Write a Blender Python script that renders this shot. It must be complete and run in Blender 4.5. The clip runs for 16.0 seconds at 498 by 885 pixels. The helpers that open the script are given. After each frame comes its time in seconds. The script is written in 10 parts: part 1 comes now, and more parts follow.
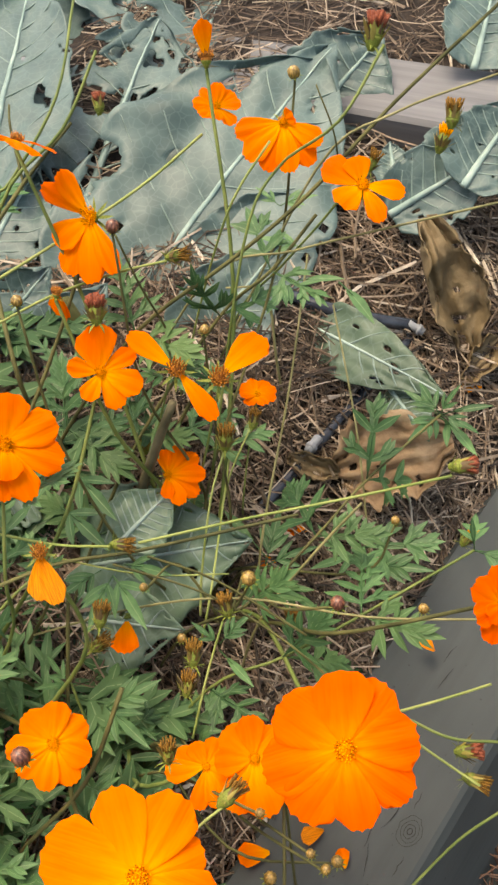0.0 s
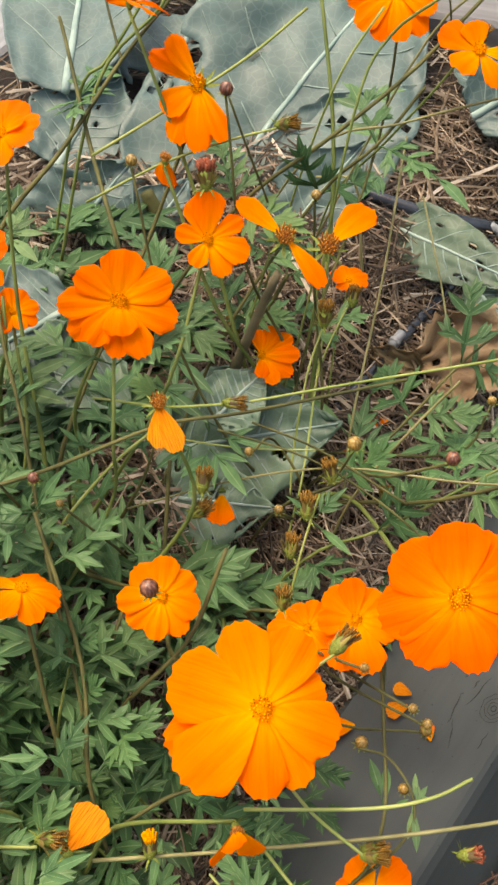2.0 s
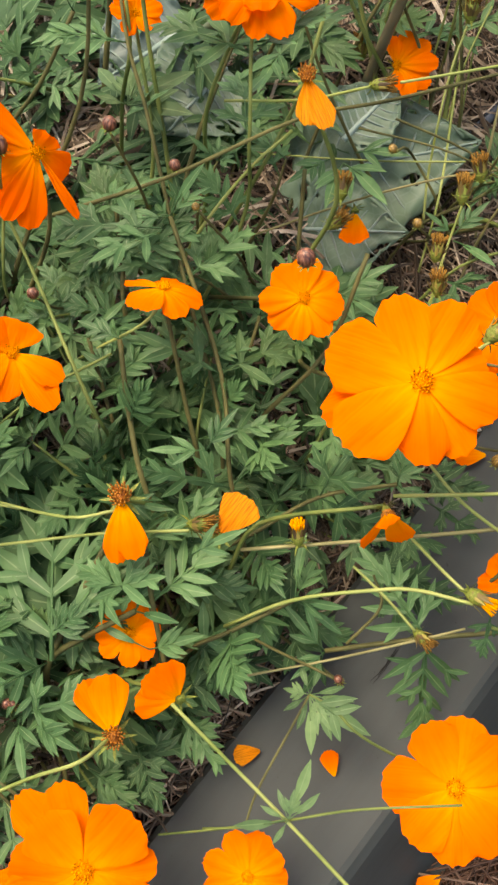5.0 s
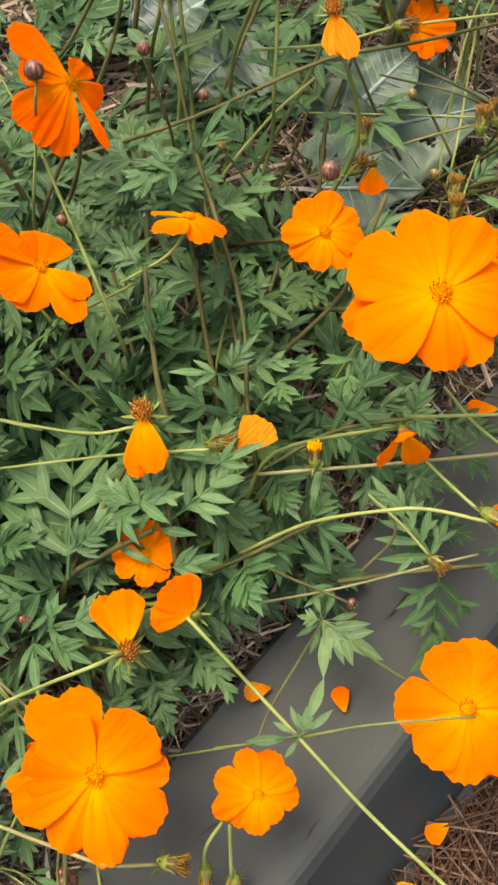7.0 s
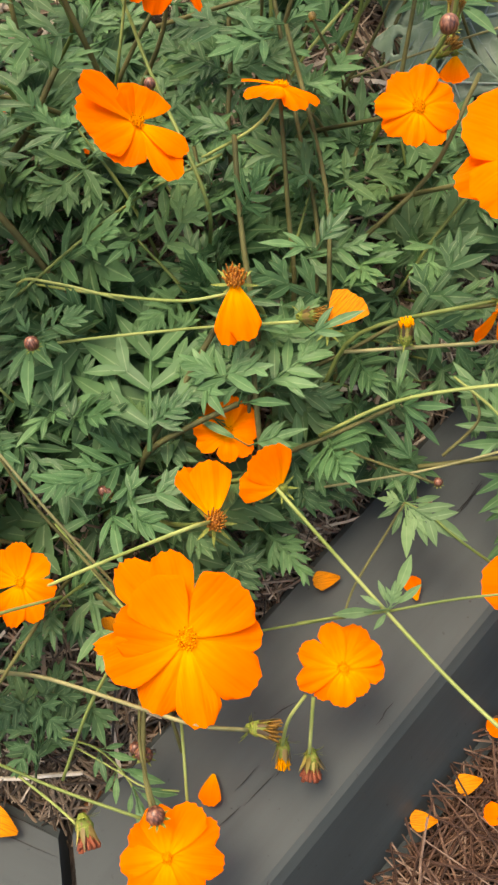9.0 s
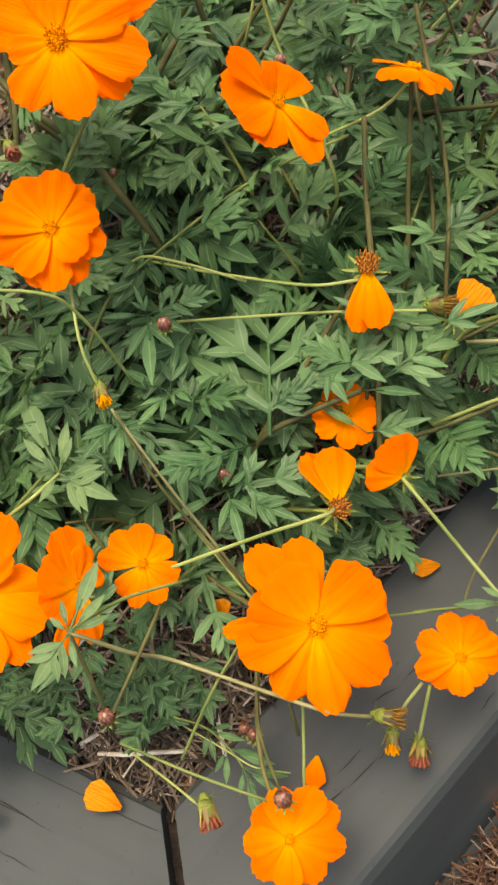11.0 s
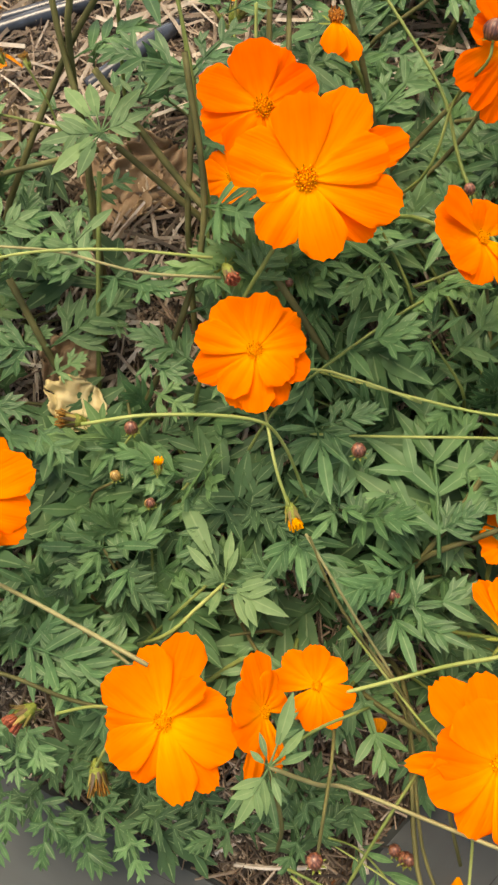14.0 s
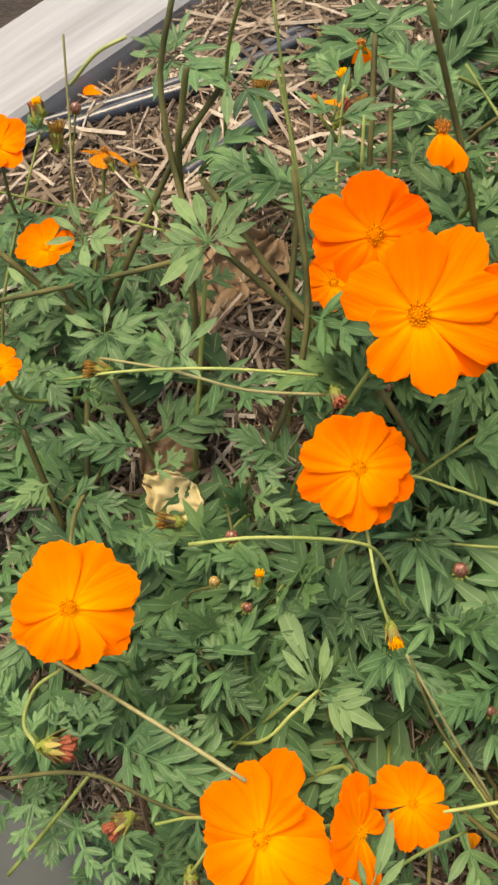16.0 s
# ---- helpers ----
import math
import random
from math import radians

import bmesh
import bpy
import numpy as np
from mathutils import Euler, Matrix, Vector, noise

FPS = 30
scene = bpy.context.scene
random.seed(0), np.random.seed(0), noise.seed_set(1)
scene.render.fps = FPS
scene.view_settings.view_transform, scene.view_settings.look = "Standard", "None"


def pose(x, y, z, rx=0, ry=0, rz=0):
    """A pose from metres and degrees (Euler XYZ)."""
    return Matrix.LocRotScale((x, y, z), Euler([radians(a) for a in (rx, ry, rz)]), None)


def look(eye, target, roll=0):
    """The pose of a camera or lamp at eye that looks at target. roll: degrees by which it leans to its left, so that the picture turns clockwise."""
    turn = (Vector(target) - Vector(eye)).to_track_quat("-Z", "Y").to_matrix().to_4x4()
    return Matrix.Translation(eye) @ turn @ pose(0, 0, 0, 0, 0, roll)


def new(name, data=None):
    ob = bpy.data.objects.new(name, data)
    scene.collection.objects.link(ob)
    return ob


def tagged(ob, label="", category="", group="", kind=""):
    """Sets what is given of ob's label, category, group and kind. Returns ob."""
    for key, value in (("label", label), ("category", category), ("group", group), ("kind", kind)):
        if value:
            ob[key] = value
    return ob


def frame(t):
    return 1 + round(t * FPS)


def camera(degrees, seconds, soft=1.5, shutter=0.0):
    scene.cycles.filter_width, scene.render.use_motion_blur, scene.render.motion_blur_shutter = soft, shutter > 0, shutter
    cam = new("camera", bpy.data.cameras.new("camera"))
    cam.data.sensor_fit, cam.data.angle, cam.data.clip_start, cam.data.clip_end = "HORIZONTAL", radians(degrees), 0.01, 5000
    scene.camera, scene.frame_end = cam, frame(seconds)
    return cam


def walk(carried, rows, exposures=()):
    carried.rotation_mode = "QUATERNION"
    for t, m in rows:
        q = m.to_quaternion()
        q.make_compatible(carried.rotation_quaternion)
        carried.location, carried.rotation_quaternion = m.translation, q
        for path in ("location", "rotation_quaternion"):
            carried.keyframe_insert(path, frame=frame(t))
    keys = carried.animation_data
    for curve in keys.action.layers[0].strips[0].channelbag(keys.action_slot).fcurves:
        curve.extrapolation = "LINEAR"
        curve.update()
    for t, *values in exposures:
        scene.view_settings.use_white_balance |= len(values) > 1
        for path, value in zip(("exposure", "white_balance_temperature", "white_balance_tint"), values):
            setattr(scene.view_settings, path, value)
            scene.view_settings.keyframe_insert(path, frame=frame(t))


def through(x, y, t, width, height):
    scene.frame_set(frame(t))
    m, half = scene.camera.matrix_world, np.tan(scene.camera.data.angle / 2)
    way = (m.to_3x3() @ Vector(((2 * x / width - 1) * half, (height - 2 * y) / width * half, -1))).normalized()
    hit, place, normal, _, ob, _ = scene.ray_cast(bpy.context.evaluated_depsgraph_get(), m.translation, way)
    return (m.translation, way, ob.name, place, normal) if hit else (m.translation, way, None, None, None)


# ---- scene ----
# ---------------------------------------------------------------- camera
PATH = [
    (0, (0.2782, 0.1129, 0.5521), (0.2488, 0.4940, 0.0897), -14.40),
    (0.5, (0.2743, 0.1127, 0.5516), (0.2359, 0.4905, 0.0871), -15.09),
    (1, (0.2580, 0.1035, 0.5472), (0.2179, 0.4798, 0.0816), -14.89),
    (1.5, (0.2373, 0.0863, 0.5378), (0.1960, 0.4607, 0.0707), -14.63),
    (2, (0.2229, 0.0760, 0.5316), (0.1788, 0.4392, 0.0560), -14.99),
    (2.5, (0.2128, 0.0591, 0.5210), (0.1612, 0.4079, 0.0355), -16.22),
    (3, (0.1982, 0.0509, 0.5123), (0.1449, 0.3832, 0.0156), -16.97),
    (3.5, (0.1842, 0.0460, 0.5060), (0.1291, 0.3597, -0.0025), -17.56),
    (4, (0.1748, 0.0381, 0.4987), (0.1118, 0.3382, -0.0170), -19.07),
    (4.5, (0.1698, 0.0295, 0.4940), (0.0920, 0.3198, -0.0253), -21.69),
    (5, (0.1723, 0.0205, 0.4892), (0.0690, 0.3050, -0.0289), -25.99),
    (7.3, (0.1494, -0.0405, 0.4663), (0.0513, 0.2721, -0.0363), -22.31),
    (7.5, (0.1431, -0.0442, 0.4636), (0.0496, 0.2668, -0.0410), -21.48),
    (8, (0.1311, -0.0548, 0.4585), (0.0461, 0.2547, -0.0485), -19.78),
    (8.5, (0.1161, -0.0644, 0.4529), (0.0337, 0.2402, -0.0575), -19.23),
    (9, (0.0984, -0.0695, 0.4502), (0.0127, 0.2260, -0.0649), -19.78),
    (9.2, (0.0898, -0.0686, 0.4505), (0.0046, 0.2217, -0.0676), -20.04),
    (11.3, (0.0304, -0.0574, 0.4667), (-0.0485, 0.2178, -0.0606), -17.19),
    (11.5, (0.0244, -0.0544, 0.4696), (-0.0525, 0.2204, -0.0582), -16.52),
    (12, (0.0027, -0.0489, 0.4766), (-0.0660, 0.2291, -0.0506), -14.25),
    (12.5, (-0.0120, -0.0409, 0.4810), (-0.0817, 0.2409, -0.0441), -13.43),
    (13, (-0.0245, -0.0322, 0.4883), (-0.0931, 0.2514, -0.0359), -12.70),
    (13.5, (-0.0448, -0.0265, 0.4952), (-0.1042, 0.2600, -0.0286), -10.64),
    (14, (-0.0600, -0.0228, 0.4958), (-0.1137, 0.2658, -0.0274), -9.58),
    (14.5, (-0.0719, -0.0153, 0.4986), (-0.1253, 0.2715, -0.0257), -9.51),
    (15, (-0.0788, -0.0070, 0.5024), (-0.1380, 0.2800, -0.0212), -10.16),
    (15.5, (-0.0809, -0.0002, 0.5075), (-0.1540, 0.2910, -0.0120), -11.88),
    (16, (-0.0781, 0.0117, 0.5222), (-0.1728, 0.3076, 0.0089), -14.51),
]

cam = camera(31.76, 16.0, soft=2.6)
walk(cam, [(t, look(eye, target, roll)) for t, eye, target, roll in PATH],
     exposures=[(0.0, 1.34, 8200, 10), (5.0, 1.36, 8200, 10), (9.0, 1.46, 8100, 10), (12.5, 1.25, 8500, 10), (15.0, 1.31, 8700, 10), (16.0, 1.30, 8700, 10)])

# ---------------------------------------------------------------- light
world = bpy.data.worlds.new("overcast_sky")
scene.world = world
world.use_nodes = True
wn = world.node_tree
sky = wn.nodes.new("ShaderNodeTexSky")
sky.sky_type = "NISHITA"
sky.sun_disc = False
sky.sun_elevation = radians(76)
sky.sun_rotation = radians(330)
sky.air_density, sky.dust_density, sky.ozone_density = 1.0, 4.0, 1.0
background = wn.nodes["Background"]
background.inputs["Strength"].default_value = 0.164
wn.links.new(sky.outputs["Color"], background.inputs["Color"])
sun_data = bpy.data.lights.new("sun", "SUN")
sun_data.energy, sun_data.angle, sun_data.color = 1.2, radians(32), (1.0, 0.96, 0.9)
sun = new("sun", sun_data)
sun.matrix_world = look((-0.2, 0.42, 2.2), (0.1, 0.25, 0.0))


# ---------------------------------------------------------------- materials
def material(name, build):
    m = bpy.data.materials.new(name)
    m.use_nodes = True
    build(m.node_tree, m.node_tree.nodes["Principled BSDF"])
    return m


def node(tree, kind, **values):
    n = tree.nodes.new(kind)
    for key, value in values.items():
        n.inputs[key].default_value = value
    return n


def ramp(tree, source, *stops):
    n = tree.nodes.new("ShaderNodeValToRGB")
    while len(n.color_ramp.elements) < len(stops):
        n.color_ramp.elements.new(0.5)
    for e, (place, colour) in zip(n.color_ramp.elements, stops):
        e.position, e.color = place, (*colour, 1)
    tree.links.new(source, n.inputs[0])
    return n.outputs[0]


def mixed(tree, how, factor, a, b):
    n = tree.nodes.new("ShaderNodeMix")
    n.data_type, n.blend_type = "RGBA", how
    for socket, value in ((n.inputs[0], factor), (n.inputs[6], a), (n.inputs[7], b)):
        if isinstance(value, bpy.types.NodeSocket):
            tree.links.new(value, socket)
        elif isinstance(value, tuple):
            socket.default_value = (*value, 1)
        else:
            socket.default_value = value
    return n.outputs[2]


def coords(tree, which="Object", scale=(1, 1, 1)):
    c = tree.nodes.new("ShaderNodeTexCoord")
    m = tree.nodes.new("ShaderNodeMapping")
    m.inputs["Scale"].default_value = scale
    tree.links.new(c.outputs[which], m.inputs["Vector"])
    return m.outputs[0]


def noisy(tree, vector, scale, detail=3.0, rough=0.55):
    n = node(tree, "ShaderNodeTexNoise", Scale=scale, Detail=detail, Roughness=rough)
    tree.links.new(vector, n.inputs["Vector"])
    return n.outputs[0]


def bumped(tree, shader, height, strength, distance):
    b = node(tree, "ShaderNodeBump", Strength=strength, Distance=distance)
    tree.links.new(height, b.inputs["Height"])
    tree.links.new(b.outputs[0], shader.inputs["Normal"])


def random_per_object(tree):
    return tree.nodes.new("ShaderNodeObjectInfo").outputs["Random"]


def random_per_piece(tree):
    return tree.nodes.new("ShaderNodeNewGeometry").outputs["Random Per Island"]


def thin(tree, shader, colour, amount):
    """Lets some of the light through a leaf or a petal."""
    t = tree.nodes.new("ShaderNodeBsdfTranslucent")
    tree.links.new(colour, t.inputs["Color"])
    m = node(tree, "ShaderNodeMixShader", Fac=amount)
    tree.links.new(shader.outputs[0], m.inputs[1])
    tree.links.new(t.outputs[0], m.inputs[2])
    tree.links.new(m.outputs[0], tree.nodes["Material Output"].inputs["Surface"])


def along(tree, axis):
    s = tree.nodes.new("ShaderNodeSeparateXYZ")
    tree.links.new(coords(tree), s.inputs[0])
    return s.outputs[axis]


def petal_material(name, base, middle, tip, lines=0.0):
    """Satin petal: paler foot, warmer end, soft folds along it; lines: how dark its veins have dried."""
    def build(t, s):
        y = along(t, 1)
        folds = noisy(t, coords(t, "Object", (8, 0.9, 1)), 1.0, 2.0)
        fine = noisy(t, coords(t, "Object", (30, 1.6, 1)), 1.0, 2.0)
        n = node(t, "ShaderNodeMath")
        n.operation = "MULTIPLY_ADD"
        t.links.new(folds, n.inputs[0])
        n.inputs[1].default_value = 0.34
        t.links.new(y, n.inputs[2])
        c = ramp(t, n.outputs[0], (0.22, base), (0.58, middle), (0.94, tip))
        hue = ramp(t, random_per_object(t), (0.0, (0.95, 0.80, 0.8)), (0.6, (1.0, 1.0, 1.0)), (1.0, (1.0, 1.08, 1.0)))
        c = mixed(t, "MULTIPLY", 1.0, c, hue)
        vein = ramp(t, fine, (0.34, (0.97 - lines, 0.95 - lines, 0.95 - lines)), (0.54, (1.0, 1.0, 1.0)))
        c = mixed(t, "MULTIPLY", 1.0, c, vein)
        t.links.new(c, s.inputs["Base Color"])
        s.inputs["Roughness"].default_value = 0.6
        s.inputs["Specular IOR Level"].default_value = 0.06
        bumped(t, s, folds, 0.12, 0.03)
        thin(t, s, c, 0.35)
    return material(name, build)


PETAL = petal_material("petal_orange", (0.93, 0.330, 0.002), (0.91, 0.212, 0.001), (0.88, 0.158, 0.001))
PETAL_DEEP = petal_material("petal_red_orange", (0.93, 0.28, 0.002), (0.9, 0.162, 0.001), (0.87, 0.118, 0.001))
PETAL_DRY = petal_material("petal_fading", (0.60, 0.18, 0.005), (0.82, 0.255, 0.009), (0.84, 0.29, 0.016), 0.46)


def leafy(name, dark, light, gloss=0.5, through=0.3, scale=1.6):
    def build(t, s):
        v = coords(t)
        n = noisy(t, v, scale, 3.0)
        c = ramp(t, n, (0.32, dark), (0.7, light))
        vary = ramp(t, random_per_object(t), (0.0, (0.55, 0.62, 0.6)), (0.5, (0.92, 0.97, 0.96)), (1.0, (1.3, 1.25, 1.2)))
        c = mixed(t, "MULTIPLY", 1.0, c, vary)
        rib = t.nodes.new("ShaderNodeAttribute")
        rib.attribute_name = "vein"
        line = ramp(t, rib.outputs["Fac"], (0.86, (0.0, 0.0, 0.0)), (0.99, (0.5, 0.5, 0.5)))
        c = mixed(t, "MIX", line, c, (0.24, 0.34, 0.16))
        t.links.new(c, s.inputs["Base Color"])
        s.inputs["Roughness"].default_value = gloss
        s.inputs["Specular IOR Level"].default_value = 0.22
        bumped(t, s, noisy(t, v, scale * 9, 2.0), 0.06, 0.01)
        thin(t, s, c, through)
    return material(name, build)


LEAF = leafy("cosmos_leaf", (0.034, 0.087, 0.032), (0.114, 0.230, 0.088), 0.42, 0.26)
# Old low leaves: darker copy of LEAF, with the shade under the plants coloured in.
LEAF_OLD_SHADED = leafy("cosmos_old_shaded_leaf", (0.028, 0.070, 0.026), (0.068, 0.144, 0.054), 0.6, 0.22)
# Young leaves; the paler green also paints the sheen on leaves of plant_i.
LEAF_YOUNG_SHEEN = leafy("cosmos_young_sheen_leaf", (0.064, 0.132, 0.046), (0.138, 0.245, 0.09))
LEAF_TIP = leafy("cosmos_shoot_leaf", (0.078, 0.148, 0.058), (0.172, 0.272, 0.115))


def stem_material(name, a, b, shine=0.2):
    def build(t, s):
        c = ramp(t, noisy(t, coords(t), 38.0, 3.0), (0.35, a), (0.68, b))
        t.links.new(c, s.inputs["Base Color"])
        s.inputs["Roughness"].default_value = 0.55
        s.inputs["Specular IOR Level"].default_value = shine
    return material(name, build)


STEM = stem_material("stem_green", (0.075, 0.11, 0.026), (0.165, 0.2, 0.055))
STEM_PALE = stem_material("stem_pale_green", (0.16, 0.205, 0.05), (0.30, 0.335, 0.11))
STEM_BROWN = stem_material("stem_brown_green", (0.045, 0.047, 0.018), (0.125, 0.12, 0.045), 0.1)
STEM_WOODY = stem_material("stem_woody", (0.085, 0.075, 0.042), (0.19, 0.165, 0.095), 0.1)
STEM_DRY = stem_material("stem_dry", (0.13, 0.125, 0.05), (0.27, 0.25, 0.115))
BRACT = stem_material("bract_green", (0.085, 0.125, 0.02), (0.22, 0.24, 0.045))


def bud_material(name, dark, middle, light):
    """Closed scales: streaks from foot to tip, a waxy shine."""
    def build(t, s):
        c = ramp(t, noisy(t, coords(t, "Object", (3.2, 3.2, 0.5)), 1.0, 2.0), (0.34, dark), (0.5, middle), (0.66, light))
        t.links.new(c, s.inputs["Base Color"])
        s.inputs["Roughness"].default_value = 0.36
        s.inputs["Specular IOR Level"].default_value = 0.5
    return material(name, build)


BUD = bud_material("bud_brown", (0.030, 0.011, 0.008), (0.105, 0.034, 0.019), (0.27, 0.115, 0.06))
BUD_GREEN = bud_material("bud_olive", (0.09, 0.05, 0.012), (0.22, 0.14, 0.03), (0.42, 0.26, 0.07))
FLORET = stem_material("floret_yellow", (0.62, 0.19, 0.001), (0.86, 0.36, 0.004), 0.02)

WITHERED = stem_material("floret_withered", (0.16, 0.05, 0.012), (0.62, 0.24, 0.03))
TUFT_DARK = stem_material("tuft_dark", (0.04, 0.024, 0.01), (0.34, 0.17, 0.03), 0.05)
ANTHER = stem_material("anther_brown", (0.16, 0.045, 0.005), (0.46, 0.15, 0.01), 0.05)
RED_DRY = stem_material("withered_red", (0.09, 0.02, 0.012), (0.36, 0.10, 0.045))


def soil_build(t, s):
    v = coords(t)
    c = ramp(t, noisy(t, v, 60.0, 5.0, 0.7), (0.3, (0.006, 0.005, 0.004)), (0.66, (0.022, 0.016, 0.012)), (0.82, (0.06, 0.045, 0.035)))
    broad = ramp(t, noisy(t, v, 3.0, 5.0), (0.35, (0.7, 0.65, 0.6)), (0.65, (1.5, 1.3, 1.1)))
    c = mixed(t, "MULTIPLY", 1.0, c, broad)
    t.links.new(c, s.inputs["Base Color"])
    s.inputs["Roughness"].default_value = 0.95
    bumped(t, s, noisy(t, v, 140.0, 4.0), 0.9, 0.004)


SOIL = material("dark_soil", soil_build)


def straw_material(name, *stops):
    def build(t, s):
        c = ramp(t, random_per_piece(t), *stops)
        fine = ramp(t, noisy(t, coords(t), 160.0, 3.0), (0.3, (0.6, 0.56, 0.52)), (0.7, (1.0, 1.0, 1.0)))
        c = mixed(t, "MULTIPLY", 1.0, c, fine)
        t.links.new(c, s.inputs["Base Color"])
        s.inputs["Roughness"].default_value = 0.6
    return material(name, build)


INNER_BRACT = straw_material("inner_bract", (0.0, (0.03, 0.018, 0.008)), (0.35, (0.12, 0.075, 0.02)), (0.7, (0.30, 0.24, 0.05)), (1.0, (0.42, 0.40, 0.10)))
STRAW = straw_material("mulch_straw", (0.0, (0.022, 0.016, 0.011)), (0.4, (0.10, 0.068, 0.043)), (0.72, (0.26, 0.19, 0.13)), (1.0, (0.6, 0.5, 0.38)))
PALE_STRAW = straw_material("pale_stalk", (0.0, (0.10, 0.075, 0.05)), (0.4, (0.30, 0.23, 0.16)), (1.0, (0.76, 0.68, 0.55)))
PINE = straw_material("pine_straw", (0.0, (0.035, 0.018, 0.012)), (0.45, (0.12, 0.062, 0.04)), (0.75, (0.22, 0.13, 0.085)), (1.0, (0.36, 0.26, 0.2)))


def timber_build(t, s):
    long_grain = noisy(t, coords(t, "Object", (4, 70, 70)), 1.0, 4.0)
    blotch = noisy(t, coords(t, "Object", (9, 16, 16)), 1.0, 3.0)
    c = ramp(t, blotch, (0.3, (0.033, 0.0405, 0.0405)), (0.7, (0.047, 0.0565, 0.0555)))
    grain = ramp(t, long_grain, (0.3, (0.86, 0.86, 0.86)), (0.6, (1.0, 1.0, 1.0)))
    c = mixed(t, "MULTIPLY", 1.0, c, grain)
    specks = ramp(t, noisy(t, coords(t), 260.0, 2.0), (0.24, (0.35, 0.33, 0.3)), (0.3, (1.0, 1.0, 1.0)))
    c = mixed(t, "MULTIPLY", 0.8, c, specks)
    t.links.new(c, s.inputs["Base Color"])
    s.inputs["Roughness"].default_value = 0.62
    s.inputs["Specular IOR Level"].default_value = 0.22
    bumped(t, s, long_grain, 0.25, 0.002)


TIMBER = material("grey_painted_timber", timber_build)


def bare_build(t, s):
    grain = noisy(t, coords(t, "Object", (5, 80, 80)), 1.0, 4.0)
    c = ramp(t, grain, (0.3, (0.15, 0.158, 0.168)), (0.7, (0.235, 0.246, 0.262)))
    t.links.new(c, s.inputs["Base Color"])
    s.inputs["Roughness"].default_value = 0.7
    bumped(t, s, grain, 0.4, 0.002)


BARE_TIMBER = material("weathered_bare_timber", bare_build)


def grey_build(t, s):
    grain = noisy(t, coords(t, "Object", (5, 80, 80)), 1.0, 4.0)
    c = ramp(t, grain, (0.3, (0.085, 0.085, 0.088)), (0.7, (0.15, 0.15, 0.152)))
    t.links.new(c, s.inputs["Base Color"])
    s.inputs["Roughness"].default_value = 0.7
    bumped(t, s, grain, 0.4, 0.002)


GREY_TIMBER = material("weathered_grey_timber", grey_build)


def crack_build(t, s):
    s.inputs["Base Color"].default_value = (0.012, 0.011, 0.01, 1)
    s.inputs["Roughness"].default_value = 0.95


CRACK = material("open_crack", crack_build)


def pipe_build(t, s):
    c = ramp(t, noisy(t, coords(t), 90.0, 3.0), (0.35, (0.010, 0.012, 0.016)), (0.75, (0.035, 0.045, 0.06)))
    t.links.new(c, s.inputs["Base Color"])
    s.inputs["Roughness"].default_value = 0.2


PIPE = material("black_polyethylene", pipe_build)


def pale_build(t, s):
    s.inputs["Base Color"].default_value = (0.2, 0.215, 0.225, 1)
    s.inputs["Roughness"].default_value = 0.45


PALE = material("pale_plastic", pale_build)


# Mottled orange-brown of the strip along the timber's inner edge.
def strip_build(t, s):
    c = ramp(t, noisy(t, coords(t), 220.0, 4.0), (0.3, (0.06, 0.022, 0.01)), (0.7, (0.26, 0.10, 0.03)))
    t.links.new(c, s.inputs["Base Color"])
    s.inputs["Roughness"].default_value = 0.85


STRIP_BROWN = material("orange_brown_mottle", strip_build)


def cabbage_material(name, dark, light):
    def build(t, s):
        v = coords(t)
        c = ramp(t, noisy(t, v, 16.0, 4.0), (0.3, dark), (0.7, light))
        bloom = ramp(t, noisy(t, v, 70.0, 4.0), (0.35, (0.88, 0.9, 0.9)), (0.7, (1.06, 1.06, 1.06)))
        c = mixed(t, "MULTIPLY", 1.0, c, bloom)
        s.inputs["Roughness"].default_value = 0.5
        net = t.nodes.new("ShaderNodeTexVoronoi")
        net.feature = "DISTANCE_TO_EDGE"
        net.inputs["Scale"].default_value = 120.0
        t.links.new(v, net.inputs["Vector"])
        line = ramp(t, net.outputs["Distance"], (0.0, (0.13, 0.13, 0.13)), (0.08, (0.0, 0.0, 0.0)))
        c = mixed(t, "MIX", line, c, (0.26, 0.34, 0.31))
        t.links.new(c, s.inputs["Base Color"])
        bumped(t, s, noisy(t, v, 30.0, 3.0), 0.3, 0.004)
        thin(t, s, c, 0.12)
    return material(name, build)


CABBAGE = cabbage_material("cabbage_leaf", (0.045, 0.082, 0.074), (0.100, 0.156, 0.140))
CABBAGE_GREEN = cabbage_material("cabbage_old_leaf", (0.060, 0.110, 0.068), (0.128, 0.200, 0.130))
CABBAGE_FALLEN = cabbage_material("cabbage_fallen_leaf", (0.035, 0.068, 0.038), (0.085, 0.135, 0.08))
VEIN = stem_material("cabbage_vein", (0.125, 0.185, 0.158), (0.21, 0.275, 0.24))
STALK = stem_material("cabbage_stalk", (0.10, 0.13, 0.075), (0.17, 0.21, 0.13))
RIB = stem_material("cabbage_rib", (0.17, 0.25, 0.22), (0.30, 0.39, 0.34))


def dry_build(t, s):
    v = coords(t)
    c = ramp(t, noisy(t, v, 30.0, 5.0, 0.65), (0.25, (0.10, 0.07, 0.032)), (0.5, (0.18, 0.128, 0.062)), (0.8, (0.29, 0.215, 0.12)))
    t.links.new(c, s.inputs["Base Color"])
    s.inputs["Roughness"].default_value = 0.75
    bumped(t, s, noisy(t, v, 90.0, 4.0), 0.7, 0.004)
    thin(t, s, c, 0.15)


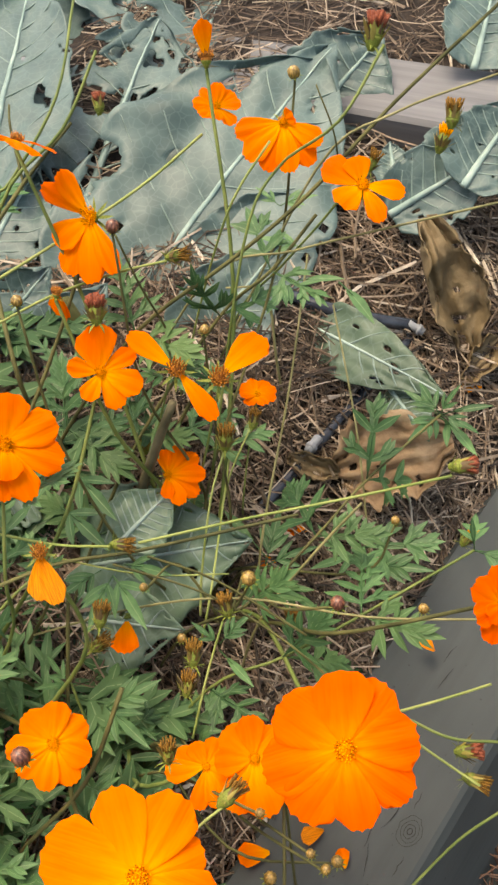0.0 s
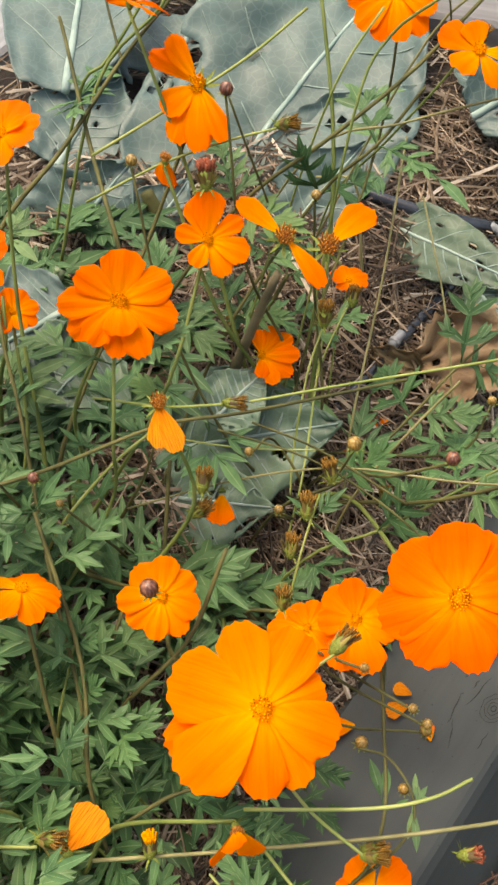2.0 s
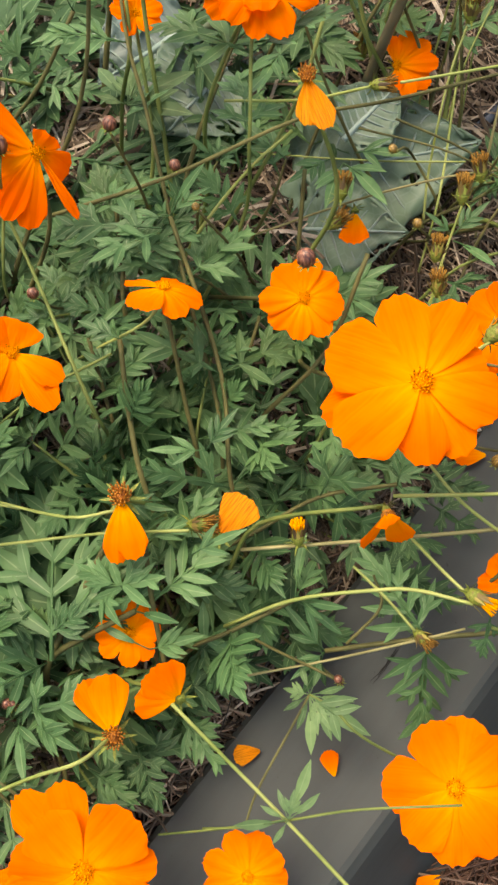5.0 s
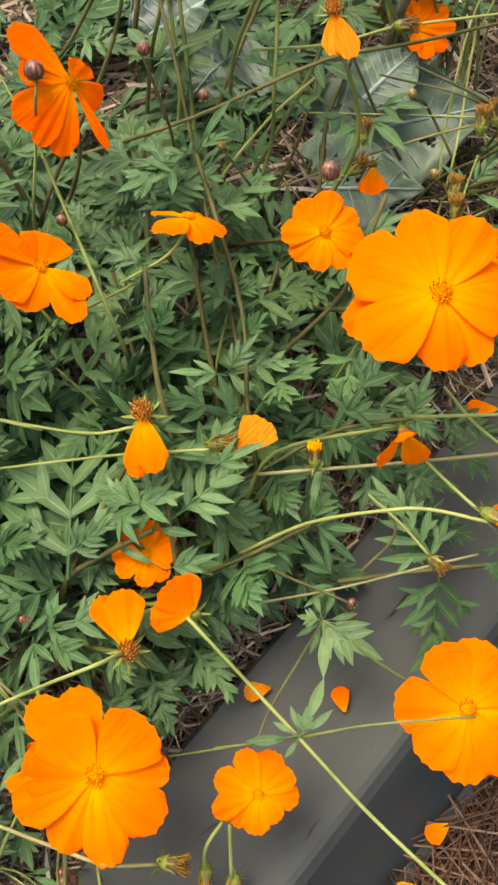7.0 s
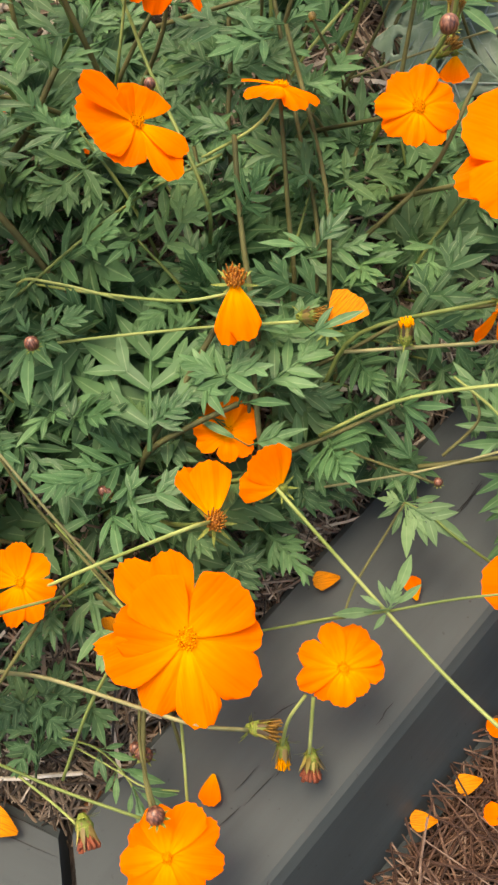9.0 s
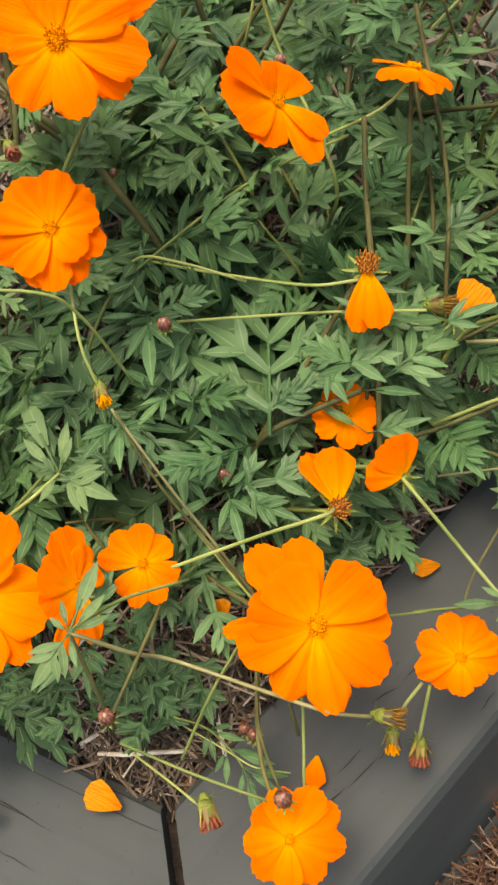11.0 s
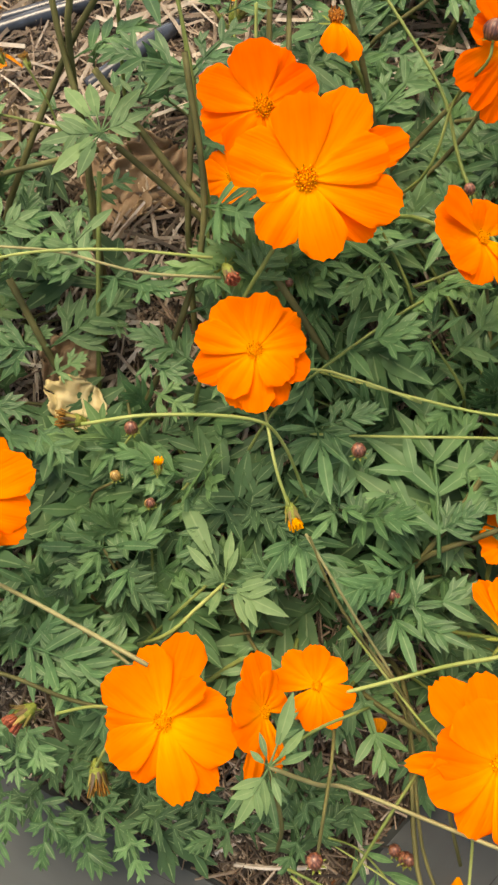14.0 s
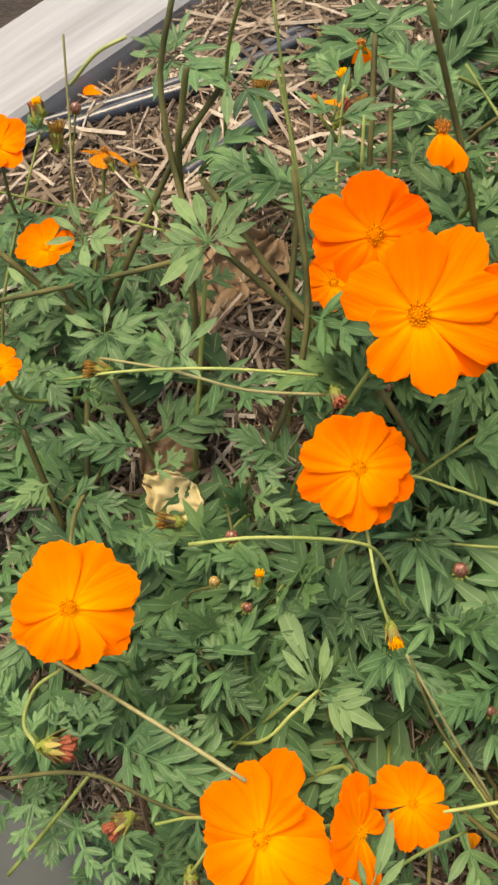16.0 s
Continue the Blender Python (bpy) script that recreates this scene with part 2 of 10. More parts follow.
DRY = material("dry_leaf", dry_build)


def tan_build(t, s):
    v = coords(t)
    c = ramp(t, noisy(t, v, 40.0, 5.0, 0.65), (0.3, (0.15, 0.09, 0.045)), (0.55, (0.26, 0.17, 0.09)), (0.75, (0.38, 0.28, 0.17)))
    t.links.new(c, s.inputs["Base Color"])
    s.inputs["Roughness"].default_value = 0.7
    bumped(t, s, noisy(t, v, 80.0, 4.0), 0.7, 0.004)
    thin(t, s, c, 0.15)


TAN = material("tan_fallen_leaf", tan_build)


def yellow_build(t, s):
    c = ramp(t, noisy(t, coords(t), 45.0, 4.0), (0.3, (0.42, 0.33, 0.13)), (0.7, (0.62, 0.53, 0.28)))
    t.links.new(c, s.inputs["Base Color"])
    s.inputs["Roughness"].default_value = 0.6
    thin(t, s, c, 0.25)


YELLOW = material("yellowed_leaf", yellow_build)


# ---------------------------------------------------------------- building helpers
def mesh_of(bm, name, *materials):
    me = bpy.data.meshes.new(name)
    bm.to_mesh(me)
    bm.free()
    for m in materials:
        me.materials.append(m)
    for p in me.polygons:
        p.use_smooth = True
    return me


def child(name, me, parent, m=None, label=""):
    ob = new(name, me)
    ob.parent = parent
    m = Matrix() if m is None else m
    ob.matrix_local = Matrix.Translation(-parent.location) @ m if parent.type == "EMPTY" else m
    return tagged(ob, label)


def part(name, bm, mat, parent, label=""):
    return child(name, mesh_of(bm, name, mat), parent, None, label)


def facing(place, normal, spin=0.0, size=1.0):
    """A pose whose z axis is the normal, turned round it by spin degrees."""
    q = Vector(normal).normalized().to_track_quat("Z", "Y")
    return Matrix.Translation(place) @ q.to_matrix().to_4x4() @ pose(0, 0, 0, 0, 0, spin) @ Matrix.Diagonal((size, size, size, 1))


def smooth_line(points, steps=5):
    pts = [Vector(p) for p in points]
    if len(pts) < 3:
        return [pts[0].lerp(pts[-1], k / steps) for k in range(steps + 1)]
    out = []
    ends = [pts[0] * 2 - pts[1]] + pts + [pts[-1] * 2 - pts[-2]]
    for i in range(1, len(ends) - 2):
        a, b, c, d = ends[i - 1:i + 3]
        for k in range(steps):
            u = k / steps
            out.append(0.5 * (2 * b + (c - a) * u + (2 * a - 5 * b + 4 * c - d) * u * u + (3 * b - a - 3 * c + d) * u ** 3))
    return out + [pts[-1]]


def add_tube(bm, points, r0, r1, sides=6, steps=5):
    line = smooth_line(points, steps)
    rings, side = [], Vector((0.31, 0.17, 0.93))
    for i, p in enumerate(line):
        way = (line[min(i + 1, len(line) - 1)] - line[max(i - 1, 0)]).normalized()
        side = (side - way * side.dot(way))
        side = side.normalized() if side.length > 1e-4 else way.orthogonal().normalized()
        over = way.cross(side)
        r = r0 + (r1 - r0) * i / (len(line) - 1)
        rings.append([bm.verts.new(p + r * (math.cos(a) * side + math.sin(a) * over)) for a in (2 * math.pi * k / sides for k in range(sides))])
    for a, b in zip(rings, rings[1:]):
        for k in range(sides):
            bm.faces.new((a[k], a[(k + 1) % sides], b[(k + 1) % sides], b[k]))
    bm.faces.new(rings[0][::-1])
    bm.faces.new(rings[-1])


def add_grid(bm, point, nu, nv, keep=None):
    """A sheet over u, v in 0..1; point(u, v) gives the place."""
    rows = [[bm.verts.new(point(i / nu, j / nv)) for j in range(nv + 1)] for i in range(nu + 1)]
    for i in range(nu):
        for j in range(nv):
            if keep is None or keep((i + 0.5) / nu, (j + 0.5) / nv):
                bm.faces.new((rows[i][j], rows[i + 1][j], rows[i + 1][j + 1], rows[i][j + 1]))


def add_blade(bm, base, way, up, length, width, fold=0.25, bend=0.15, n=4):
    """A pointed leaflet: a strip folded along its midrib."""
    way, up = Vector(way).normalized(), Vector(up)
    side = way.cross(up).normalized()
    up = side.cross(way)
    rows = []
    for i in range(n + 1):
        u = i / n
        w = width * 0.5 * (math.sin(math.pi * min(1.0, (0.12 + 0.88 * u)) ** 0.85) + 0.02)
        p = Vector(base) + way * (length * u) - up * (bend * length * u * u)
        lift = up * (fold * w)
        rows.append((bm.verts.new(p - side * w + lift), bm.verts.new(p), bm.verts.new(p + side * w + lift)))
    for a, b in zip(rows, rows[1:]):
        bm.faces.new((a[0], a[1], b[1], b[0]))
        bm.faces.new((a[1], a[2], b[2], b[1]))


# ---------------------------------------------------------------- the bed
ALONG = Vector((0.698, 0.716, 0))       # way of the long timber
ACROSS = Vector((0.716, -0.698, 0))     # out of the bed, over the long timber
ALONG_SHORT = Vector((-0.915, 0.403, 0))
ACROSS_SHORT = Vector((-0.403, -0.915, 0))
CORNER = Vector((-0.073, -0.0223, 0))   # inner corner of the frame
INNER, INNER_SHORT = -0.0365, 0.0497


def inside(x, y):
    """How far a place lies inside the timbers."""
    return min(INNER - (x * ACROSS.x + y * ACROSS.y), INNER_SHORT - (x * ACROSS_SHORT.x + y * ACROSS_SHORT.y))


def height(x, y):
    d = inside(x, y)
    rough = 0.006 * noise.noise((x * 22, y * 22, 0.3)) + 0.003 * noise.noise((x * 60, y * 60, 1.3))
    if d < -0.045:
        return -0.092 + rough
    away = min(1, max(0, (math.hypot(x - 0.1, y - 0.4) - 0.85) / 0.5))
    high = -0.014 + 0.145 * (1 - math.exp(-max(d, 0) / 0.18)) + rough * min(1, max(0, d) / 0.03)
    return high + (-0.07 - high) * away * away * (3 - 2 * away)


def ground_sheet():
    xs = [-400, -60, -8, -2] + [-1.0 + 0.02 * i for i in range(111)] + [2, 8, 60, 400]
    ys = [-400, -60, -8, -2] + [-0.6 + 0.02 * i for i in range(131)] + [3, 9, 60, 400]
    verts, faces = [], []
    for y in ys:
        for x in xs:
            near = -1.0 <= x <= 1.2 and -0.6 <= y <= 2.0
            verts.append((x, y, height(x, y) if near else -0.07))
    w = len(xs)
    for j in range(len(ys) - 1):
        for i in range(w - 1):
            faces.append((j * w + i, j * w + i + 1, (j + 1) * w + i + 1, (j + 1) * w + i))
    me = bpy.data.meshes.new("ground")
    me.from_pydata(verts, [], faces)
    me.materials.append(SOIL)
    for p in me.polygons:
        p.use_smooth = True
    return tagged(new("ground", me), "dark garden soil under the mulch of the bed", "soil", "", "structure")


ground_sheet()


def timber(name, a, b, outward, mitre_a, mitre_b, label, mat=TIMBER):
    """A squared post laid flat: a to b is its inner top edge; the ends are cut askew by mitre_a and mitre_b metres."""
    way = (b - a).normalized()
    frame_m = Matrix((( *way, 0), (*outward, 0), (0, 0, 1, 0), (0, 0, 0, 1))).transposed()
    frame_m.translation = a
    length = (b - a).length
    wide = 0.092
    profile = ((0.0, -0.12), (0.0, -0.004), (0.004, 0.0), (wide - 0.004, 0.0), (wide - 0.001, -0.0012), (wide + 0.0025, -0.006), (wide + 0.026, -0.080), (wide + 0.027, -0.083), (wide + 0.034, -0.086), (wide + 0.036, -0.12))
    bm = bmesh.new()
    cuts = 14
    rings = []
    for i in range(cuts + 1):
        u = i / cuts
        ring = []
        for y, z in profile:
            x0, x1 = mitre_a * y / wide, length + mitre_b * y / wide
            ring.append(bm.verts.new((x0 + (x1 - x0) * u, y + 0.0008 * noise.noise((u * 9, y * 20, 2.0)), z)))
        rings.append(ring)
    n = len(profile)
    for r, s in zip(rings, rings[1:]):
        for k in range(n):
            bm.faces.new((r[k], s[k], s[(k + 1) % n], r[(k + 1) % n]))
    bm.faces.new(rings[0])
    bm.faces.new(rings[-1][::-1])
    bmesh.ops.recalc_face_normals(bm, faces=bm.faces)
    me = mesh_of(bm, name, mat)
    for p in me.polygons:
        p.use_smooth = False
    ob = new(name, me)
    ob.matrix_world = frame_m
    return tagged(ob, label, "timber edging", "timbers of the bed frame")


def crack(board, x, y, length, angle, width=0.0007):
    """A split in the top of a timber, in its own axes."""
    bm = bmesh.new()
    rows = []
    for i in range(7):
        u = i / 6
        w = width * math.sin(math.pi * (0.06 + 0.88 * u)) * (0.7 + 0.5 * random.random())
        cx = x + length * (u - 0.5) * math.cos(radians(angle))
        cy = y + length * (u - 0.5) * math.sin(radians(angle)) + 0.0012 * noise.noise((x * 90 + u * 3, y * 90, 5.0))
        rows.append((bm.verts.new((cx, cy - w, 0.0006)), bm.verts.new((cx, cy + w, 0.0006))))
    for a, b in zip(rows, rows[1:]):
        bm.faces.new((a[0], b[0], b[1], a[1]))
    part("crack", bm, CRACK, board, "dark split in the painted timber")


def knot(board, x, y, size):
    """Rings of a knot in the timber's top."""
    for r, thick in ((1.0, 0.00022), (0.72, 0.00018), (0.45, 0.00025), (0.2, 0.0004)):
        bm = bmesh.new()
        ring = []
        for k in range(22):
            a = 2 * math.pi * k / 22
            wob = 1 + 0.16 * noise.noise((math.cos(a) * 2 + r * 5, math.sin(a) * 2, 3.0))
            px, py = x + size * 1.35 * r * wob * math.cos(a), y + size * r * wob * math.sin(a)
            t = thick * (0.6 + 0.6 * abs(noise.noise((a, r * 9, 1.0))))
            ring.append((bm.verts.new((px - t * math.cos(a), py - t * math.sin(a), 0.0006)), bm.verts.new((px + t * math.cos(a), py + t * math.sin(a), 0.0006))))
        for p, q in zip(ring, ring[1:] + ring[:1]):
            bm.faces.new((p[0], p[1], q[1], q[0]))
        part("knot_ring", bm, CRACK, board, "dark ring of a knot")


def scatter_straw(name, count, region, lengths, widths, mat, label, lift=0.012, seed=1, edge=True):
    rnd = random.Random(seed)
    verts, faces = [], []
    made = 0
    while made < count:
        x, y = region(rnd)
        if x is None:
            continue
        made += 1
        a = rnd.uniform(0, math.pi * 2)
        n = rnd.uniform(*lengths)
        r = rnd.uniform(*widths)
        if edge and min(inside(x + s * n * math.cos(a), y + s * n * math.sin(a)) for s in (-0.5, 0.5)) < -0.007:
            continue
        up = rnd.random() ** 1.6 * lift
        tilt = rnd.uniform(-0.14, 0.14)
        bend = rnd.uniform(-0.12, 0.12)
        i0 = len(verts)
        for k in range(4):
            u = k / 3 - 0.5
            ang = a + bend * u * 2
            px, py = x + n * u * math.cos(ang), y + n * u * math.sin(ang)
            base = height(px, py)
            pz = max(base, height(x, y) - 0.01) + up + 0.0015 + tilt * n * u * 0.4
            sx, sy = -math.sin(ang) * r, math.cos(ang) * r
            verts += [(px + sx, py + sy, pz), (px - sx, py - sy, pz), (px, py, pz + r * 1.5)]
        for k in range(3):
            b = i0 + 3 * k
            faces += [(b, b + 3, b + 5, b + 2), (b + 2, b + 5, b + 4, b + 1), (b + 1, b + 4, b + 3, b)]
    me = bpy.data.meshes.new(name)
    me.from_pydata(verts, [], faces)
    me.materials.append(mat)
    return tagged(new(name, me), label, "mulch", "", "stuff")


def in_bed(rnd):
    x, y = rnd.uniform(-0.75, 0.95), rnd.uniform(-0.12, 1.35)
    if rnd.random() < 0.5:
        x, y = rnd.uniform(-0.35, 0.5), rnd.uniform(0.0, 0.75)
    d = inside(x, y)
    return (x, y) if d > 0.003 and math.hypot(x - 0.1, y - 0.4) < 0.95 * math.sqrt(rnd.uniform(0.6, 1)) and y * 0.64 - x * 0.768 < 0.555 else (None, None)


def in_old_bed(rnd):
    x, y = in_bed(rnd)
    if x is not None and (x > 0.08 or y < 0.17) and rnd.random() < 0.82:
        return (None, None)
    return (x, y)


def out_of_bed(rnd):
    s, d = rnd.uniform(-0.25, 1.05), 0.098 + 0.36 * rnd.random() ** 1.3
    p = ALONG * s + ACROSS * d
    if rnd.random() < 0.35:
        p = CORNER + ALONG_SHORT * rnd.uniform(-0.2, 0.75) + ACROSS_SHORT * (0.1 + 0.35 * rnd.random() ** 1.3)
    return (p.x, p.y) if inside(p.x, p.y) < -0.13 else (None, None)


scatter_straw("straw_mulch", 21000, in_bed, (0.015, 0.085), (0.0003, 0.0008), STRAW, "loose brown straw and twig mulch covering the bed", 0.014, 3)
scatter_straw("coarse_mulch", 2600, in_old_bed, (0.03, 0.11), (0.0007, 0.0015), PALE_STRAW, "pale broken stalks lying on the mulch", 0.016, 4)
def along_edge(rnd):
    x, y = rnd.uniform(-0.45, 0.5), rnd.uniform(-0.05, 0.5)
    return (x, y) if -0.001 < inside(x, y) < 0.04 else (None, None)


scatter_straw("edge_mulch", 4500, along_edge, (0.008, 0.035), (0.0003, 0.0009), STRAW, "short straw bits along the inner edges of the timbers", 0.012, 6)
scatter_straw("pine_straw", 15000, out_of_bed, (0.05, 0.16), (0.00035, 0.0007), PINE, "reddish brown pine straw beside the timber edging", 0.022, 5, False)


# ---------------------------------------------------------------- kinds of plant parts
def add_lobe(bm, base, way, up, length, width, fold, bend):
    """A lance-shaped leaf lobe with a sharp end, folded along its vein."""
    vein = bm.verts.layers.float["vein"]
    way, up = Vector(way).normalized(), Vector(up)
    side = way.cross(up).normalized()
    up = side.cross(way)
    rows = []
    for u, w in ((0.0, 0.36), (0.24, 0.76), (0.44, 1.0), (0.64, 0.88), (0.84, 0.46), (1.0, 0.03)):
        w *= width * 0.5
        p = Vector(base) + way * (length * u) - up * (bend * length * u * u)
        row = (bm.verts.new(p - side * w + up * (fold * w)), bm.verts.new(p), bm.verts.new(p + side * w + up * (fold * w)))
        row[1][vein] = 1.0
        rows.append(row)
    for a, b in zip(rows, rows[1:]):
        bm.faces.new((a[0], a[1], b[1], b[0]))
        bm.faces.new((a[1], a[2], b[2], b[1]))


def petal_mesh(seed):
    """A petal 1 long and 1 wide: narrow foot, broad blade with shallow folds, a blunt toothed end."""
    rnd = random.Random(seed)
    bm = bmesh.new()
    teeth = rnd.choice((3, 4, 4, 5))
    depth = rnd.uniform(0.025, 0.055)
    curl = rnd.uniform(-0.03, 0.10)
    wave, lean, cup = rnd.uniform(0, 6.28), rnd.uniform(-0.05, 0.05), rnd.uniform(-0.12, 0.10)
    ruffle = rnd.uniform(0.010, 0.028)

    def point(u, v):
        s = v * 2 - 1
        w = 0.5 * (0.13 + 0.87 * math.sin(min(1.0, u / 0.82) * math.pi * 0.5) ** 1.05)
        if u > 0.8:
            w *= 1 - 0.16 * ((u - 0.8) / 0.2) ** 2
        edge = max(0.0, (u - 0.6) / 0.4)
        tip = 1 - edge ** 1.3 * (0.06 * s * s + 0.13 * s ** 4) - edge ** 3 * depth * abs(math.sin(s * teeth * 0.5 * math.pi + wave * 0.2)) * (1 - 0.5 * s * s)
        y = 0.04 + 0.96 * u * tip
        z = 0.05 * math.sin(u * 2.6) - curl * u * u + cup * w * s * s * u
        z += 0.013 * math.cos(s * 7.5) * math.sin(u * 2.7) + ruffle * math.sin(s * 6 + wave) * u ** 3
        return (s * w + lean * u * u, y, z)

    add_grid(bm, point, 10, 14)
    return mesh_of(bm, "petal", PETAL)


def retint(me, mat):
    c = me.copy()
    c.materials.clear()
    c.materials.append(mat)
    return c


PETALS = [petal_mesh(k) for k in range(10)]
PETALS_DEEP = [retint(m, PETAL_DEEP) for m in PETALS]
PETALS_DRY = [retint(m, PETAL_DRY) for m in PETALS]


def calyx_mesh():
    bm = bmesh.new()
    add_tube(bm, [(0, 0, -0.2), (0, 0, -0.12), (0, 0, -0.03)], 0.035, 0.13, 8, 3)
    for k in range(8):
        a = k * math.pi / 4
        add_blade(bm, (0.06 * math.cos(a), 0.06 * math.sin(a), -0.13), (math.cos(a), math.sin(a), -0.25), (0, 0, 1), 0.3, 0.06, 0.2, -0.2, 3)
    return mesh_of(bm, "flower", BRACT)


def disc_mesh():
    """A low dome of crowded florets, some with dark anthers."""
    rnd = random.Random(9)
    bm = bmesh.new()
    add_tube(bm, [(0, 0, -0.04), (0, 0, 0.02), (0, 0, 0.04)], 0.11, 0.06, 10, 2)
    for k in range(46):
        a, r = k * 2.4, 0.15 * math.sqrt((k + 0.5) / 46)
        x, y = r * math.cos(a), r * math.sin(a)
        h = 0.085 - 1.6 * r * r + rnd.uniform(-0.015, 0.035)
        add_tube(bm, [(x * 0.9, y * 0.9, 0.0), (x * 1.08, y * 1.08, h)], 0.012, 0.014, 5, 1)
        if rnd.random() < 0.3:
            add_tube(bm, [(x * 1.08, y * 1.08, h), (x * 1.16, y * 1.16, h + 0.03)], 0.010, 0.006, 4, 1)
            bm.faces.ensure_lookup_table()
            for f in bm.faces[-6:]:
                f.material_index = 1
    return mesh_of(bm, "flower_disc", FLORET, ANTHER)


CALYX, DISC = calyx_mesh(), disc_mesh()
DISC_DARK = retint(DISC, WITHERED)
DISC_DARK.materials.append(RED_DRY)


BLOSSOMS = []       # flowers, and spots of the ground that no leaf covers: place and radius
for spot in ((0.150, 0.405, 0.09, 0.040), (0.195, 0.400, 0.09, 0.045), (0.160, 0.372, 0.08, 0.030), (-0.160, 0.365, 0.12, 0.030), (-0.178, 0.362, 0.118, 0.035),
             (-0.192, 0.245, 0.10, 0.024), (-0.150, 0.335, 0.112, 0.030), (-0.052, 0.030, 0.02, 0.030), (-0.215, 0.445, 0.125, 0.045), (-0.170, -0.005, 0.012, 0.024), (-0.146, -0.008, 0.012, 0.024), (-0.122, -0.011, 0.012, 0.024), (-0.110, 0.119, 0.1, 0.040), (-0.27, 0.41, 0.122, 0.045)):
    BLOSSOMS.append((Vector(spot[:3]), spot[3]))


def clear_of_flowers(place):
    """Keeps leaves out of the open side of the flowers."""
    p = Vector(place)
    open_side = Vector((0, -0.64, 0.77))
    for centre, r in BLOSSOMS:
        s = (p - centre).dot(open_side)
        if s > -0.004 and (p - centre - open_side * s).length < r:
            return False
    return True


def flower(plant, place, normal, radius, spin=0, petals=8, rise=12, spread=6, deep=False, double=True, seed=0, dry=False):
    """An open flower head with two rows of petals round a disc of florets."""
    rnd = random.Random(seed * 13 + 5)
    BLOSSOMS.append((Vector(place), radius * 1.32))
    meshes = PETALS_DEEP if deep else PETALS_DRY if dry else PETALS
    f = child("flower", CALYX, plant, facing(place, normal, spin, radius), "deep orange cosmos flower" if deep else "bright orange cosmos flower")
    child("flower_disc", DISC, f, Matrix.Translation((0, 0, 0.02)) @ Matrix.Diagonal((1.1, 1.1, 1.0, 1)))
    for row in range(2 if double else 1):
        count = petals if row == 0 else petals - 5
        for k in range(count):
            a = 360 * (k + 0.5 * row) / count + rnd.uniform(-7, 7)
            lift = rise + row * 13 + (5 if k % 2 else -3) + rnd.uniform(-spread, spread)
            size = rnd.uniform(0.92, 1.04) * (1 if row == 0 else rnd.uniform(0.66, 0.85))
            wide = (5.4 / petals) * rnd.uniform(0.92, 1.1)
            m = Matrix.Translation((0, 0, 0.015 * row + 0.004 * (k % 2))) @ pose(0, 0, 0, 0, 0, a) @ pose(0, 0.04, 0, lift, rnd.uniform(-8, 8), 0) @ Matrix.Diagonal((size * wide, size, size, 1))
            child("petal", rnd.choice(meshes), f, m)
    return f


def bloom(plant, place, normal, radius, top, petals, deep=False, seed=0):
    """An open flower whose petals are set one by one: angle from the top, length, width, lift, layer."""
    rnd = random.Random(seed * 17 + 3)
    BLOSSOMS.append((Vector(place), radius * 1.3))
    f = child("flower", CALYX, plant, upright(place, normal, top, radius), "deep orange cosmos flower" if deep else "bright orange cosmos flower")
    child("flower_disc", DISC, f, Matrix.Translation((0, 0, 0.035)))
    for angle, length, width, lift, layer in petals:
        m = Matrix.Translation((0, 0, 0.022 * layer)) @ pose(0, 0, 0, 0, 0, -angle) @ pose(0, 0.03, 0, lift, rnd.uniform(-4, 4), 0) @ Matrix.Diagonal((width, length, 1, 1))
        child("petal", rnd.choice(PETALS_DEEP if deep else PETALS), f, m)
    return f


def upright(place, normal, top, size):
    """A pose whose z axis is the normal and whose y axis leans to top."""
    z = Vector(normal).normalized()
    x = Vector(top).cross(z).normalized()
    m = Matrix((x, z.cross(x), z)).transposed().to_4x4()
    return Matrix.Translation(place) @ m @ Matrix.Diagonal((size, size, size, 1))


def few_petals(plant, place, normal, size, angles, droop=60, seed=0, dry=False, florets=True, wide=1.0, top=None):
    """A fading head that keeps a few petals; angles are round its axis."""
    rnd = random.Random(seed * 7 + 1)
    BLOSSOMS.append((Vector(place), size * 1.1))
    f = child("fading_flower", CALYX, plant, facing(place, normal, 0, size) if top is None else upright(place, normal, top, size), "fading orange cosmos flower with few petals")
    if florets:
        child("flower_disc", DISC_DARK, f, Matrix.Translation((0, 0, 0.03)) @ Matrix.Diagonal((1.15, 1.15, 1.6, 1)))
    for a in angles:
        m = pose(0, 0, 0.02, 0, 0, a) @ pose(0, 0.05, 0, -droop + rnd.uniform(-9, 9), rnd.uniform(-14, 14), 0) @ Matrix.Diagonal((0.92 * wide * rnd.uniform(0.85, 1.1), rnd.uniform(0.9, 1.08), 1, 1))
        child("petal", rnd.choice(PETALS_DRY if dry else PETALS), f, m)
    return f


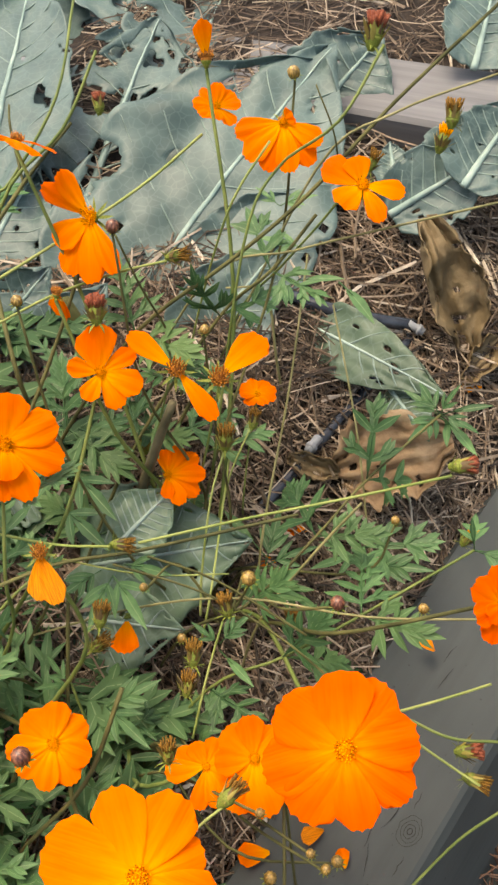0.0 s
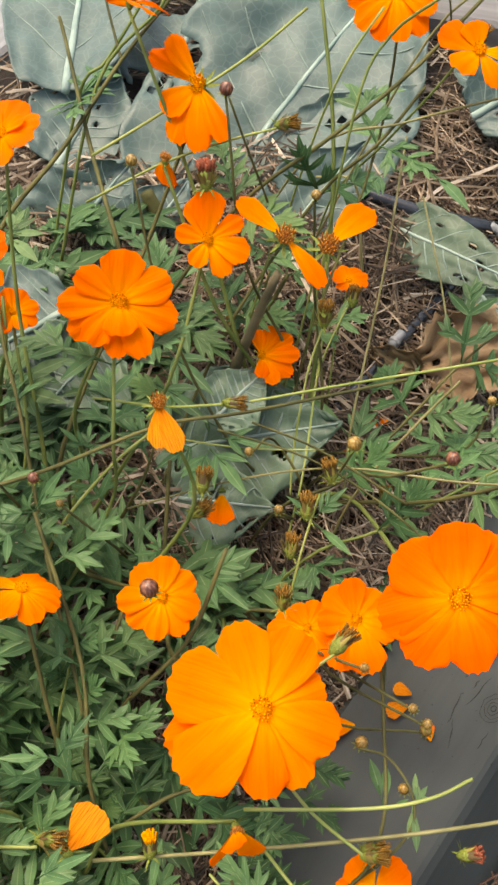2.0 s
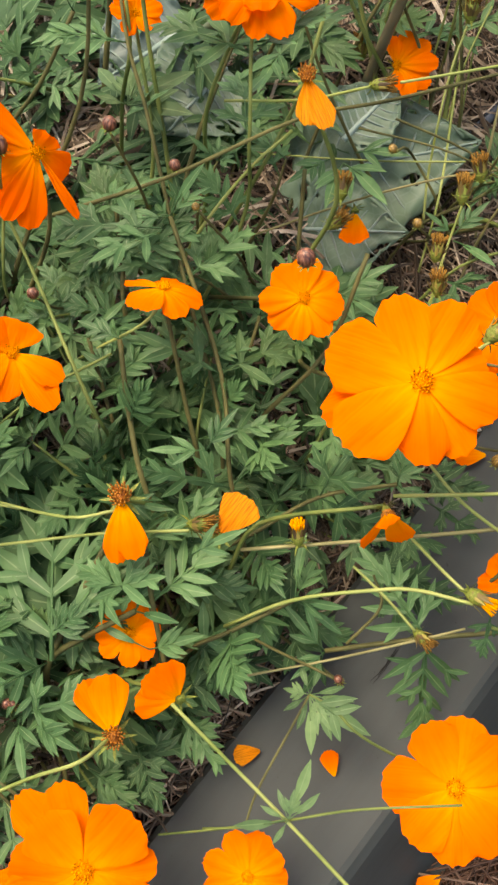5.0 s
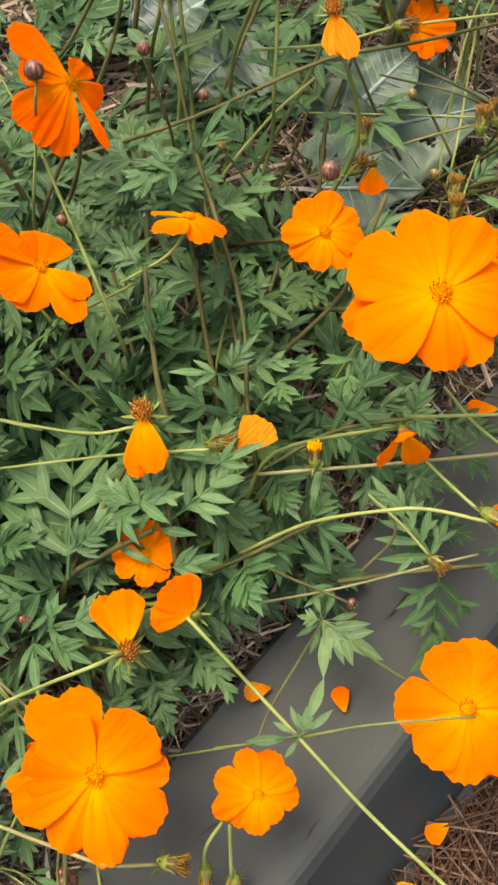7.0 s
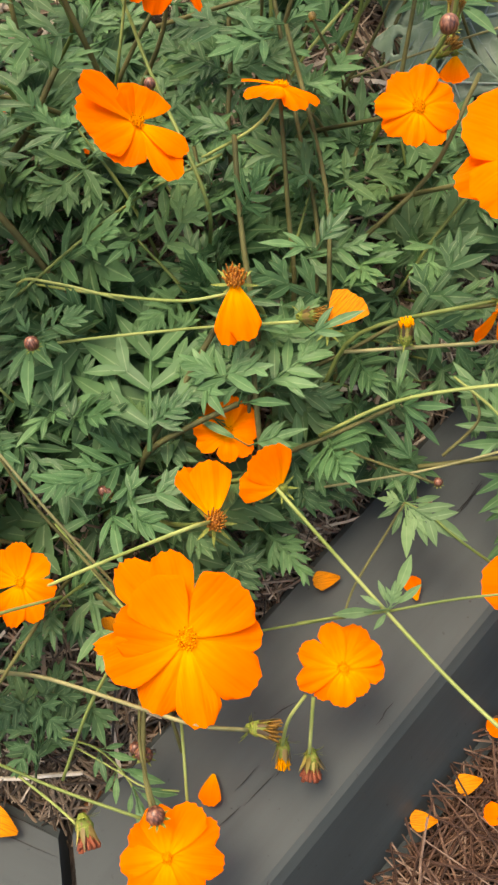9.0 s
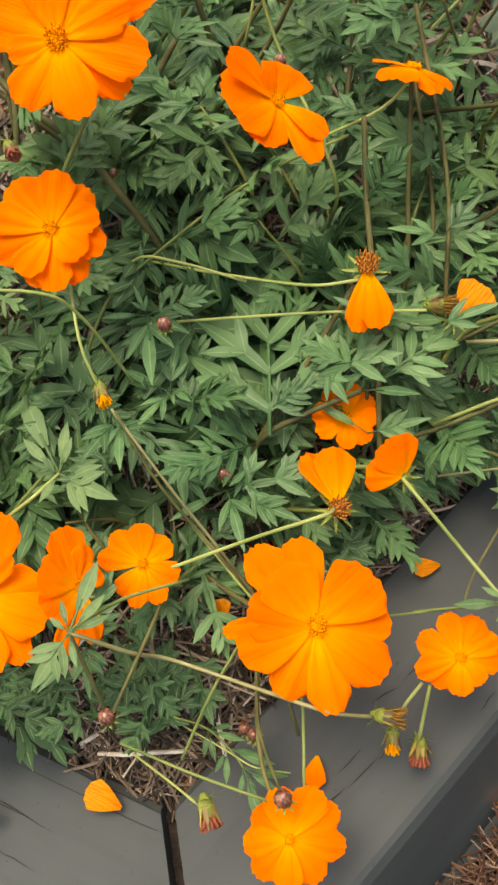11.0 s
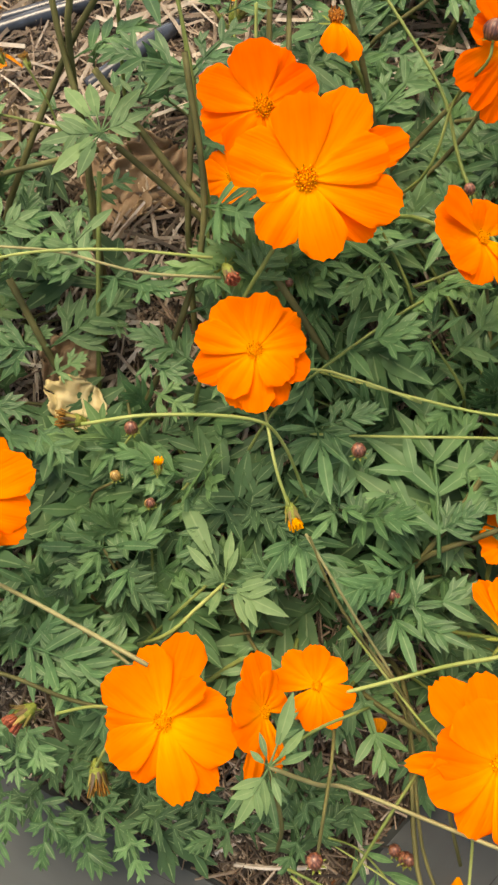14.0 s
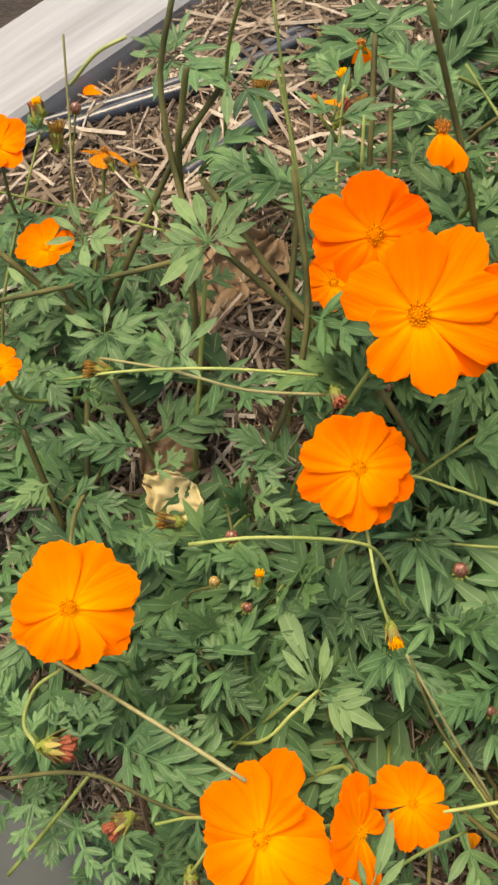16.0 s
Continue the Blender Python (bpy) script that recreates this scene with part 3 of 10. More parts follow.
def bud_mesh(mat):
    """A round bud wrapped in eight overlapping scales."""
    bm = bmesh.new()
    prof = ((0.3, -1.0), (0.78, -0.75), (1.0, -0.2), (0.97, 0.3), (0.72, 0.75), (0.34, 0.98), (0.08, 1.04))
    n = 24
    rings = []
    for r, z in prof:
        ring = []
        for k in range(n):
            a = 2 * math.pi * (k + 2.0 * z) / n
            q = r * (0.94 + 0.12 * (k % 3) / 2)
            ring.append(bm.verts.new((q * math.cos(a), q * math.sin(a), z)))
        rings.append(ring)
    for a, b in zip(rings, rings[1:]):
        for k in range(n):
            bm.faces.new((a[k], a[(k + 1) % n], b[(k + 1) % n], b[k]))
    bm.faces.new(rings[0][::-1])
    bm.faces.new(rings[-1])
    return mesh_of(bm, "bud", mat)


def bract_ring(mat, reach=1.0):
    bm = bmesh.new()
    for k in range(8):
        a = k * math.pi / 4
        add_blade(bm, (0.4 * math.cos(a), 0.4 * math.sin(a), -0.95), (math.cos(a), math.sin(a), 0.25), (-math.cos(a), -math.sin(a), 1.2), reach, 0.34, 0.3, 0.25, 3)
    return mesh_of(bm, "bract_collar", mat)


BUD_MESH, BUD_OLIVE, BRACTS = bud_mesh(BUD), bud_mesh(BUD_GREEN), bract_ring(BRACT)


def bud(plant, place, way, r, olive=False):
    b = child("bud", BUD_OLIVE if olive else BUD_MESH, plant, facing(place, way, r * 40000 % 90, r), "round olive flower bud" if olive else "round brown flower bud")
    child("bract_collar", BRACTS, b)
    return b


def head_mesh(seed, mat):
    """Upright pointed bracts of a head that has dropped its petals."""
    rnd = random.Random(seed)
    bm = bmesh.new()
    add_tube(bm, [(0, 0, -0.3), (0, 0, -0.12), (0, 0, 0.15)], 0.10, 0.32, 8, 3)
    add_tube(bm, [(0, 0, 0.15), (0, 0, 0.4), (0, 0, 0.62)], 0.32, 0.2, 8, 3)
    for k in range(9):
        a = k * 0.7 + rnd.uniform(-0.25, 0.25)
        add_blade(bm, (0.14 * math.cos(a), 0.14 * math.sin(a), -0.16), (math.cos(a), math.sin(a), rnd.uniform(-0.3, 0.7)), (0, 0, 1), rnd.uniform(0.35, 0.6), 0.1, 0.2, rnd.uniform(0.0, 0.6), 3)
    return mesh_of(bm, "seed_head", mat)


def inner_bract_mesh(seed):
    """The long inner bracts that close round the withered florets."""
    rnd = random.Random(seed + 30)
    bm = bmesh.new()
    for k in range(16):
        a = k * 2.4 + rnd.uniform(-0.3, 0.3)
        out = rnd.uniform(0.1, 0.8) if seed % 2 else rnd.uniform(-0.05, 0.3)
        add_blade(bm, (0.26 * math.cos(a), 0.26 * math.sin(a), 0.0), (out * math.cos(a), out * math.sin(a), 1.0), (-math.cos(a), -math.sin(a), 0.3), rnd.uniform(0.45, 0.75) if seed % 2 else rnd.uniform(0.6, 0.95), rnd.uniform(0.12, 0.2), 0.4, rnd.uniform(-0.1, 0.15), 3)
    return mesh_of(bm, "inner_bract", INNER_BRACT)


def tuft_mesh(mat, wide=0.24, thick=0.03):
    rnd = random.Random(4)
    bm = bmesh.new()
    for k in range(30):
        a, r = k * 2.4, wide * math.sqrt((k + 0.5) / 30)
        x, y = r * math.cos(a), r * math.sin(a)
        add_tube(bm, [(x * 0.6, y * 0.6, 0.4), (x * 1.15, y * 1.15, rnd.uniform(0.8, 1.08) - 4 * (thick - 0.03))], thick, thick + 0.01, 4, 1)
    return mesh_of(bm, "withered_tuft", mat)


HEADS = [head_mesh(k, BRACT) for k in range(3)]
INNER_BRACTS = [inner_bract_mesh(k) for k in range(4)]
TUFT, TUFT_RED, TUFT_GOLD = tuft_mesh(TUFT_DARK, 0.38), tuft_mesh(RED_DRY, 0.34, 0.065), tuft_mesh(FLORET, 0.3)


def seed_head(plant, place, way, size, tuft="brown", seed=0):
    h = child("seed_head", HEADS[seed % 3], plant, facing(place, way, seed * 37, size), "spent cosmos head with pointed green bracts")
    child("inner_bract", INNER_BRACTS[seed % 4], h, pose(0, 0, 0, 0, 0, seed * 50), "dry tan inner bracts")
    child("withered_tuft", {"brown": TUFT, "red": TUFT_RED, "gold": TUFT_GOLD}[tuft], h)
    return h


def leaf_mesh(seed, wide=1.0, pairs=0):
    """A deeply cut leaf, 1 long: a winged midrib with pinnae that fork into lance-shaped lobes."""
    rnd = random.Random(seed)
    bm = bmesh.new()
    bm.verts.layers.float.new("vein")
    sag = rnd.uniform(0.05, 0.3)
    bow = rnd.uniform(-0.12, 0.12)

    def spine(u):
        return Vector((bow * u * u, u, 0.14 * u - sag * u * u))

    def lobe(base, way, n, w):
        add_lobe(bm, base, way, (rnd.uniform(-0.14, 0.14), rnd.uniform(-0.14, 0.14), 1), n, w * wide, rnd.uniform(0.1, 0.35), rnd.uniform(0.0, 0.28))

    def pinna(foot, way, n, forks):
        lobe(foot, way, n, 0.052 + 0.145 * n)
        lobe(foot, way, n * 0.5, 0.085)
        for j in range(forks):
            for s2 in (-1, 1):
                if rnd.random() < 0.72:
                    turn = Matrix.Rotation(s2 * radians(rnd.uniform(28, 42)), 3, "Z") @ way
                    lobe(foot + way * n * (0.30 + 0.22 * j + rnd.uniform(-0.04, 0.06)), turn, n * rnd.uniform(0.42, 0.58) * (1 - 0.16 * j), 0.072)

    add_tube(bm, [spine(0), spine(0.3), spine(0.55)], 0.011, 0.006, 4, 2)
    lobe(spine(0.10), spine(0.66) - spine(0.10), 0.6, 0.085)
    pairs = pairs or rnd.choice((2, 2, 3))
    for k in range(pairs):
        u = (0.24 + 0.30 * k / (pairs - 1)) if pairs < 4 else (0.12 + 0.44 * k / (pairs - 1))
        a = radians(rnd.uniform(50, 62) - 10 * k)
        for s in (-1, 1):
            way = Vector((s * math.sin(a), math.cos(a), rnd.uniform(-0.12, 0.2)))
            pinna(spine(u + rnd.uniform(-0.02, 0.02)), way, (0.44 - 0.06 * k) * rnd.uniform(0.88, 1.08), rnd.choice((1, 1, 2)) if k == 0 else rnd.choice((0, 1)))
    pinna(spine(0.54), Vector((rnd.uniform(-0.1, 0.1), 1, -0.1)), 0.48, 2)
    return mesh_of(bm, "leaf", LEAF)


LEAVES = [leaf_mesh(k, 1.05) for k in range(9)]
LEAVES_LONG = [leaf_mesh(k + 60, 0.76, 4) for k in range(5)]


def simple_leaf_mesh(seed):
    """A young leaf of one to five narrow blades, 1 long."""
    rnd = random.Random(seed + 50)
    bm = bmesh.new()
    bm.verts.layers.float.new("vein")
    add_tube(bm, [(0, 0, 0), (0, 0.2, 0.02), (0, 0.45, 0.03)], 0.014, 0.009, 4, 2)
    add_lobe(bm, (0, 0.3, 0.02), (rnd.uniform(-0.1, 0.1), 1, -0.05), (0, 0, 1), 0.7, 0.15, 0.3, 0.15)
    for j in range(1 + seed % 2 if seed else 0):
        for s in (-1, 1):
            add_lobe(bm, (0, 0.2 + 0.2 * j, 0.02), (s * rnd.uniform(0.55, 0.85), 1, 0.05), (0, 0, 1), 0.46 - 0.1 * j, 0.12, 0.3, 0.2)
    return mesh_of(bm, "leaf", LEAF)


LEAVES_SIMPLE = [simple_leaf_mesh(k) for k in range(5)]
LEAVES_BROAD = [retint(leaf_mesh(k + 20, 1.15), LEAF_OLD_SHADED) for k in range(7)]
LEAVES_YOUNG_SHEEN = [retint(m, LEAF_YOUNG_SHEEN) for m in LEAVES[:4]]
NARROW = [simple_leaf_mesh(0), retint(simple_leaf_mesh(0), LEAF_TIP), retint(simple_leaf_mesh(1), LEAF_TIP)]


def leaf(plant, place, way, up, length, kind=0, young=False, simple=False, broad=False):
    way, up = Vector(way).normalized(), Vector(up)
    side = way.cross(up).normalized()
    m = Matrix(((*side, 0), (*way, 0), (*side.cross(way), 0), (0, 0, 0, 1))).transposed()
    m = Matrix.Translation(place) @ m @ Matrix.Diagonal((length, length, length, 1))
    meshes = LEAVES_SIMPLE if simple else LEAVES_YOUNG_SHEEN if young else LEAVES_BROAD if broad else LEAVES_LONG if length > 0.058 else LEAVES
    return child("leaf", meshes[kind % len(meshes)], plant, m)


def sprig(plant, hub, tips, young=True):
    """A node with narrow undivided leaves that reach to the tips given."""
    hub = Vector(hub)
    BLOSSOMS.append((hub, 0.8 * max((Vector(tip) - hub).length for tip in tips)))
    for k, tip in enumerate(tips):
        way = Vector(tip) - hub
        n = way.length
        side = way.cross(Vector((0.2, -0.5, 1))).normalized()
        way.normalize()
        m = Matrix(((*side, 0), (*way, 0), (*side.cross(way), 0), (0, 0, 0, 1))).transposed()
        me = NARROW[1 + (k % 4 == 3)] if young else NARROW[0]
        child("leaf", me, plant, Matrix.Translation(hub) @ m @ Matrix.Diagonal((max(n, 0.014) * 1.35, n, n, 1)))


def stem(plant, points, r0=0.0012, r1=0.0009, mat=STEM, name="stem"):
    bm = bmesh.new()
    add_tube(bm, points, r0, r1, 6, 5)
    return part(name, bm, mat, plant)


def cosmos_plant(x, y, label):
    e = new("cosmos_plant")
    e.empty_display_size = 0.03
    e.location = (x, y, height(x, y))
    tagged(e, label, "flowering plant", "cosmos plants in the bed")
    e["root"] = (x, y, height(x, y))
    return e


def to_root(plant, place, mat=STEM, r=0.0010, sway=0.02, seed=0):
    """The stalk from a head down to the plant's foot."""
    rnd = random.Random(seed + 77)
    a, b = Vector(place), Vector(plant["root"])
    m1 = a.lerp(b, 0.35) + Vector((rnd.uniform(-sway, sway), rnd.uniform(-sway, sway), 0.0))
    m2 = a.lerp(b, 0.72) + Vector((rnd.uniform(-sway, sway), rnd.uniform(-sway, sway), 0.0))
    stem(plant, (a, m1, m2, b - Vector((0, 0, 0.012))), r, r * 1.6, mat)
    return m1, m2


def node_leaves(plant, place, along, n, turn, seed=0, tip=False):
    """A pair of leaves at a node of a stalk, or a tuft at its tip."""
    rnd = random.Random(seed + 5)
    along = Vector(along).normalized()
    side = Matrix.Rotation(turn, 3, along) @ along.orthogonal().normalized()
    for k in range(4 if tip else 2):
        out = (Matrix.Rotation(k * (1.57 if tip else 3.14) + rnd.uniform(-0.3, 0.3), 3, along) @ side) + along * rnd.uniform(0.2, 0.9)
        out.z *= 0.6
        if not all(clear_of_flowers(Vector(place) + out.normalized() * n * u) for u in (0.65, 0.95)):
            continue
        leaf(plant, place, out, (rnd.uniform(-0.3, 0.3), rnd.uniform(-0.6, 0.1), 1), n * rnd.uniform(0.7, 1.15), rnd.randrange(9), rnd.random() < 0.1, tip or n < 0.034)


def fallen_petal(place, turn, size, flat=0.0, dry=False, seed=0, tilt=6):
    me = (PETALS_DRY if dry else PETALS)[seed % 6]
    ob = new("fallen_petal", me)
    ob.matrix_world = Matrix.Translation(place) @ pose(0, 0, 0, tilt, flat, turn) @ Matrix.Diagonal((size * 0.72, size, size * 0.8, 1))
    return tagged(ob, "faded orange petal fallen on the timber" if inside(place[0], place[1]) < 0 else "orange petal lying on the mulch", "petal", "fallen petals")


# ---------------------------------------------------------------- frame of the bed
long_timber = timber("long_timber", CORNER + ALONG * 0.0045, CORNER + ALONG * 1.09, ACROSS, -0.064, 0.0,
                     "grey painted timber edging of the raised bed")
short_timber = timber("short_timber", CORNER + ALONG_SHORT * 0.0045, CORNER + ALONG_SHORT * 0.64, ACROSS_SHORT, -0.064, 0.0,
                      "grey painted timber edging meeting at the corner")


def brown_strip():
    """An orange-brown strip along the inner face of the long timber, near the corner."""
    bm = bmesh.new()
    rings = []
    for k in range(9):
        u = k / 8
        p = CORNER + ALONG * (0.012 + 0.05 * u)
        w = 0.0045 + 0.0012 * noise.noise((u * 6, 0.3, 0.1))
        lift = 0.0012 * noise.noise((u * 5, 1.7, 0.4))
        ring = [(0.0, -0.03), (0.0, -0.005 + lift), (-w, -0.006 + lift), (-w - 0.001, -0.03)]
        rings.append([bm.verts.new(p + ACROSS * a + Vector((0, 0, z))) for a, z in ring])
    for a, b in zip(rings, rings[1:]):
        for k in range(4):
            bm.faces.new((a[k], b[k], b[(k + 1) % 4], a[(k + 1) % 4]))
    bm.faces.new(rings[0][::-1])
    bm.faces.new(rings[-1])
    return tagged(new("corner_strip", mesh_of(bm, "corner_strip", STRIP_BROWN)), "orange-brown strip inside the corner of the timbers", "bracket")


brown_strip()


def broad_leaf(plant, base, tip, normal, width, mat, holes=0.0, cup=0.2, seed=0):
    """A broad wavy brassica leaf with a pale midrib and side veins; holes: how much of it is eaten away."""
    a, b, n = Vector(base), Vector(tip), Vector(normal).normalized()
    way = (b - a)
    length = way.length
    way.normalize()
    side = way.cross(n).normalized()
    n = side.cross(way)
    shift = seed * 7.3

    def half(u):
        w = math.sin(math.pi * min(1, 0.07 + 0.93 * u) ** 0.8) ** 0.7
        return 0.5 * width * (w + 0.05)

    def place(u, v):
        s = v * 2 - 1
        w = half(u) * (1 + 0.16 * noise.noise((u * 5 + shift, s * 1.3, 3.1)) + 0.07 * noise.noise((u * 15, s * 2 + shift, 0.4)))
        z = cup * width * (abs(s) ** 1.7) * 0.45 - 0.10 * length * (u - 0.45) ** 2
        z += 0.032 * width * noise.noise((u * 4 + shift, s * 3, 8.0)) + abs(s) ** 2 * 0.07 * width * noise.noise((u * 8 + shift, s * 2.0, 1.0))
        z += 0.012 * width * abs(math.sin((u * 7 - abs(s) * 2.2) * math.pi))
        return a + way * (u * length * (1 - 0.1 * s * s)) + side * (s * w) + n * z

    def keep(u, v):
        s = abs(v * 2 - 1)
        if s < 0.07:
            return True
        h = noise.noise((u * 9 + shift, v * 7, 4.4)) + 0.5 * noise.noise((u * 22, v * 18 + shift, 2.0)) + 0.25 * s
        return h < 0.78 - holes

    bm = bmesh.new()
    add_grid(bm, place, 44, 34, keep)
    loose = [v for v in bm.verts if not v.link_faces]
    bmesh.ops.delete(bm, geom=loose, context="VERTS")
    bmesh.ops.smooth_vert(bm, verts=[v for v in bm.verts if v.is_boundary], factor=0.6, use_axis_x=True, use_axis_y=True, use_axis_z=True)
    ob = part("broad_leaf", bm, mat, plant, "waxy blue-green cabbage leaf" if mat == CABBAGE else "old dull green cabbage leaf with holes")
    thick = ob.modifiers.new("thickness", "SOLIDIFY")
    thick.thickness, thick.offset = 0.0008, 0.0
    rib = bmesh.new()
    add_tube(rib, [place(0.97 * k / 16, 0.5) + n * 0.0006 for k in range(17)], 0.0036 if mat == CABBAGE else 0.0018, 0.0006, 6, 2)
    part("midrib", rib, RIB, ob, "pale midrib")
    veins = 7
    for k in range(veins):
        for s in (-1, 1):
            u0 = 0.1 + 0.72 * k / veins + (0.05 if s > 0 else 0) + 0.03 * noise.noise((k * 3.1, s * 2.0, shift))
            line = []
            for q in (0.0, 0.25, 0.5, 0.75, 0.92):
                u, v = u0 + 0.16 * q + 0.08 * q * q, 0.5 + s * 0.5 * q
                if u < 1 and keep(u, v):
                    line.append(place(u, v) + n * 0.0003)
                else:
                    break
            if len(line) > 2:
                vein = bmesh.new()
                add_tube(vein, line, 0.0009, 0.0003, 5, 3)
                part("vein", vein, VEIN, ob)
    return ob


def dry_leaf(base, tip, normal, width, mat, curl, seed, label):
    """A shrivelled leaf, rolled in at its sides."""
    a, b, n = Vector(base), Vector(tip), Vector(normal).normalized()
    way = b - a
    length = way.length
    way.normalize()
    side = way.cross(n).normalized()
    n = side.cross(way)
    rough = 0.26 if mat == DRY else 0.13 if mat == TAN else 0.06

    def place(u, v):
        s = v * 2 - 1
        w = 0.5 * width * (math.sin(math.pi * (0.06 + 0.9 * u)) ** 0.6) * (1 + 0.45 * noise.noise((u * 5 + seed * 3.7, s, 0.2)) + 0.2 * noise.noise((u * 17 + seed, s, 0.9)))
        ang = s * (0.5 + 1.5 * curl)
        x = w * math.sin(ang) / (0.5 + 1.5 * curl) * 1.35
        z = w * (1 - math.cos(ang)) * 0.8 + rough * width * noise.noise((u * 3.4, s * 2.8 + seed, 6.0)) + 0.4 * rough * width * noise.noise((u * 9, s * 9 + seed, 1.0)) + 0.05 * width * math.sin(s * 13 + 4 * noise.noise((u * 3, s, seed)))
        return a + way * (u * length) + side * x + n * z

    bm = bmesh.new()
    add_grid(bm, place, 30, 22, lambda u, v: noise.noise((u * 10 + seed, v * 9, 7.0)) + 0.3 * noise.noise((u * 30, v * 25, seed)) < 0.52)
    bmesh.ops.delete(bm, geom=[v for v in bm.verts if not v.link_faces], context="VERTS")
    ob = tagged(new("dry_leaf", mesh_of(bm, "dry_leaf", mat)), label, "dead leaf", "dead leaves")
    thick = ob.modifiers.new("thickness", "SOLIDIFY")
    thick.thickness, thick.offset = 0.0006, 0.0
    return ob


def hose(points, r, label):
    bm = bmesh.new()
    add_tube(bm, points, r, r, 14, 10)
    return tagged(new("drip_hose", mesh_of(bm, "drip_hose", PIPE)), label, "hose", "drip hoses")


def connector(place, way):
    way = Vector(way).normalized()
    p = Vector(place)
    bm = bmesh.new()
    add_tube(bm, [p - way * 0.006, p, p + way * 0.008], 0.0036, 0.0032, 12, 2)
    add_tube(bm, [p + way * 0.002, p + way * 0.005], 0.0044, 0.0044, 12, 1)
    return tagged(new("hose_connector", mesh_of(bm, "hose_connector", PALE)), "small pale plastic connector on the drip hose", "connector", "hose connectors")


def cabbage_plant(name, x, y, label):
    e = new(name)
    e.empty_display_size = 0.03
    e.location = (x, y, height(x, y))
    tagged(e, label, "cabbage", "cabbages in the bed")
    bm = bmesh.new()
    z = height(x, y)
    add_tube(bm, [(x, y, z - 0.01), (x + 0.004, y, z + 0.015), (x, y + 0.006, z + 0.035)], 0.008, 0.005, 10, 5)
    part("stalk", bm, STEM_BROWN, e, "woody stalk")
    return e


cabbage = cabbage_plant("cabbage_plant", 0.13, 0.62, "large cabbage plant with insect-eaten blue-green leaves")
second_cabbage = cabbage_plant("cabbage_plant", 0.47, 0.80, "smaller cabbage plant with blue-green leaves")
far_timber = timber("far_timber", Vector((0.122, 1.03, 0.118)), Vector((0.59, 0.669, 0.118)), Vector((0.61, 0.792, 0)), 0.0, 0.0,
                    "weathered grey timber edging at the far side of the bed", GREY_TIMBER)
end_timber = timber("end_timber", Vector((-0.565, 0.205, 0.15)), Vector((0.11, 1.015, 0.118)), Vector((-0.768, 0.64, 0)), 0.0, 0.0,
                    "pale grey timber edging beyond the drip hoses", BARE_TIMBER)
broad_leaf(cabbage, (0.1500, 0.6250, 0.095), (0.3858, 0.8634, 0.1700), (-0.05, -0.56, 0.83), 0.205, CABBAGE, holes=0.03, cup=0.12, seed=1)
broad_leaf(cabbage, (-0.0452, 0.4912, 0.0950), (0.0703, 0.5431, 0.1150), (0.1, -0.45, 0.88), 0.085, CABBAGE_GREEN, holes=0.05, cup=0.15, seed=44)
broad_leaf(cabbage, (0.0502, 0.4744, 0.0900), (0.1264, 0.5246, 0.1100), (0.1, -0.45, 0.88), 0.075, CABBAGE_GREEN, holes=0.10, cup=0.15, seed=45)
broad_leaf(cabbage, (0.1415, 0.7668, 0.12), (0.2314, 1.0032, 0.16), (0.231, -0.247, 0.941), 0.157, CABBAGE, holes=0.50, cup=0.20, seed=2)
broad_leaf(cabbage, (0.0736, 0.7354, 0.17), (0.1125, 1.0732, 0.2), (0.135, -0.103, 0.985), 0.123, CABBAGE, holes=0.00, cup=0.20, seed=4)
broad_leaf(cabbage, (0.2099, 0.5934, 0.08), (0.2993, 0.6474, 0.13), (-0.008, -0.672, 0.741), 0.073, CABBAGE, holes=0.00, cup=0.20, seed=5)
broad_leaf(cabbage, (0.0417, 0.608, 0.1), (0.125, 0.6511, 0.15), (-0.064, -0.701, 0.71), 0.090, CABBAGE, holes=0.10, cup=0.20, seed=6)
broad_leaf(cabbage, (0.0932, 0.5796, 0.09), (0.1628, 0.6432, 0.13), (0.09, -0.599, 0.796), 0.073, CABBAGE, holes=0.00, cup=0.20, seed=7)
broad_leaf(cabbage, (0.0562, 0.69, 0.13), (0.1151, 0.7758, 0.16), (0.199, -0.443, 0.874), 0.079, CABBAGE, holes=0.00, cup=0.20, seed=8)
broad_leaf(cabbage, (0.2234, 0.8829, 0.12), (0.3195, 1.1641, 0.12), (0.294, -0.1, 0.951), 0.153, CABBAGE, holes=0.40, cup=0.20, seed=9)
broad_leaf(second_cabbage, (0.3907, 0.6932, 0.1), (0.486, 0.7096, 0.13), (-0.114, -0.673, 0.731), 0.068, CABBAGE, holes=0.00, cup=0.20, seed=10)
broad_leaf(second_cabbage, (0.4305, 0.7042, 0.11), (0.5068, 0.7353, 0.14), (-0.022, -0.666, 0.745), 0.068, CABBAGE, holes=0.00, cup=0.20, seed=11)
broad_leaf(second_cabbage, (0.4033, 0.7285, 0.1), (0.4071, 0.7641, 0.12), (0.066, -0.494, 0.867), 0.033, CABBAGE, holes=0.00, cup=0.20, seed=12)
broad_leaf(second_cabbage, (0.5117, 0.9144, 0.09), (0.5668, 0.9564, 0.12), (0.057, -0.629, 0.775), 0.072, CABBAGE, holes=0.00, cup=0.20, seed=13)
broad_leaf(cabbage, (0.2979, 0.6246, 0.075), (0.387, 0.5017, 0.09), (-0.395, -0.176, 0.902), 0.054, CABBAGE_FALLEN, holes=0.10, cup=0.05, seed=14)
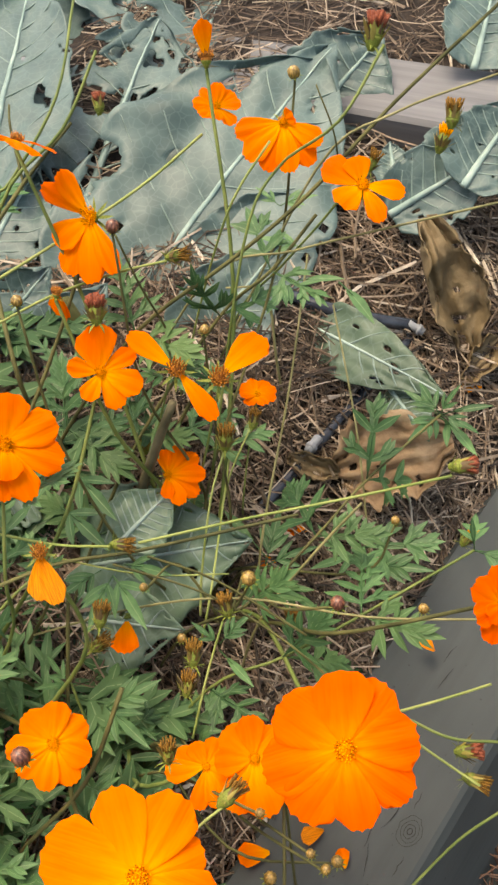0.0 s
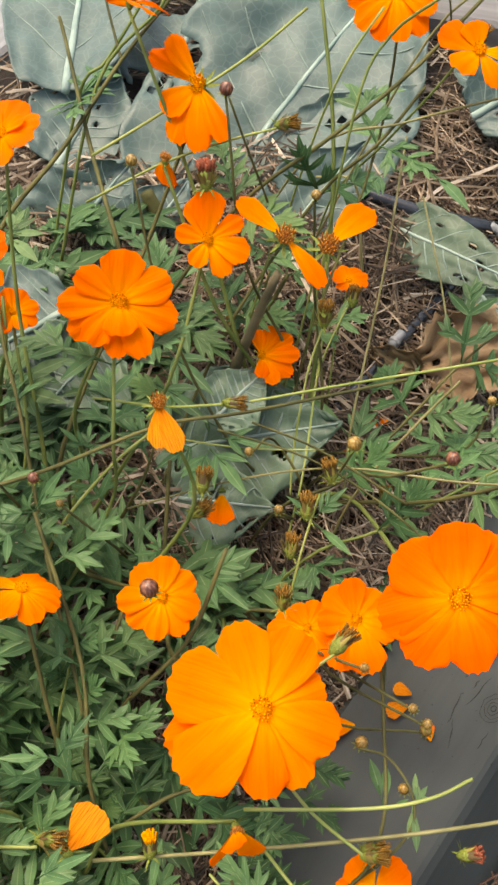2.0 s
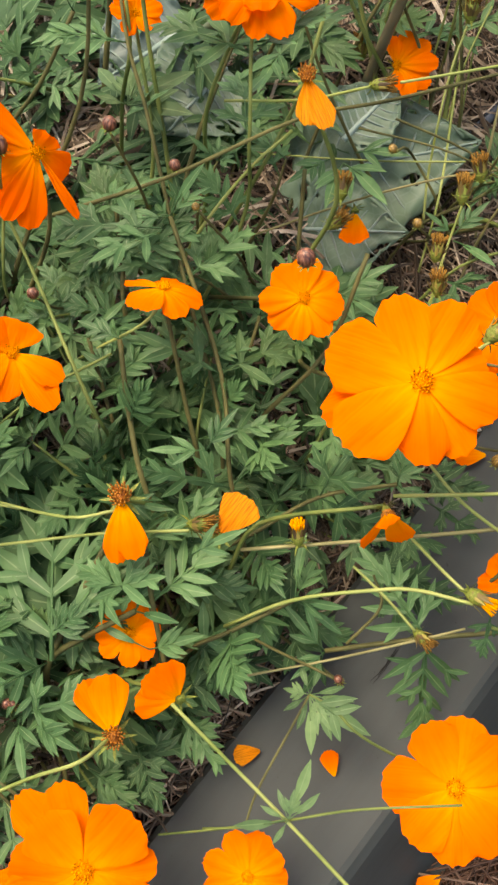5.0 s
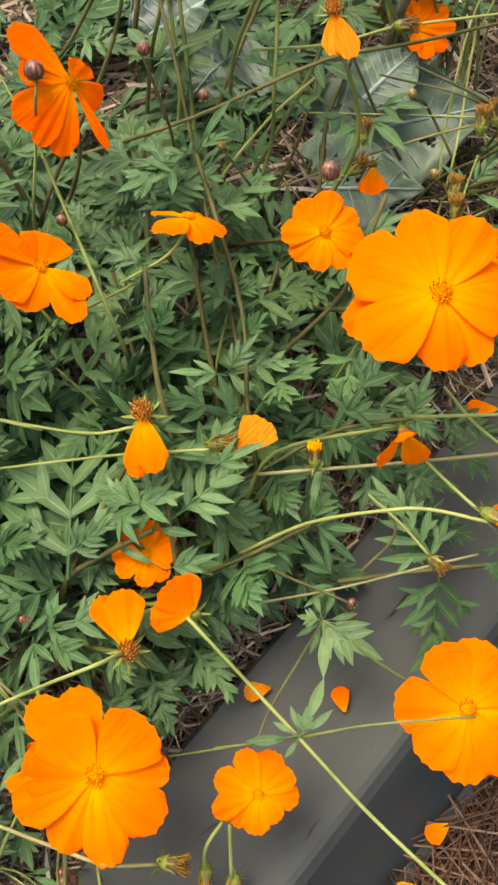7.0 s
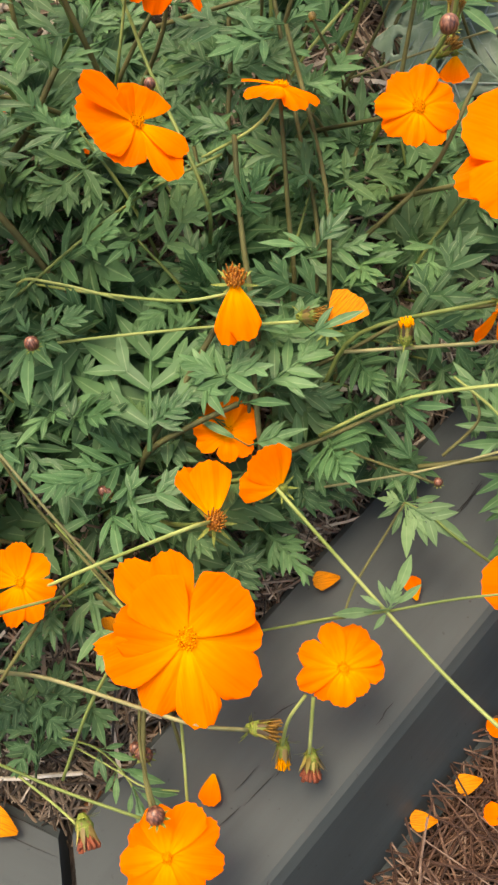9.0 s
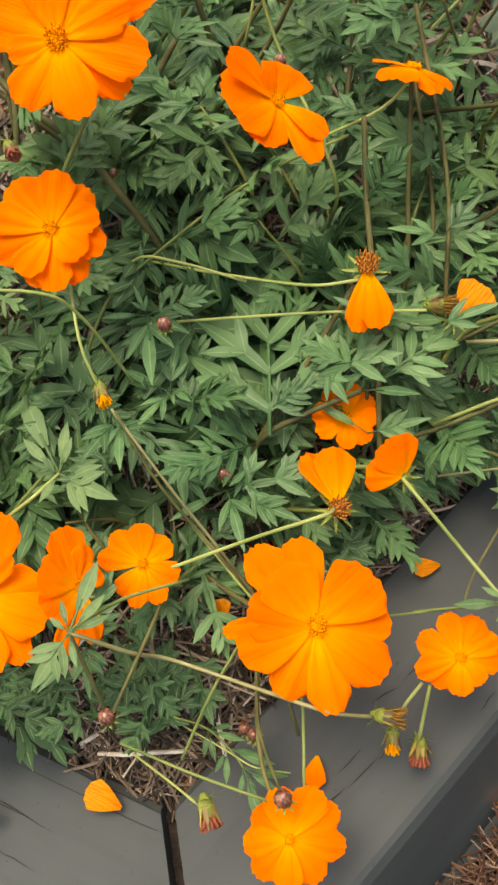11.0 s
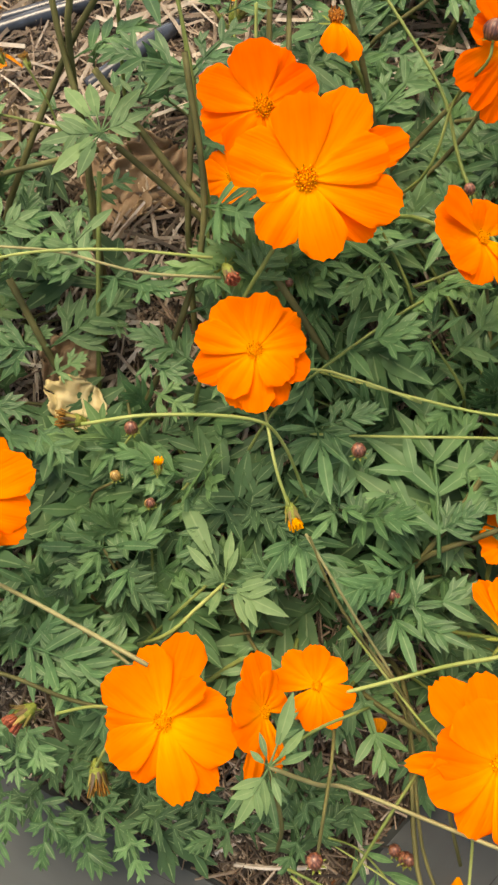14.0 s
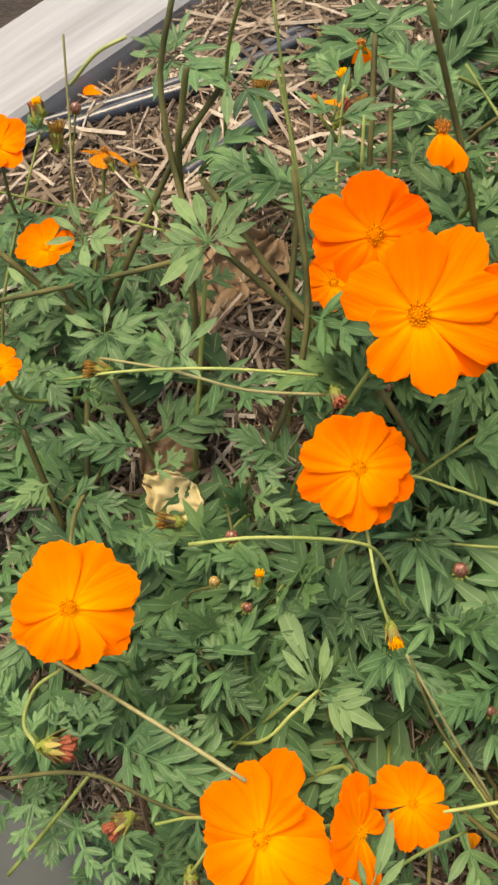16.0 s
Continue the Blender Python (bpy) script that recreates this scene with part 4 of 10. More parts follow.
broad_leaf(cabbage, (0.3545, 0.534, 0.07), (0.3694, 0.4778, 0.075), (-0.176, 0.041, 0.984), 0.036, CABBAGE_FALLEN, holes=0.10, cup=0.05, seed=20)
broad_leaf(cabbage, (0.1291, 0.4226, 0.085), (0.2427, 0.4087, 0.1), (-0.176, -0.569, 0.803), 0.090, CABBAGE_GREEN, holes=0.02, cup=0.05, seed=15)
broad_leaf(cabbage, (0.1108, 0.3968, 0.075), (0.1933, 0.3644, 0.085), (-0.288, -0.479, 0.829), 0.067, CABBAGE_GREEN, holes=0.15, cup=0.05, seed=16)
broad_leaf(cabbage, (0.0251, 0.5461, 0.08), (0.1062, 0.5766, 0.1), (-0.002, -0.544, 0.839), 0.089, CABBAGE_GREEN, holes=0.00, cup=0.20, seed=17)
broad_leaf(cabbage, (-0.0373, 0.5224, 0.08), (0.0443, 0.5298, 0.1), (-0.154, -0.542, 0.826), 0.079, CABBAGE, holes=0.00, cup=0.20, seed=18)
broad_leaf(cabbage, (0.3858, 1.031, 0.09), (0.4575, 1.142, 0.1), (0.326, -0.291, 0.9), 0.093, CABBAGE, holes=0.00, cup=0.20, seed=19)
broad_leaf(cabbage, (0.2353, 0.6484, 0.07), (0.3282, 0.7259, 0.12), (0.082, -0.608, 0.79), 0.102, CABBAGE, holes=0.00, cup=0.20, seed=33)
broad_leaf(cabbage, (0.0686, 0.6325, 0.08), (0.1417, 0.7192, 0.12), (0.156, -0.519, 0.84), 0.111, CABBAGE, holes=0.10, cup=0.20, seed=34)
broad_leaf(cabbage, (0.1101, 0.5549, 0.06), (0.1713, 0.609, 0.1), (0.053, -0.632, 0.773), 0.086, CABBAGE_GREEN, holes=0.00, cup=0.20, seed=35)
broad_leaf(cabbage, (0.0349, 0.5433, 0.07), (0.0997, 0.5945, 0.11), (0.038, -0.644, 0.764), 0.085, CABBAGE, holes=0.00, cup=0.20, seed=36)
broad_leaf(second_cabbage, (0.3569, 0.8469, 0.11), (0.4298, 0.8853, 0.15), (-0.038, -0.685, 0.727), 0.103, CABBAGE, holes=0.00, cup=0.20, seed=37)
broad_leaf(second_cabbage, (0.4476, 0.6835, 0.12), (0.5124, 0.7415, 0.15), (0.13, -0.567, 0.813), 0.067, CABBAGE, holes=0.00, cup=0.20, seed=38)
broad_leaf(second_cabbage, (0.498, 0.832, 0.13), (0.5435, 0.9235, 0.16), (0.19, -0.39, 0.901), 0.076, CABBAGE, holes=0.00, cup=0.20, seed=39)
broad_leaf(cabbage, (0.3114, 0.5999, 0.07), (0.2804, 0.6243, 0.08), (-0.128, -0.512, 0.849), 0.049, CABBAGE_GREEN, holes=0.00, cup=0.05, seed=40)
broad_leaf(cabbage, (0.1532, 1.026, 0.1), (0.2288, 1.1828, 0.15), (0.191, -0.381, 0.905), 0.174, CABBAGE, holes=0.30, cup=0.20, seed=41)
broad_leaf(cabbage, (0.1967, 1.0547, 0.12), (0.2736, 1.2578, 0.15), (0.24, -0.23, 0.943), 0.210, CABBAGE, holes=0.25, cup=0.20, seed=43)
broad_leaf(cabbage, (0.0654, 1.0387, 0.1), (0.153, 1.1514, 0.16), (0.127, -0.541, 0.831), 0.136, CABBAGE, holes=0.35, cup=0.20, seed=42)
stem(cabbage, ((0.0731, 0.5402, 0.1500), (0.0570, 0.5300, 0.1350), (0.0369, 0.5321, 0.1100)), 0.0045, 0.0035, STALK, "stalk")
stem(cabbage, ((0.1124, 0.5092, 0.1500), (0.0869, 0.5113, 0.1350), (0.0568, 0.5255, 0.1100)), 0.0045, 0.0035, STALK, "stalk")
broad_leaf(cabbage, (0.0814, 0.5095, 0.1420), (0.0164, 0.4857, 0.1360), (0.1, -0.5, 0.86), 0.08, CABBAGE, holes=0.02, cup=0.12, seed=49)
broad_leaf(cabbage, (0.0992, 0.4817, 0.1300), (0.0558, 0.4462, 0.1200), (0.1, -0.5, 0.86), 0.07, CABBAGE_GREEN, holes=0.02, cup=0.12, seed=50)
dry_leaf((0.4274, 0.5848, 0.04), (0.4084, 0.6426, 0.13), (0.105, -0.827, 0.553), 0.050, DRY, 0.80, 1, "tall curled brown dead cabbage leaf")
dry_leaf((0.3063, 0.4841, 0.0511), (0.3845, 0.4765, 0.075), (-0.281, -0.641, 0.715), 0.059, TAN, 0.40, 2, "curled brown dry leaf on the mulch")
dry_leaf((0.2729, 0.494, 0.0655), (0.3058, 0.4809, 0.0521), (0.059, -0.639, 0.767), 0.024, DRY, 0.90, 3, "curled brown dry leaf on the mulch")
dry_leaf((-0.1764, 0.3452, 0.1148), (-0.1479, 0.3866, 0.123), (0.21, -0.328, 0.921), 0.044, TAN, 0.50, 4, "curled brown dry leaf on the mulch")
dry_leaf((-0.1782, 0.4019, 0.1218), (-0.1846, 0.3302, 0.114), (0.159, -0.121, 0.98), 0.041, TAN, 0.40, 5, "curled brown dry leaf on the mulch")
dry_leaf((-0.1991, 0.2059, 0.104), (-0.1833, 0.2224, 0.116), (0.1, -0.42, 0.9), 0.030, YELLOW, 0.12, 6, "pale yellow leaf among the stems")
dry_leaf((-0.2087, 0.2281, 0.104), (-0.1882, 0.2521, 0.110), (0.1, -0.42, 0.9), 0.028, TAN, 0.15, 7, "pale tan leaf on the mulch")
dry_leaf((-0.0989, 0.3525, 0.1125), (-0.0611, 0.3568, 0.1101), (0.11, -0.496, 0.861), 0.024, DRY, 0.50, 8, "curled brown dry leaf on the mulch")
dry_leaf((-0.2771, 0.4695, 0.1242), (-0.2388, 0.347, 0.1128), (-0.024, -0.1, 0.995), 0.021, DRY, 0.90, 9, "curled brown dry leaf on the mulch")
dry_leaf((-0.1409, 0.5713, 0.1319), (-0.1153, 0.5285, 0.1305), (-0.101, -0.092, 0.991), 0.024, DRY, 0.80, 10, "curled brown dry leaf on the mulch")
dry_leaf((0.415, 0.5554, 0.0356), (0.4534, 0.5934, 0.037), (0.355, -0.391, 0.849), 0.026, DRY, 0.80, 11, "curled brown dry leaf on the mulch")
dry_leaf((-0.224, 0.1594, 0.0622), (-0.2026, 0.1488, 0.0637), (-0.234, -0.343, 0.91), 0.022, DRY, 0.40, 12, "curled brown dry leaf on the mulch")
hose(((0.2923, 0.63, 0.0956), (0.3363, 0.6096, 0.0813), (0.3885, 0.5989, 0.0633)), 0.0052, "black drip hose ending in a connector on the mulch")
hose(((0.3827, 0.5928, 0.0573), (0.3357, 0.5465, 0.0559), (0.2929, 0.5032, 0.0581), (0.2218, 0.435, 0.0576), (0.1525, 0.3659, 0.0602), (0.0947, 0.3126, 0.0580)), 0.0044, "black drip hose running through the mulch")
hose(((-0.3739, 0.4677, 0.1214), (-0.3337, 0.4803, 0.1248), (-0.2538, 0.5072, 0.1303), (-0.2052, 0.5261, 0.131), (-0.1329, 0.5711, 0.1316)), 0.0055, "black drip hose laid beside another")
hose(((-0.3751, 0.4774, 0.1245), (-0.3275, 0.4941, 0.1274), (-0.2546, 0.5141, 0.1317), (-0.2063, 0.5374, 0.1316), (-0.1335, 0.583, 0.1321)), 0.0042, "thin black drip hose laid beside another")
hose(((-0.2124, 0.4449, 0.1226), (-0.1862, 0.4595, 0.1309), (-0.1692, 0.4784, 0.1308), (-0.1463, 0.5157, 0.1196)), 0.0060, "short stretch of black drip hose in the mulch")
connector((0.3879, 0.5963, 0.0647), (0.0064, -0.0045, -0.0036))
connector((0.2928, 0.5015, 0.0656), (-0.0054, -0.0059, -0.0001))
crack(long_timber, 0.4420, 0.0571, 0.0209, -9, 0.00030)
crack(long_timber, 0.4590, 0.0635, 0.0244, 9, 0.00030)
crack(long_timber, 0.4624, 0.0600, 0.0072, 12, 0.00030)
crack(long_timber, 0.4349, 0.0802, 0.0130, 1, 0.00030)
crack(long_timber, 0.5487, 0.0459, 0.0178, 7, 0.00030)
crack(long_timber, 0.5649, 0.0404, 0.0148, 3, 0.00030)
crack(long_timber, 0.4276, 0.0635, 0.0186, -23, 0.00030)
crack(long_timber, 0.4730, 0.0710, 0.0113, -5, 0.00030)
crack(long_timber, 0.2654, 0.0447, 0.0207, -4, 0.00030)
crack(long_timber, 0.2589, 0.0439, 0.0199, 3, 0.00030)
crack(long_timber, 0.0747, 0.0516, 0.0175, 2, 0.00030)
crack(long_timber, 0.2636, 0.0440, 0.0288, -5, 0.00030)
crack(long_timber, 0.0565, 0.0570, 0.0148, 5, 0.00030)
crack(long_timber, 0.1112, 0.0426, 0.0166, 18, 0.00030)
crack(long_timber, 0.1437, 0.0819, 0.0140, -3, 0.00030)
crack(long_timber, 0.0906, 0.0613, 0.0124, 0, 0.00030)
crack(long_timber, 0.0764, 0.0595, 0.0235, 4, 0.00030)
crack(long_timber, 0.1385, 0.0454, 0.0307, 1, 0.00030)
crack(short_timber, 0.0365, 0.0121, 0.0908, -179, 0.00030)
crack(short_timber, 0.0322, -0.0029, 0.0616, 179, 0.00030)
crack(short_timber, 0.0313, 0.0034, 0.0602, 180, 0.00030)
crack(short_timber, 0.0754, 0.0323, 0.0321, 179, 0.00030)
crack(short_timber, 0.0576, 0.0526, 0.0279, 179, 0.00030)
crack(short_timber, 0.0721, 0.0331, 0.0558, 179, 0.00030)
knot(long_timber, 0.4550, 0.0758, 0.007)


# ---------------------------------------------------------------- cosmos plants
plant_a = cosmos_plant(0.120, 0.330, "bushy cosmos plant with orange flowers and finely cut green leaves")
plant_b = cosmos_plant(0.030, 0.200, "bushy cosmos plant with orange flowers and finely cut green leaves")
plant_c = cosmos_plant(-0.055, 0.115, "bushy cosmos plant with orange flowers and finely cut green leaves")
plant_d = cosmos_plant(-0.130, 0.240, "bushy cosmos plant with orange flowers and finely cut green leaves")
plant_e = cosmos_plant(0.200, 0.400, "bushy cosmos plant with orange flowers and finely cut green leaves")
plant_f = cosmos_plant(-0.160, 0.100, "bushy cosmos plant with orange flowers and finely cut green leaves")
plant_g = cosmos_plant(0.050, 0.360, "bushy cosmos plant with orange flowers and finely cut green leaves")
plant_h = cosmos_plant(-0.060, 0.340, "bushy cosmos plant with orange flowers and finely cut green leaves")
plant_i = cosmos_plant(-0.240, 0.300, "bushy cosmos plant with orange flowers and finely cut green leaves")
plant_j = cosmos_plant(0.020, 0.527, "bushy cosmos plant with orange flowers and finely cut green leaves")
bloom(plant_e, (0.275, 0.249, 0.1665), (-0.014, -0.430, 0.903), 0.0339, (0.17, 0.78, 0.61),
      ((357, 0.99, 0.84, 8, 1), (35, 0.98, 0.73, 4, 0), (77, 0.96, 0.78, 8, 1), (123, 0.99, 0.63, 4, 0), (170, 0.96, 0.59, 12, 2), (216, 1.04, 0.75, 6, 0), (254, 1.09, 0.78, 4, 1), (305, 1.03, 0.84, 8, 0)), deep=True, seed=1)
to_root(plant_e, (0.2751, 0.2519, 0.1604), STEM, seed=1)
bloom(plant_a, (0.183, 0.209, 0.175), (0.119, -0.333, 0.935), 0.0339, (0.16, 0.78, 0.61),
      ((344, 1.09, 0.68, 10, 1), (31, 1.06, 0.73, 8, 0), (289, 1.21, 0.95, 10, 1), (252, 1.26, 0.62, 0, 0), (227, 1.29, 0.91, 12, 2), (181, 1.03, 0.62, 8, 1), (150, 1.02, 0.57, 0, 0), (111, 0.99, 0.73, 8, 1), (72, 0.82, 0.62, 0, 0)), seed=2)
to_root(plant_a, (0.1822, 0.2113, 0.1687), STEM_BROWN, seed=2)
bloom(plant_g, (0.139, 0.3995, 0.2385), (0.182, -0.626, 0.758), 0.0305, (0.17, 0.78, 0.61),
      ((4, 0.84, 0.74, 14, 0), (67, 0.91, 0.65, 10, 1), (107, 0.99, 0.60, 6, 0), (154, 0.99, 0.52, 4, 1), (175, 0.60, 0.60, 20, 2), (183, 0.91, 0.45, 0, 0), (216, 0.85, 0.54, 8, 1), (237, 0.95, 0.53, 2, 0), (267, 0.98, 0.54, 10, 1), (306, 0.81, 0.53, 14, 2)), seed=3)
to_root(plant_g, (0.1379, 0.4033, 0.2339), STEM, seed=3)
bloom(plant_g, (0.1352, 0.2838, 0.146), (0.170, -0.447, 0.878), 0.0226, (0.15, 0.88, 0.45),
      ((5, 0.90, 0.67, 10, 1), (60, 0.82, 0.63, 6, 0), (110, 0.89, 0.67, 10, 1), (150, 0.96, 0.58, 5, 0), (188, 0.96, 0.56, 10, 1), (230, 0.94, 0.58, 5, 0), (265, 0.99, 0.62, 10, 1), (315, 0.89, 0.67, 6, 0)), seed=4)
to_root(plant_g, (0.1344, 0.2858, 0.1420), STEM_BROWN, seed=4)
flower(plant_e, (0.2719, 0.5971, 0.2776), (0.331, -0.365, 0.87), 0.0152, spin=265, double=False, seed=5)
bloom(plant_g, (0.193, 0.523, 0.272), (-0.271, -0.618, 0.738), 0.0329, (0.17, 0.78, 0.61),
      ((330, 0.87, 0.40, 20, 1), (306, 1.01, 0.36, 10, 0), (180, 1.13, 0.53, 8, 1), (205, 1.03, 0.56, 4, 0), (153, 1.10, 0.41, 4, 2), (233, 0.73, 0.57, 12, 0)), seed=6)
to_root(plant_g, (0.1948, 0.5271, 0.2671), STEM_BROWN, seed=6)
bloom(plant_e, (0.3066, 0.5480, 0.2888), (-0.02, -0.72, 0.69), 0.0212, (0.17, 0.78, 0.61),
      ((258, 1.28, 0.66, 4, 0), (228, 1.36, 0.72, 8, 1), (200, 1.34, 0.70, 4, 0), (174, 1.34, 0.66, 8, 1), (148, 1.32, 0.64, 4, 0), (122, 1.16, 0.60, 8, 1), (60, 0.34, 0.5, 40, 1)), seed=7)
bloom(plant_e, (0.339, 0.495, 0.276), (-0.006, -0.365, 0.931), 0.0229, (0.17, 0.78, 0.61),
      ((300, 1.01, 0.77, 8, 1), (345, 0.65, 0.64, 30, 0), (225, 0.79, 0.77, 12, 0), (108, 0.97, 0.55, 4, 1), (157, 1.03, 0.48, 2, 0)), seed=8)
bloom(plant_g, (0.1842, 0.4494, 0.2257), (0.154, -0.598, 0.786), 0.0219, (0.17, 0.78, 0.61),
      ((0, 1.19, 0.88, 20, 1), (335, 1.03, 0.63, 8, 0), (60, 0.99, 0.52, 12, 0), (110, 1.09, 0.71, 8, 1), (150, 1.01, 0.61, 4, 0), (205, 0.81, 0.52, 16, 1), (280, 0.81, 0.52, 14, 1)), seed=9)
to_root(plant_g, (0.1835, 0.4520, 0.2223), STEM, seed=9)
bloom(plant_a, (0.1998, 0.4417, 0.1372), (0.1, -0.5, 0.86), 0.0185, (0.17, 0.78, 0.61),
      ((352, 0.85, 0.55, 14, 0), (25, 1.05, 0.62, 8, 1), (58, 1.20, 0.62, 6, 0), (90, 1.28, 0.64, 8, 1), (122, 1.22, 0.62, 4, 0), (152, 1.12, 0.60, 8, 1), (178, 0.80, 0.5, 10, 0)), seed=10)
flower(plant_e, (0.2615, 0.4914, 0.1382), (0.283, 0.076, 0.956), 0.0134, spin=223, double=False, seed=11)
bloom(plant_a, (0.229, 0.271, 0.114), (0.104, -0.394, 0.913), 0.0218, (0.17, 0.78, 0.61),
      ((352, 0.98, 0.68, 10, 1), (313, 0.96, 0.79, 6, 0), (45, 0.86, 0.73, 4, 0), (105, 1.00, 0.77, 8, 1), (165, 1.30, 0.92, 8, 1), (205, 1.26, 0.86, 4, 0), (265, 0.92, 0.66, 10, 1)), seed=12)
to_root(plant_a, (0.2286, 0.2726, 0.1104), STEM_BROWN, seed=12)
bloom(plant_a, (0.2032, 0.2734, 0.1081), (0.046, -0.353, 0.934), 0.0168, (0.17, 0.78, 0.61),
      ((330, 0.82, 0.66, 14, 1), (25, 0.88, 0.66, 8, 0), (75, 0.90, 0.69, 10, 1), (115, 0.95, 0.75, 4, 0), (160, 1.23, 0.66, 6, 1), (190, 1.25, 0.63, 2, 0), (262, 1.25, 0.75, 8, 1), (295, 1.02, 0.63, 4, 0)), seed=13)
to_root(plant_a, (0.2031, 0.2745, 0.1051), STEM, seed=13)
flower(plant_e, (0.3539, 0.2885, 0.1976), (0.426, -0.56, 0.711), 0.0190, spin=22, deep=True, seed=14)
to_root(plant_e, (0.3523, 0.2906, 0.1949), STEM_BROWN, seed=14)
flower(plant_g, (0.0928, 0.4793, 0.2918), (0.055, -0.19, 0.98), 0.0219, spin=75, seed=15)
to_root(plant_g, (0.0925, 0.4801, 0.2875), STEM, seed=15)
flower(plant_h, (0.0755, 0.3847, 0.2901), (0.039, -0.248, 0.968), 0.0307, spin=128, deep=True, seed=16)
to_root(plant_h, (0.0753, 0.3862, 0.2842), STEM_BROWN, seed=16)
flower(plant_g, (0.0658, 0.4487, 0.2009), (0.545, -0.269, 0.794), 0.0151, spin=181, double=False, seed=17)
to_root(plant_g, (0.0642, 0.4495, 0.1985), STEM, seed=17)
flower(plant_b, (0.0706, 0.2874, 0.1685), (0.288, 0.455, 0.843), 0.0209, spin=234, rise=-14, double=False, seed=18)
to_root(plant_b, (0.0694, 0.2855, 0.165), STEM_BROWN, seed=18)
bloom(plant_h, (0.008, 0.246, 0.194), (0.474, -0.199, 0.858), 0.0223, (0.1, 0.87, 0.48),
      ((296, 1.38, 0.68, 26, 1), (270, 1.26, 0.99, 10, 0), (235, 1.10, 1.00, 8, 1), (200, 1.09, 0.88, 4, 0), (150, 1.46, 0.71, 4, 0), (130, 1.18, 0.62, 10, 1), (20, 0.66, 1.12, 44, 1), (340, 0.66, 0.75, 36, 0)), seed=19)
to_root(plant_h, (0.0059, 0.2469, 0.1902), STEM, seed=19)
bloom(plant_a, (0.2155, 0.1545, 0.06), (0.135, -0.281, 0.950), 0.0198, (0.16, 0.85, 0.51),
      ((326, 0.94, 0.92, 10, 1), (55, 1.00, 0.95, 8, 1), (90, 0.82, 0.66, 4, 0), (278, 0.94, 0.56, 4, 0), (150, 1.29, 1.09, 2, 1)), seed=20)
bloom(plant_b, (0.0735, 0.036, 0.053), (0.111, -0.293, 0.950), 0.0203, (0.1, 0.87, 0.48),
      ((342, 1.04, 0.63, 8, 1), (25, 1.00, 0.73, 5, 0), (56, 0.94, 0.63, 10, 1), (90, 0.90, 0.63, 5, 0), (138, 0.71, 0.55, 10, 1), (188, 0.82, 0.65, 16, 2), (222, 0.86, 0.51, 4, 0), (253, 1.08, 0.59, 8, 1), (293, 1.06, 0.65, 5, 0)), seed=21)
bloom(plant_c, (0.0115, 0.041, 0.097), (0.211, -0.299, 0.931), 0.0317, (0.1, 0.87, 0.48),
      ((325, 0.94, 0.85, 16, 2), (345, 1.20, 0.64, 2, 0), (318, 1.36, 0.64, 0, 0), (45, 1.02, 0.96, 14, 2), (86, 0.99, 0.58, 4, 0), (127, 1.10, 0.71, 12, 1), (171, 1.15, 0.60, 10, 1), (209, 1.03, 0.65, 8, 0), (248, 1.12, 0.71, 10, 1), (281, 0.99, 0.76, 12, 1), (265, 1.26, 0.34, -4, 0)), seed=22)
to_root(plant_c, (0.0102, 0.0429, 0.0911), STEM_BROWN, seed=22)
bloom(plant_a, (0.172, 0.0665, 0.053), (0.051, -0.187, 0.981), 0.0295, (0.15, 0.88, 0.45),
      ((333, 1.05, 0.83, 8, 1), (10, 1.08, 0.86, 5, 0), (50, 1.06, 0.81, 8, 1), (95, 1.06, 0.83, 5, 0), (140, 1.08, 0.83, 8, 1), (182, 1.10, 0.79, 5, 0), (222, 1.06, 0.83, 8, 1), (272, 1.12, 0.86, 5, 0)), seed=23)
bloom(plant_c, (-0.0062, -0.0395, 0.053), (0.214, -0.128, 0.968), 0.0178, (0.1, 0.87, 0.48),
      ((31, 1.37, 0.93, 8, 1), (59, 1.41, 0.75, 4, 0), (343, 1.23, 0.85, 10, 1), (309, 1.09, 0.75, 5, 0), (97, 1.37, 0.75, 8, 1), (140, 1.17, 0.79, 5, 0), (182, 1.13, 0.75, 8, 1), (225, 1.13, 0.75, 5, 0), (268, 1.11, 0.75, 8, 1)), seed=24)
to_root(plant_c, (-0.0070, -0.0390, 0.0496), STEM_BROWN, seed=24)
bloom(plant_c, (-0.0655, 0.0715, 0.0985), (0.044, -0.270, 0.962), 0.0178, (0.01, 0.88, 0.48),
      ((358, 1.03, 0.73, 10, 1), (52, 0.89, 0.73, 6, 0), (113, 1.00, 0.68, 10, 1), (156, 1.10, 0.64, 5, 0), (189, 1.13, 0.57, 8, 1), (219, 0.97, 0.61, 5, 0), (279, 1.17, 0.62, 8, 1), (315, 1.13, 0.68, 5, 0)), seed=25)
to_root(plant_c, (-0.0657, 0.0725, 0.0951), STEM, seed=25)
bloom(plant_f, (-0.129, 0.0495, 0.125), (0.134, -0.227, 0.964), 0.0275, (0, 0.88, 0.48),
      ((18, 1.36, 0.75, 2, 0), (351, 1.14, 0.61, 10, 1), (312, 1.09, 0.73, 12, 1), (275, 0.86, 0.55, 6, 0), (234, 0.93, 0.72, 10, 1), (205, 0.91, 0.50, 4, 0), (165, 1.21, 0.63, 8, 1), (142, 1.25, 0.54, 2, 0), (112, 1.17, 0.82, 10, 1), (44, 0.93, 0.43, 24, 2), (78, 1.00, 0.70, 8, 0)), seed=26)
to_root(plant_f, (-0.1297, 0.0508, 0.1197), STEM_BROWN, seed=26)
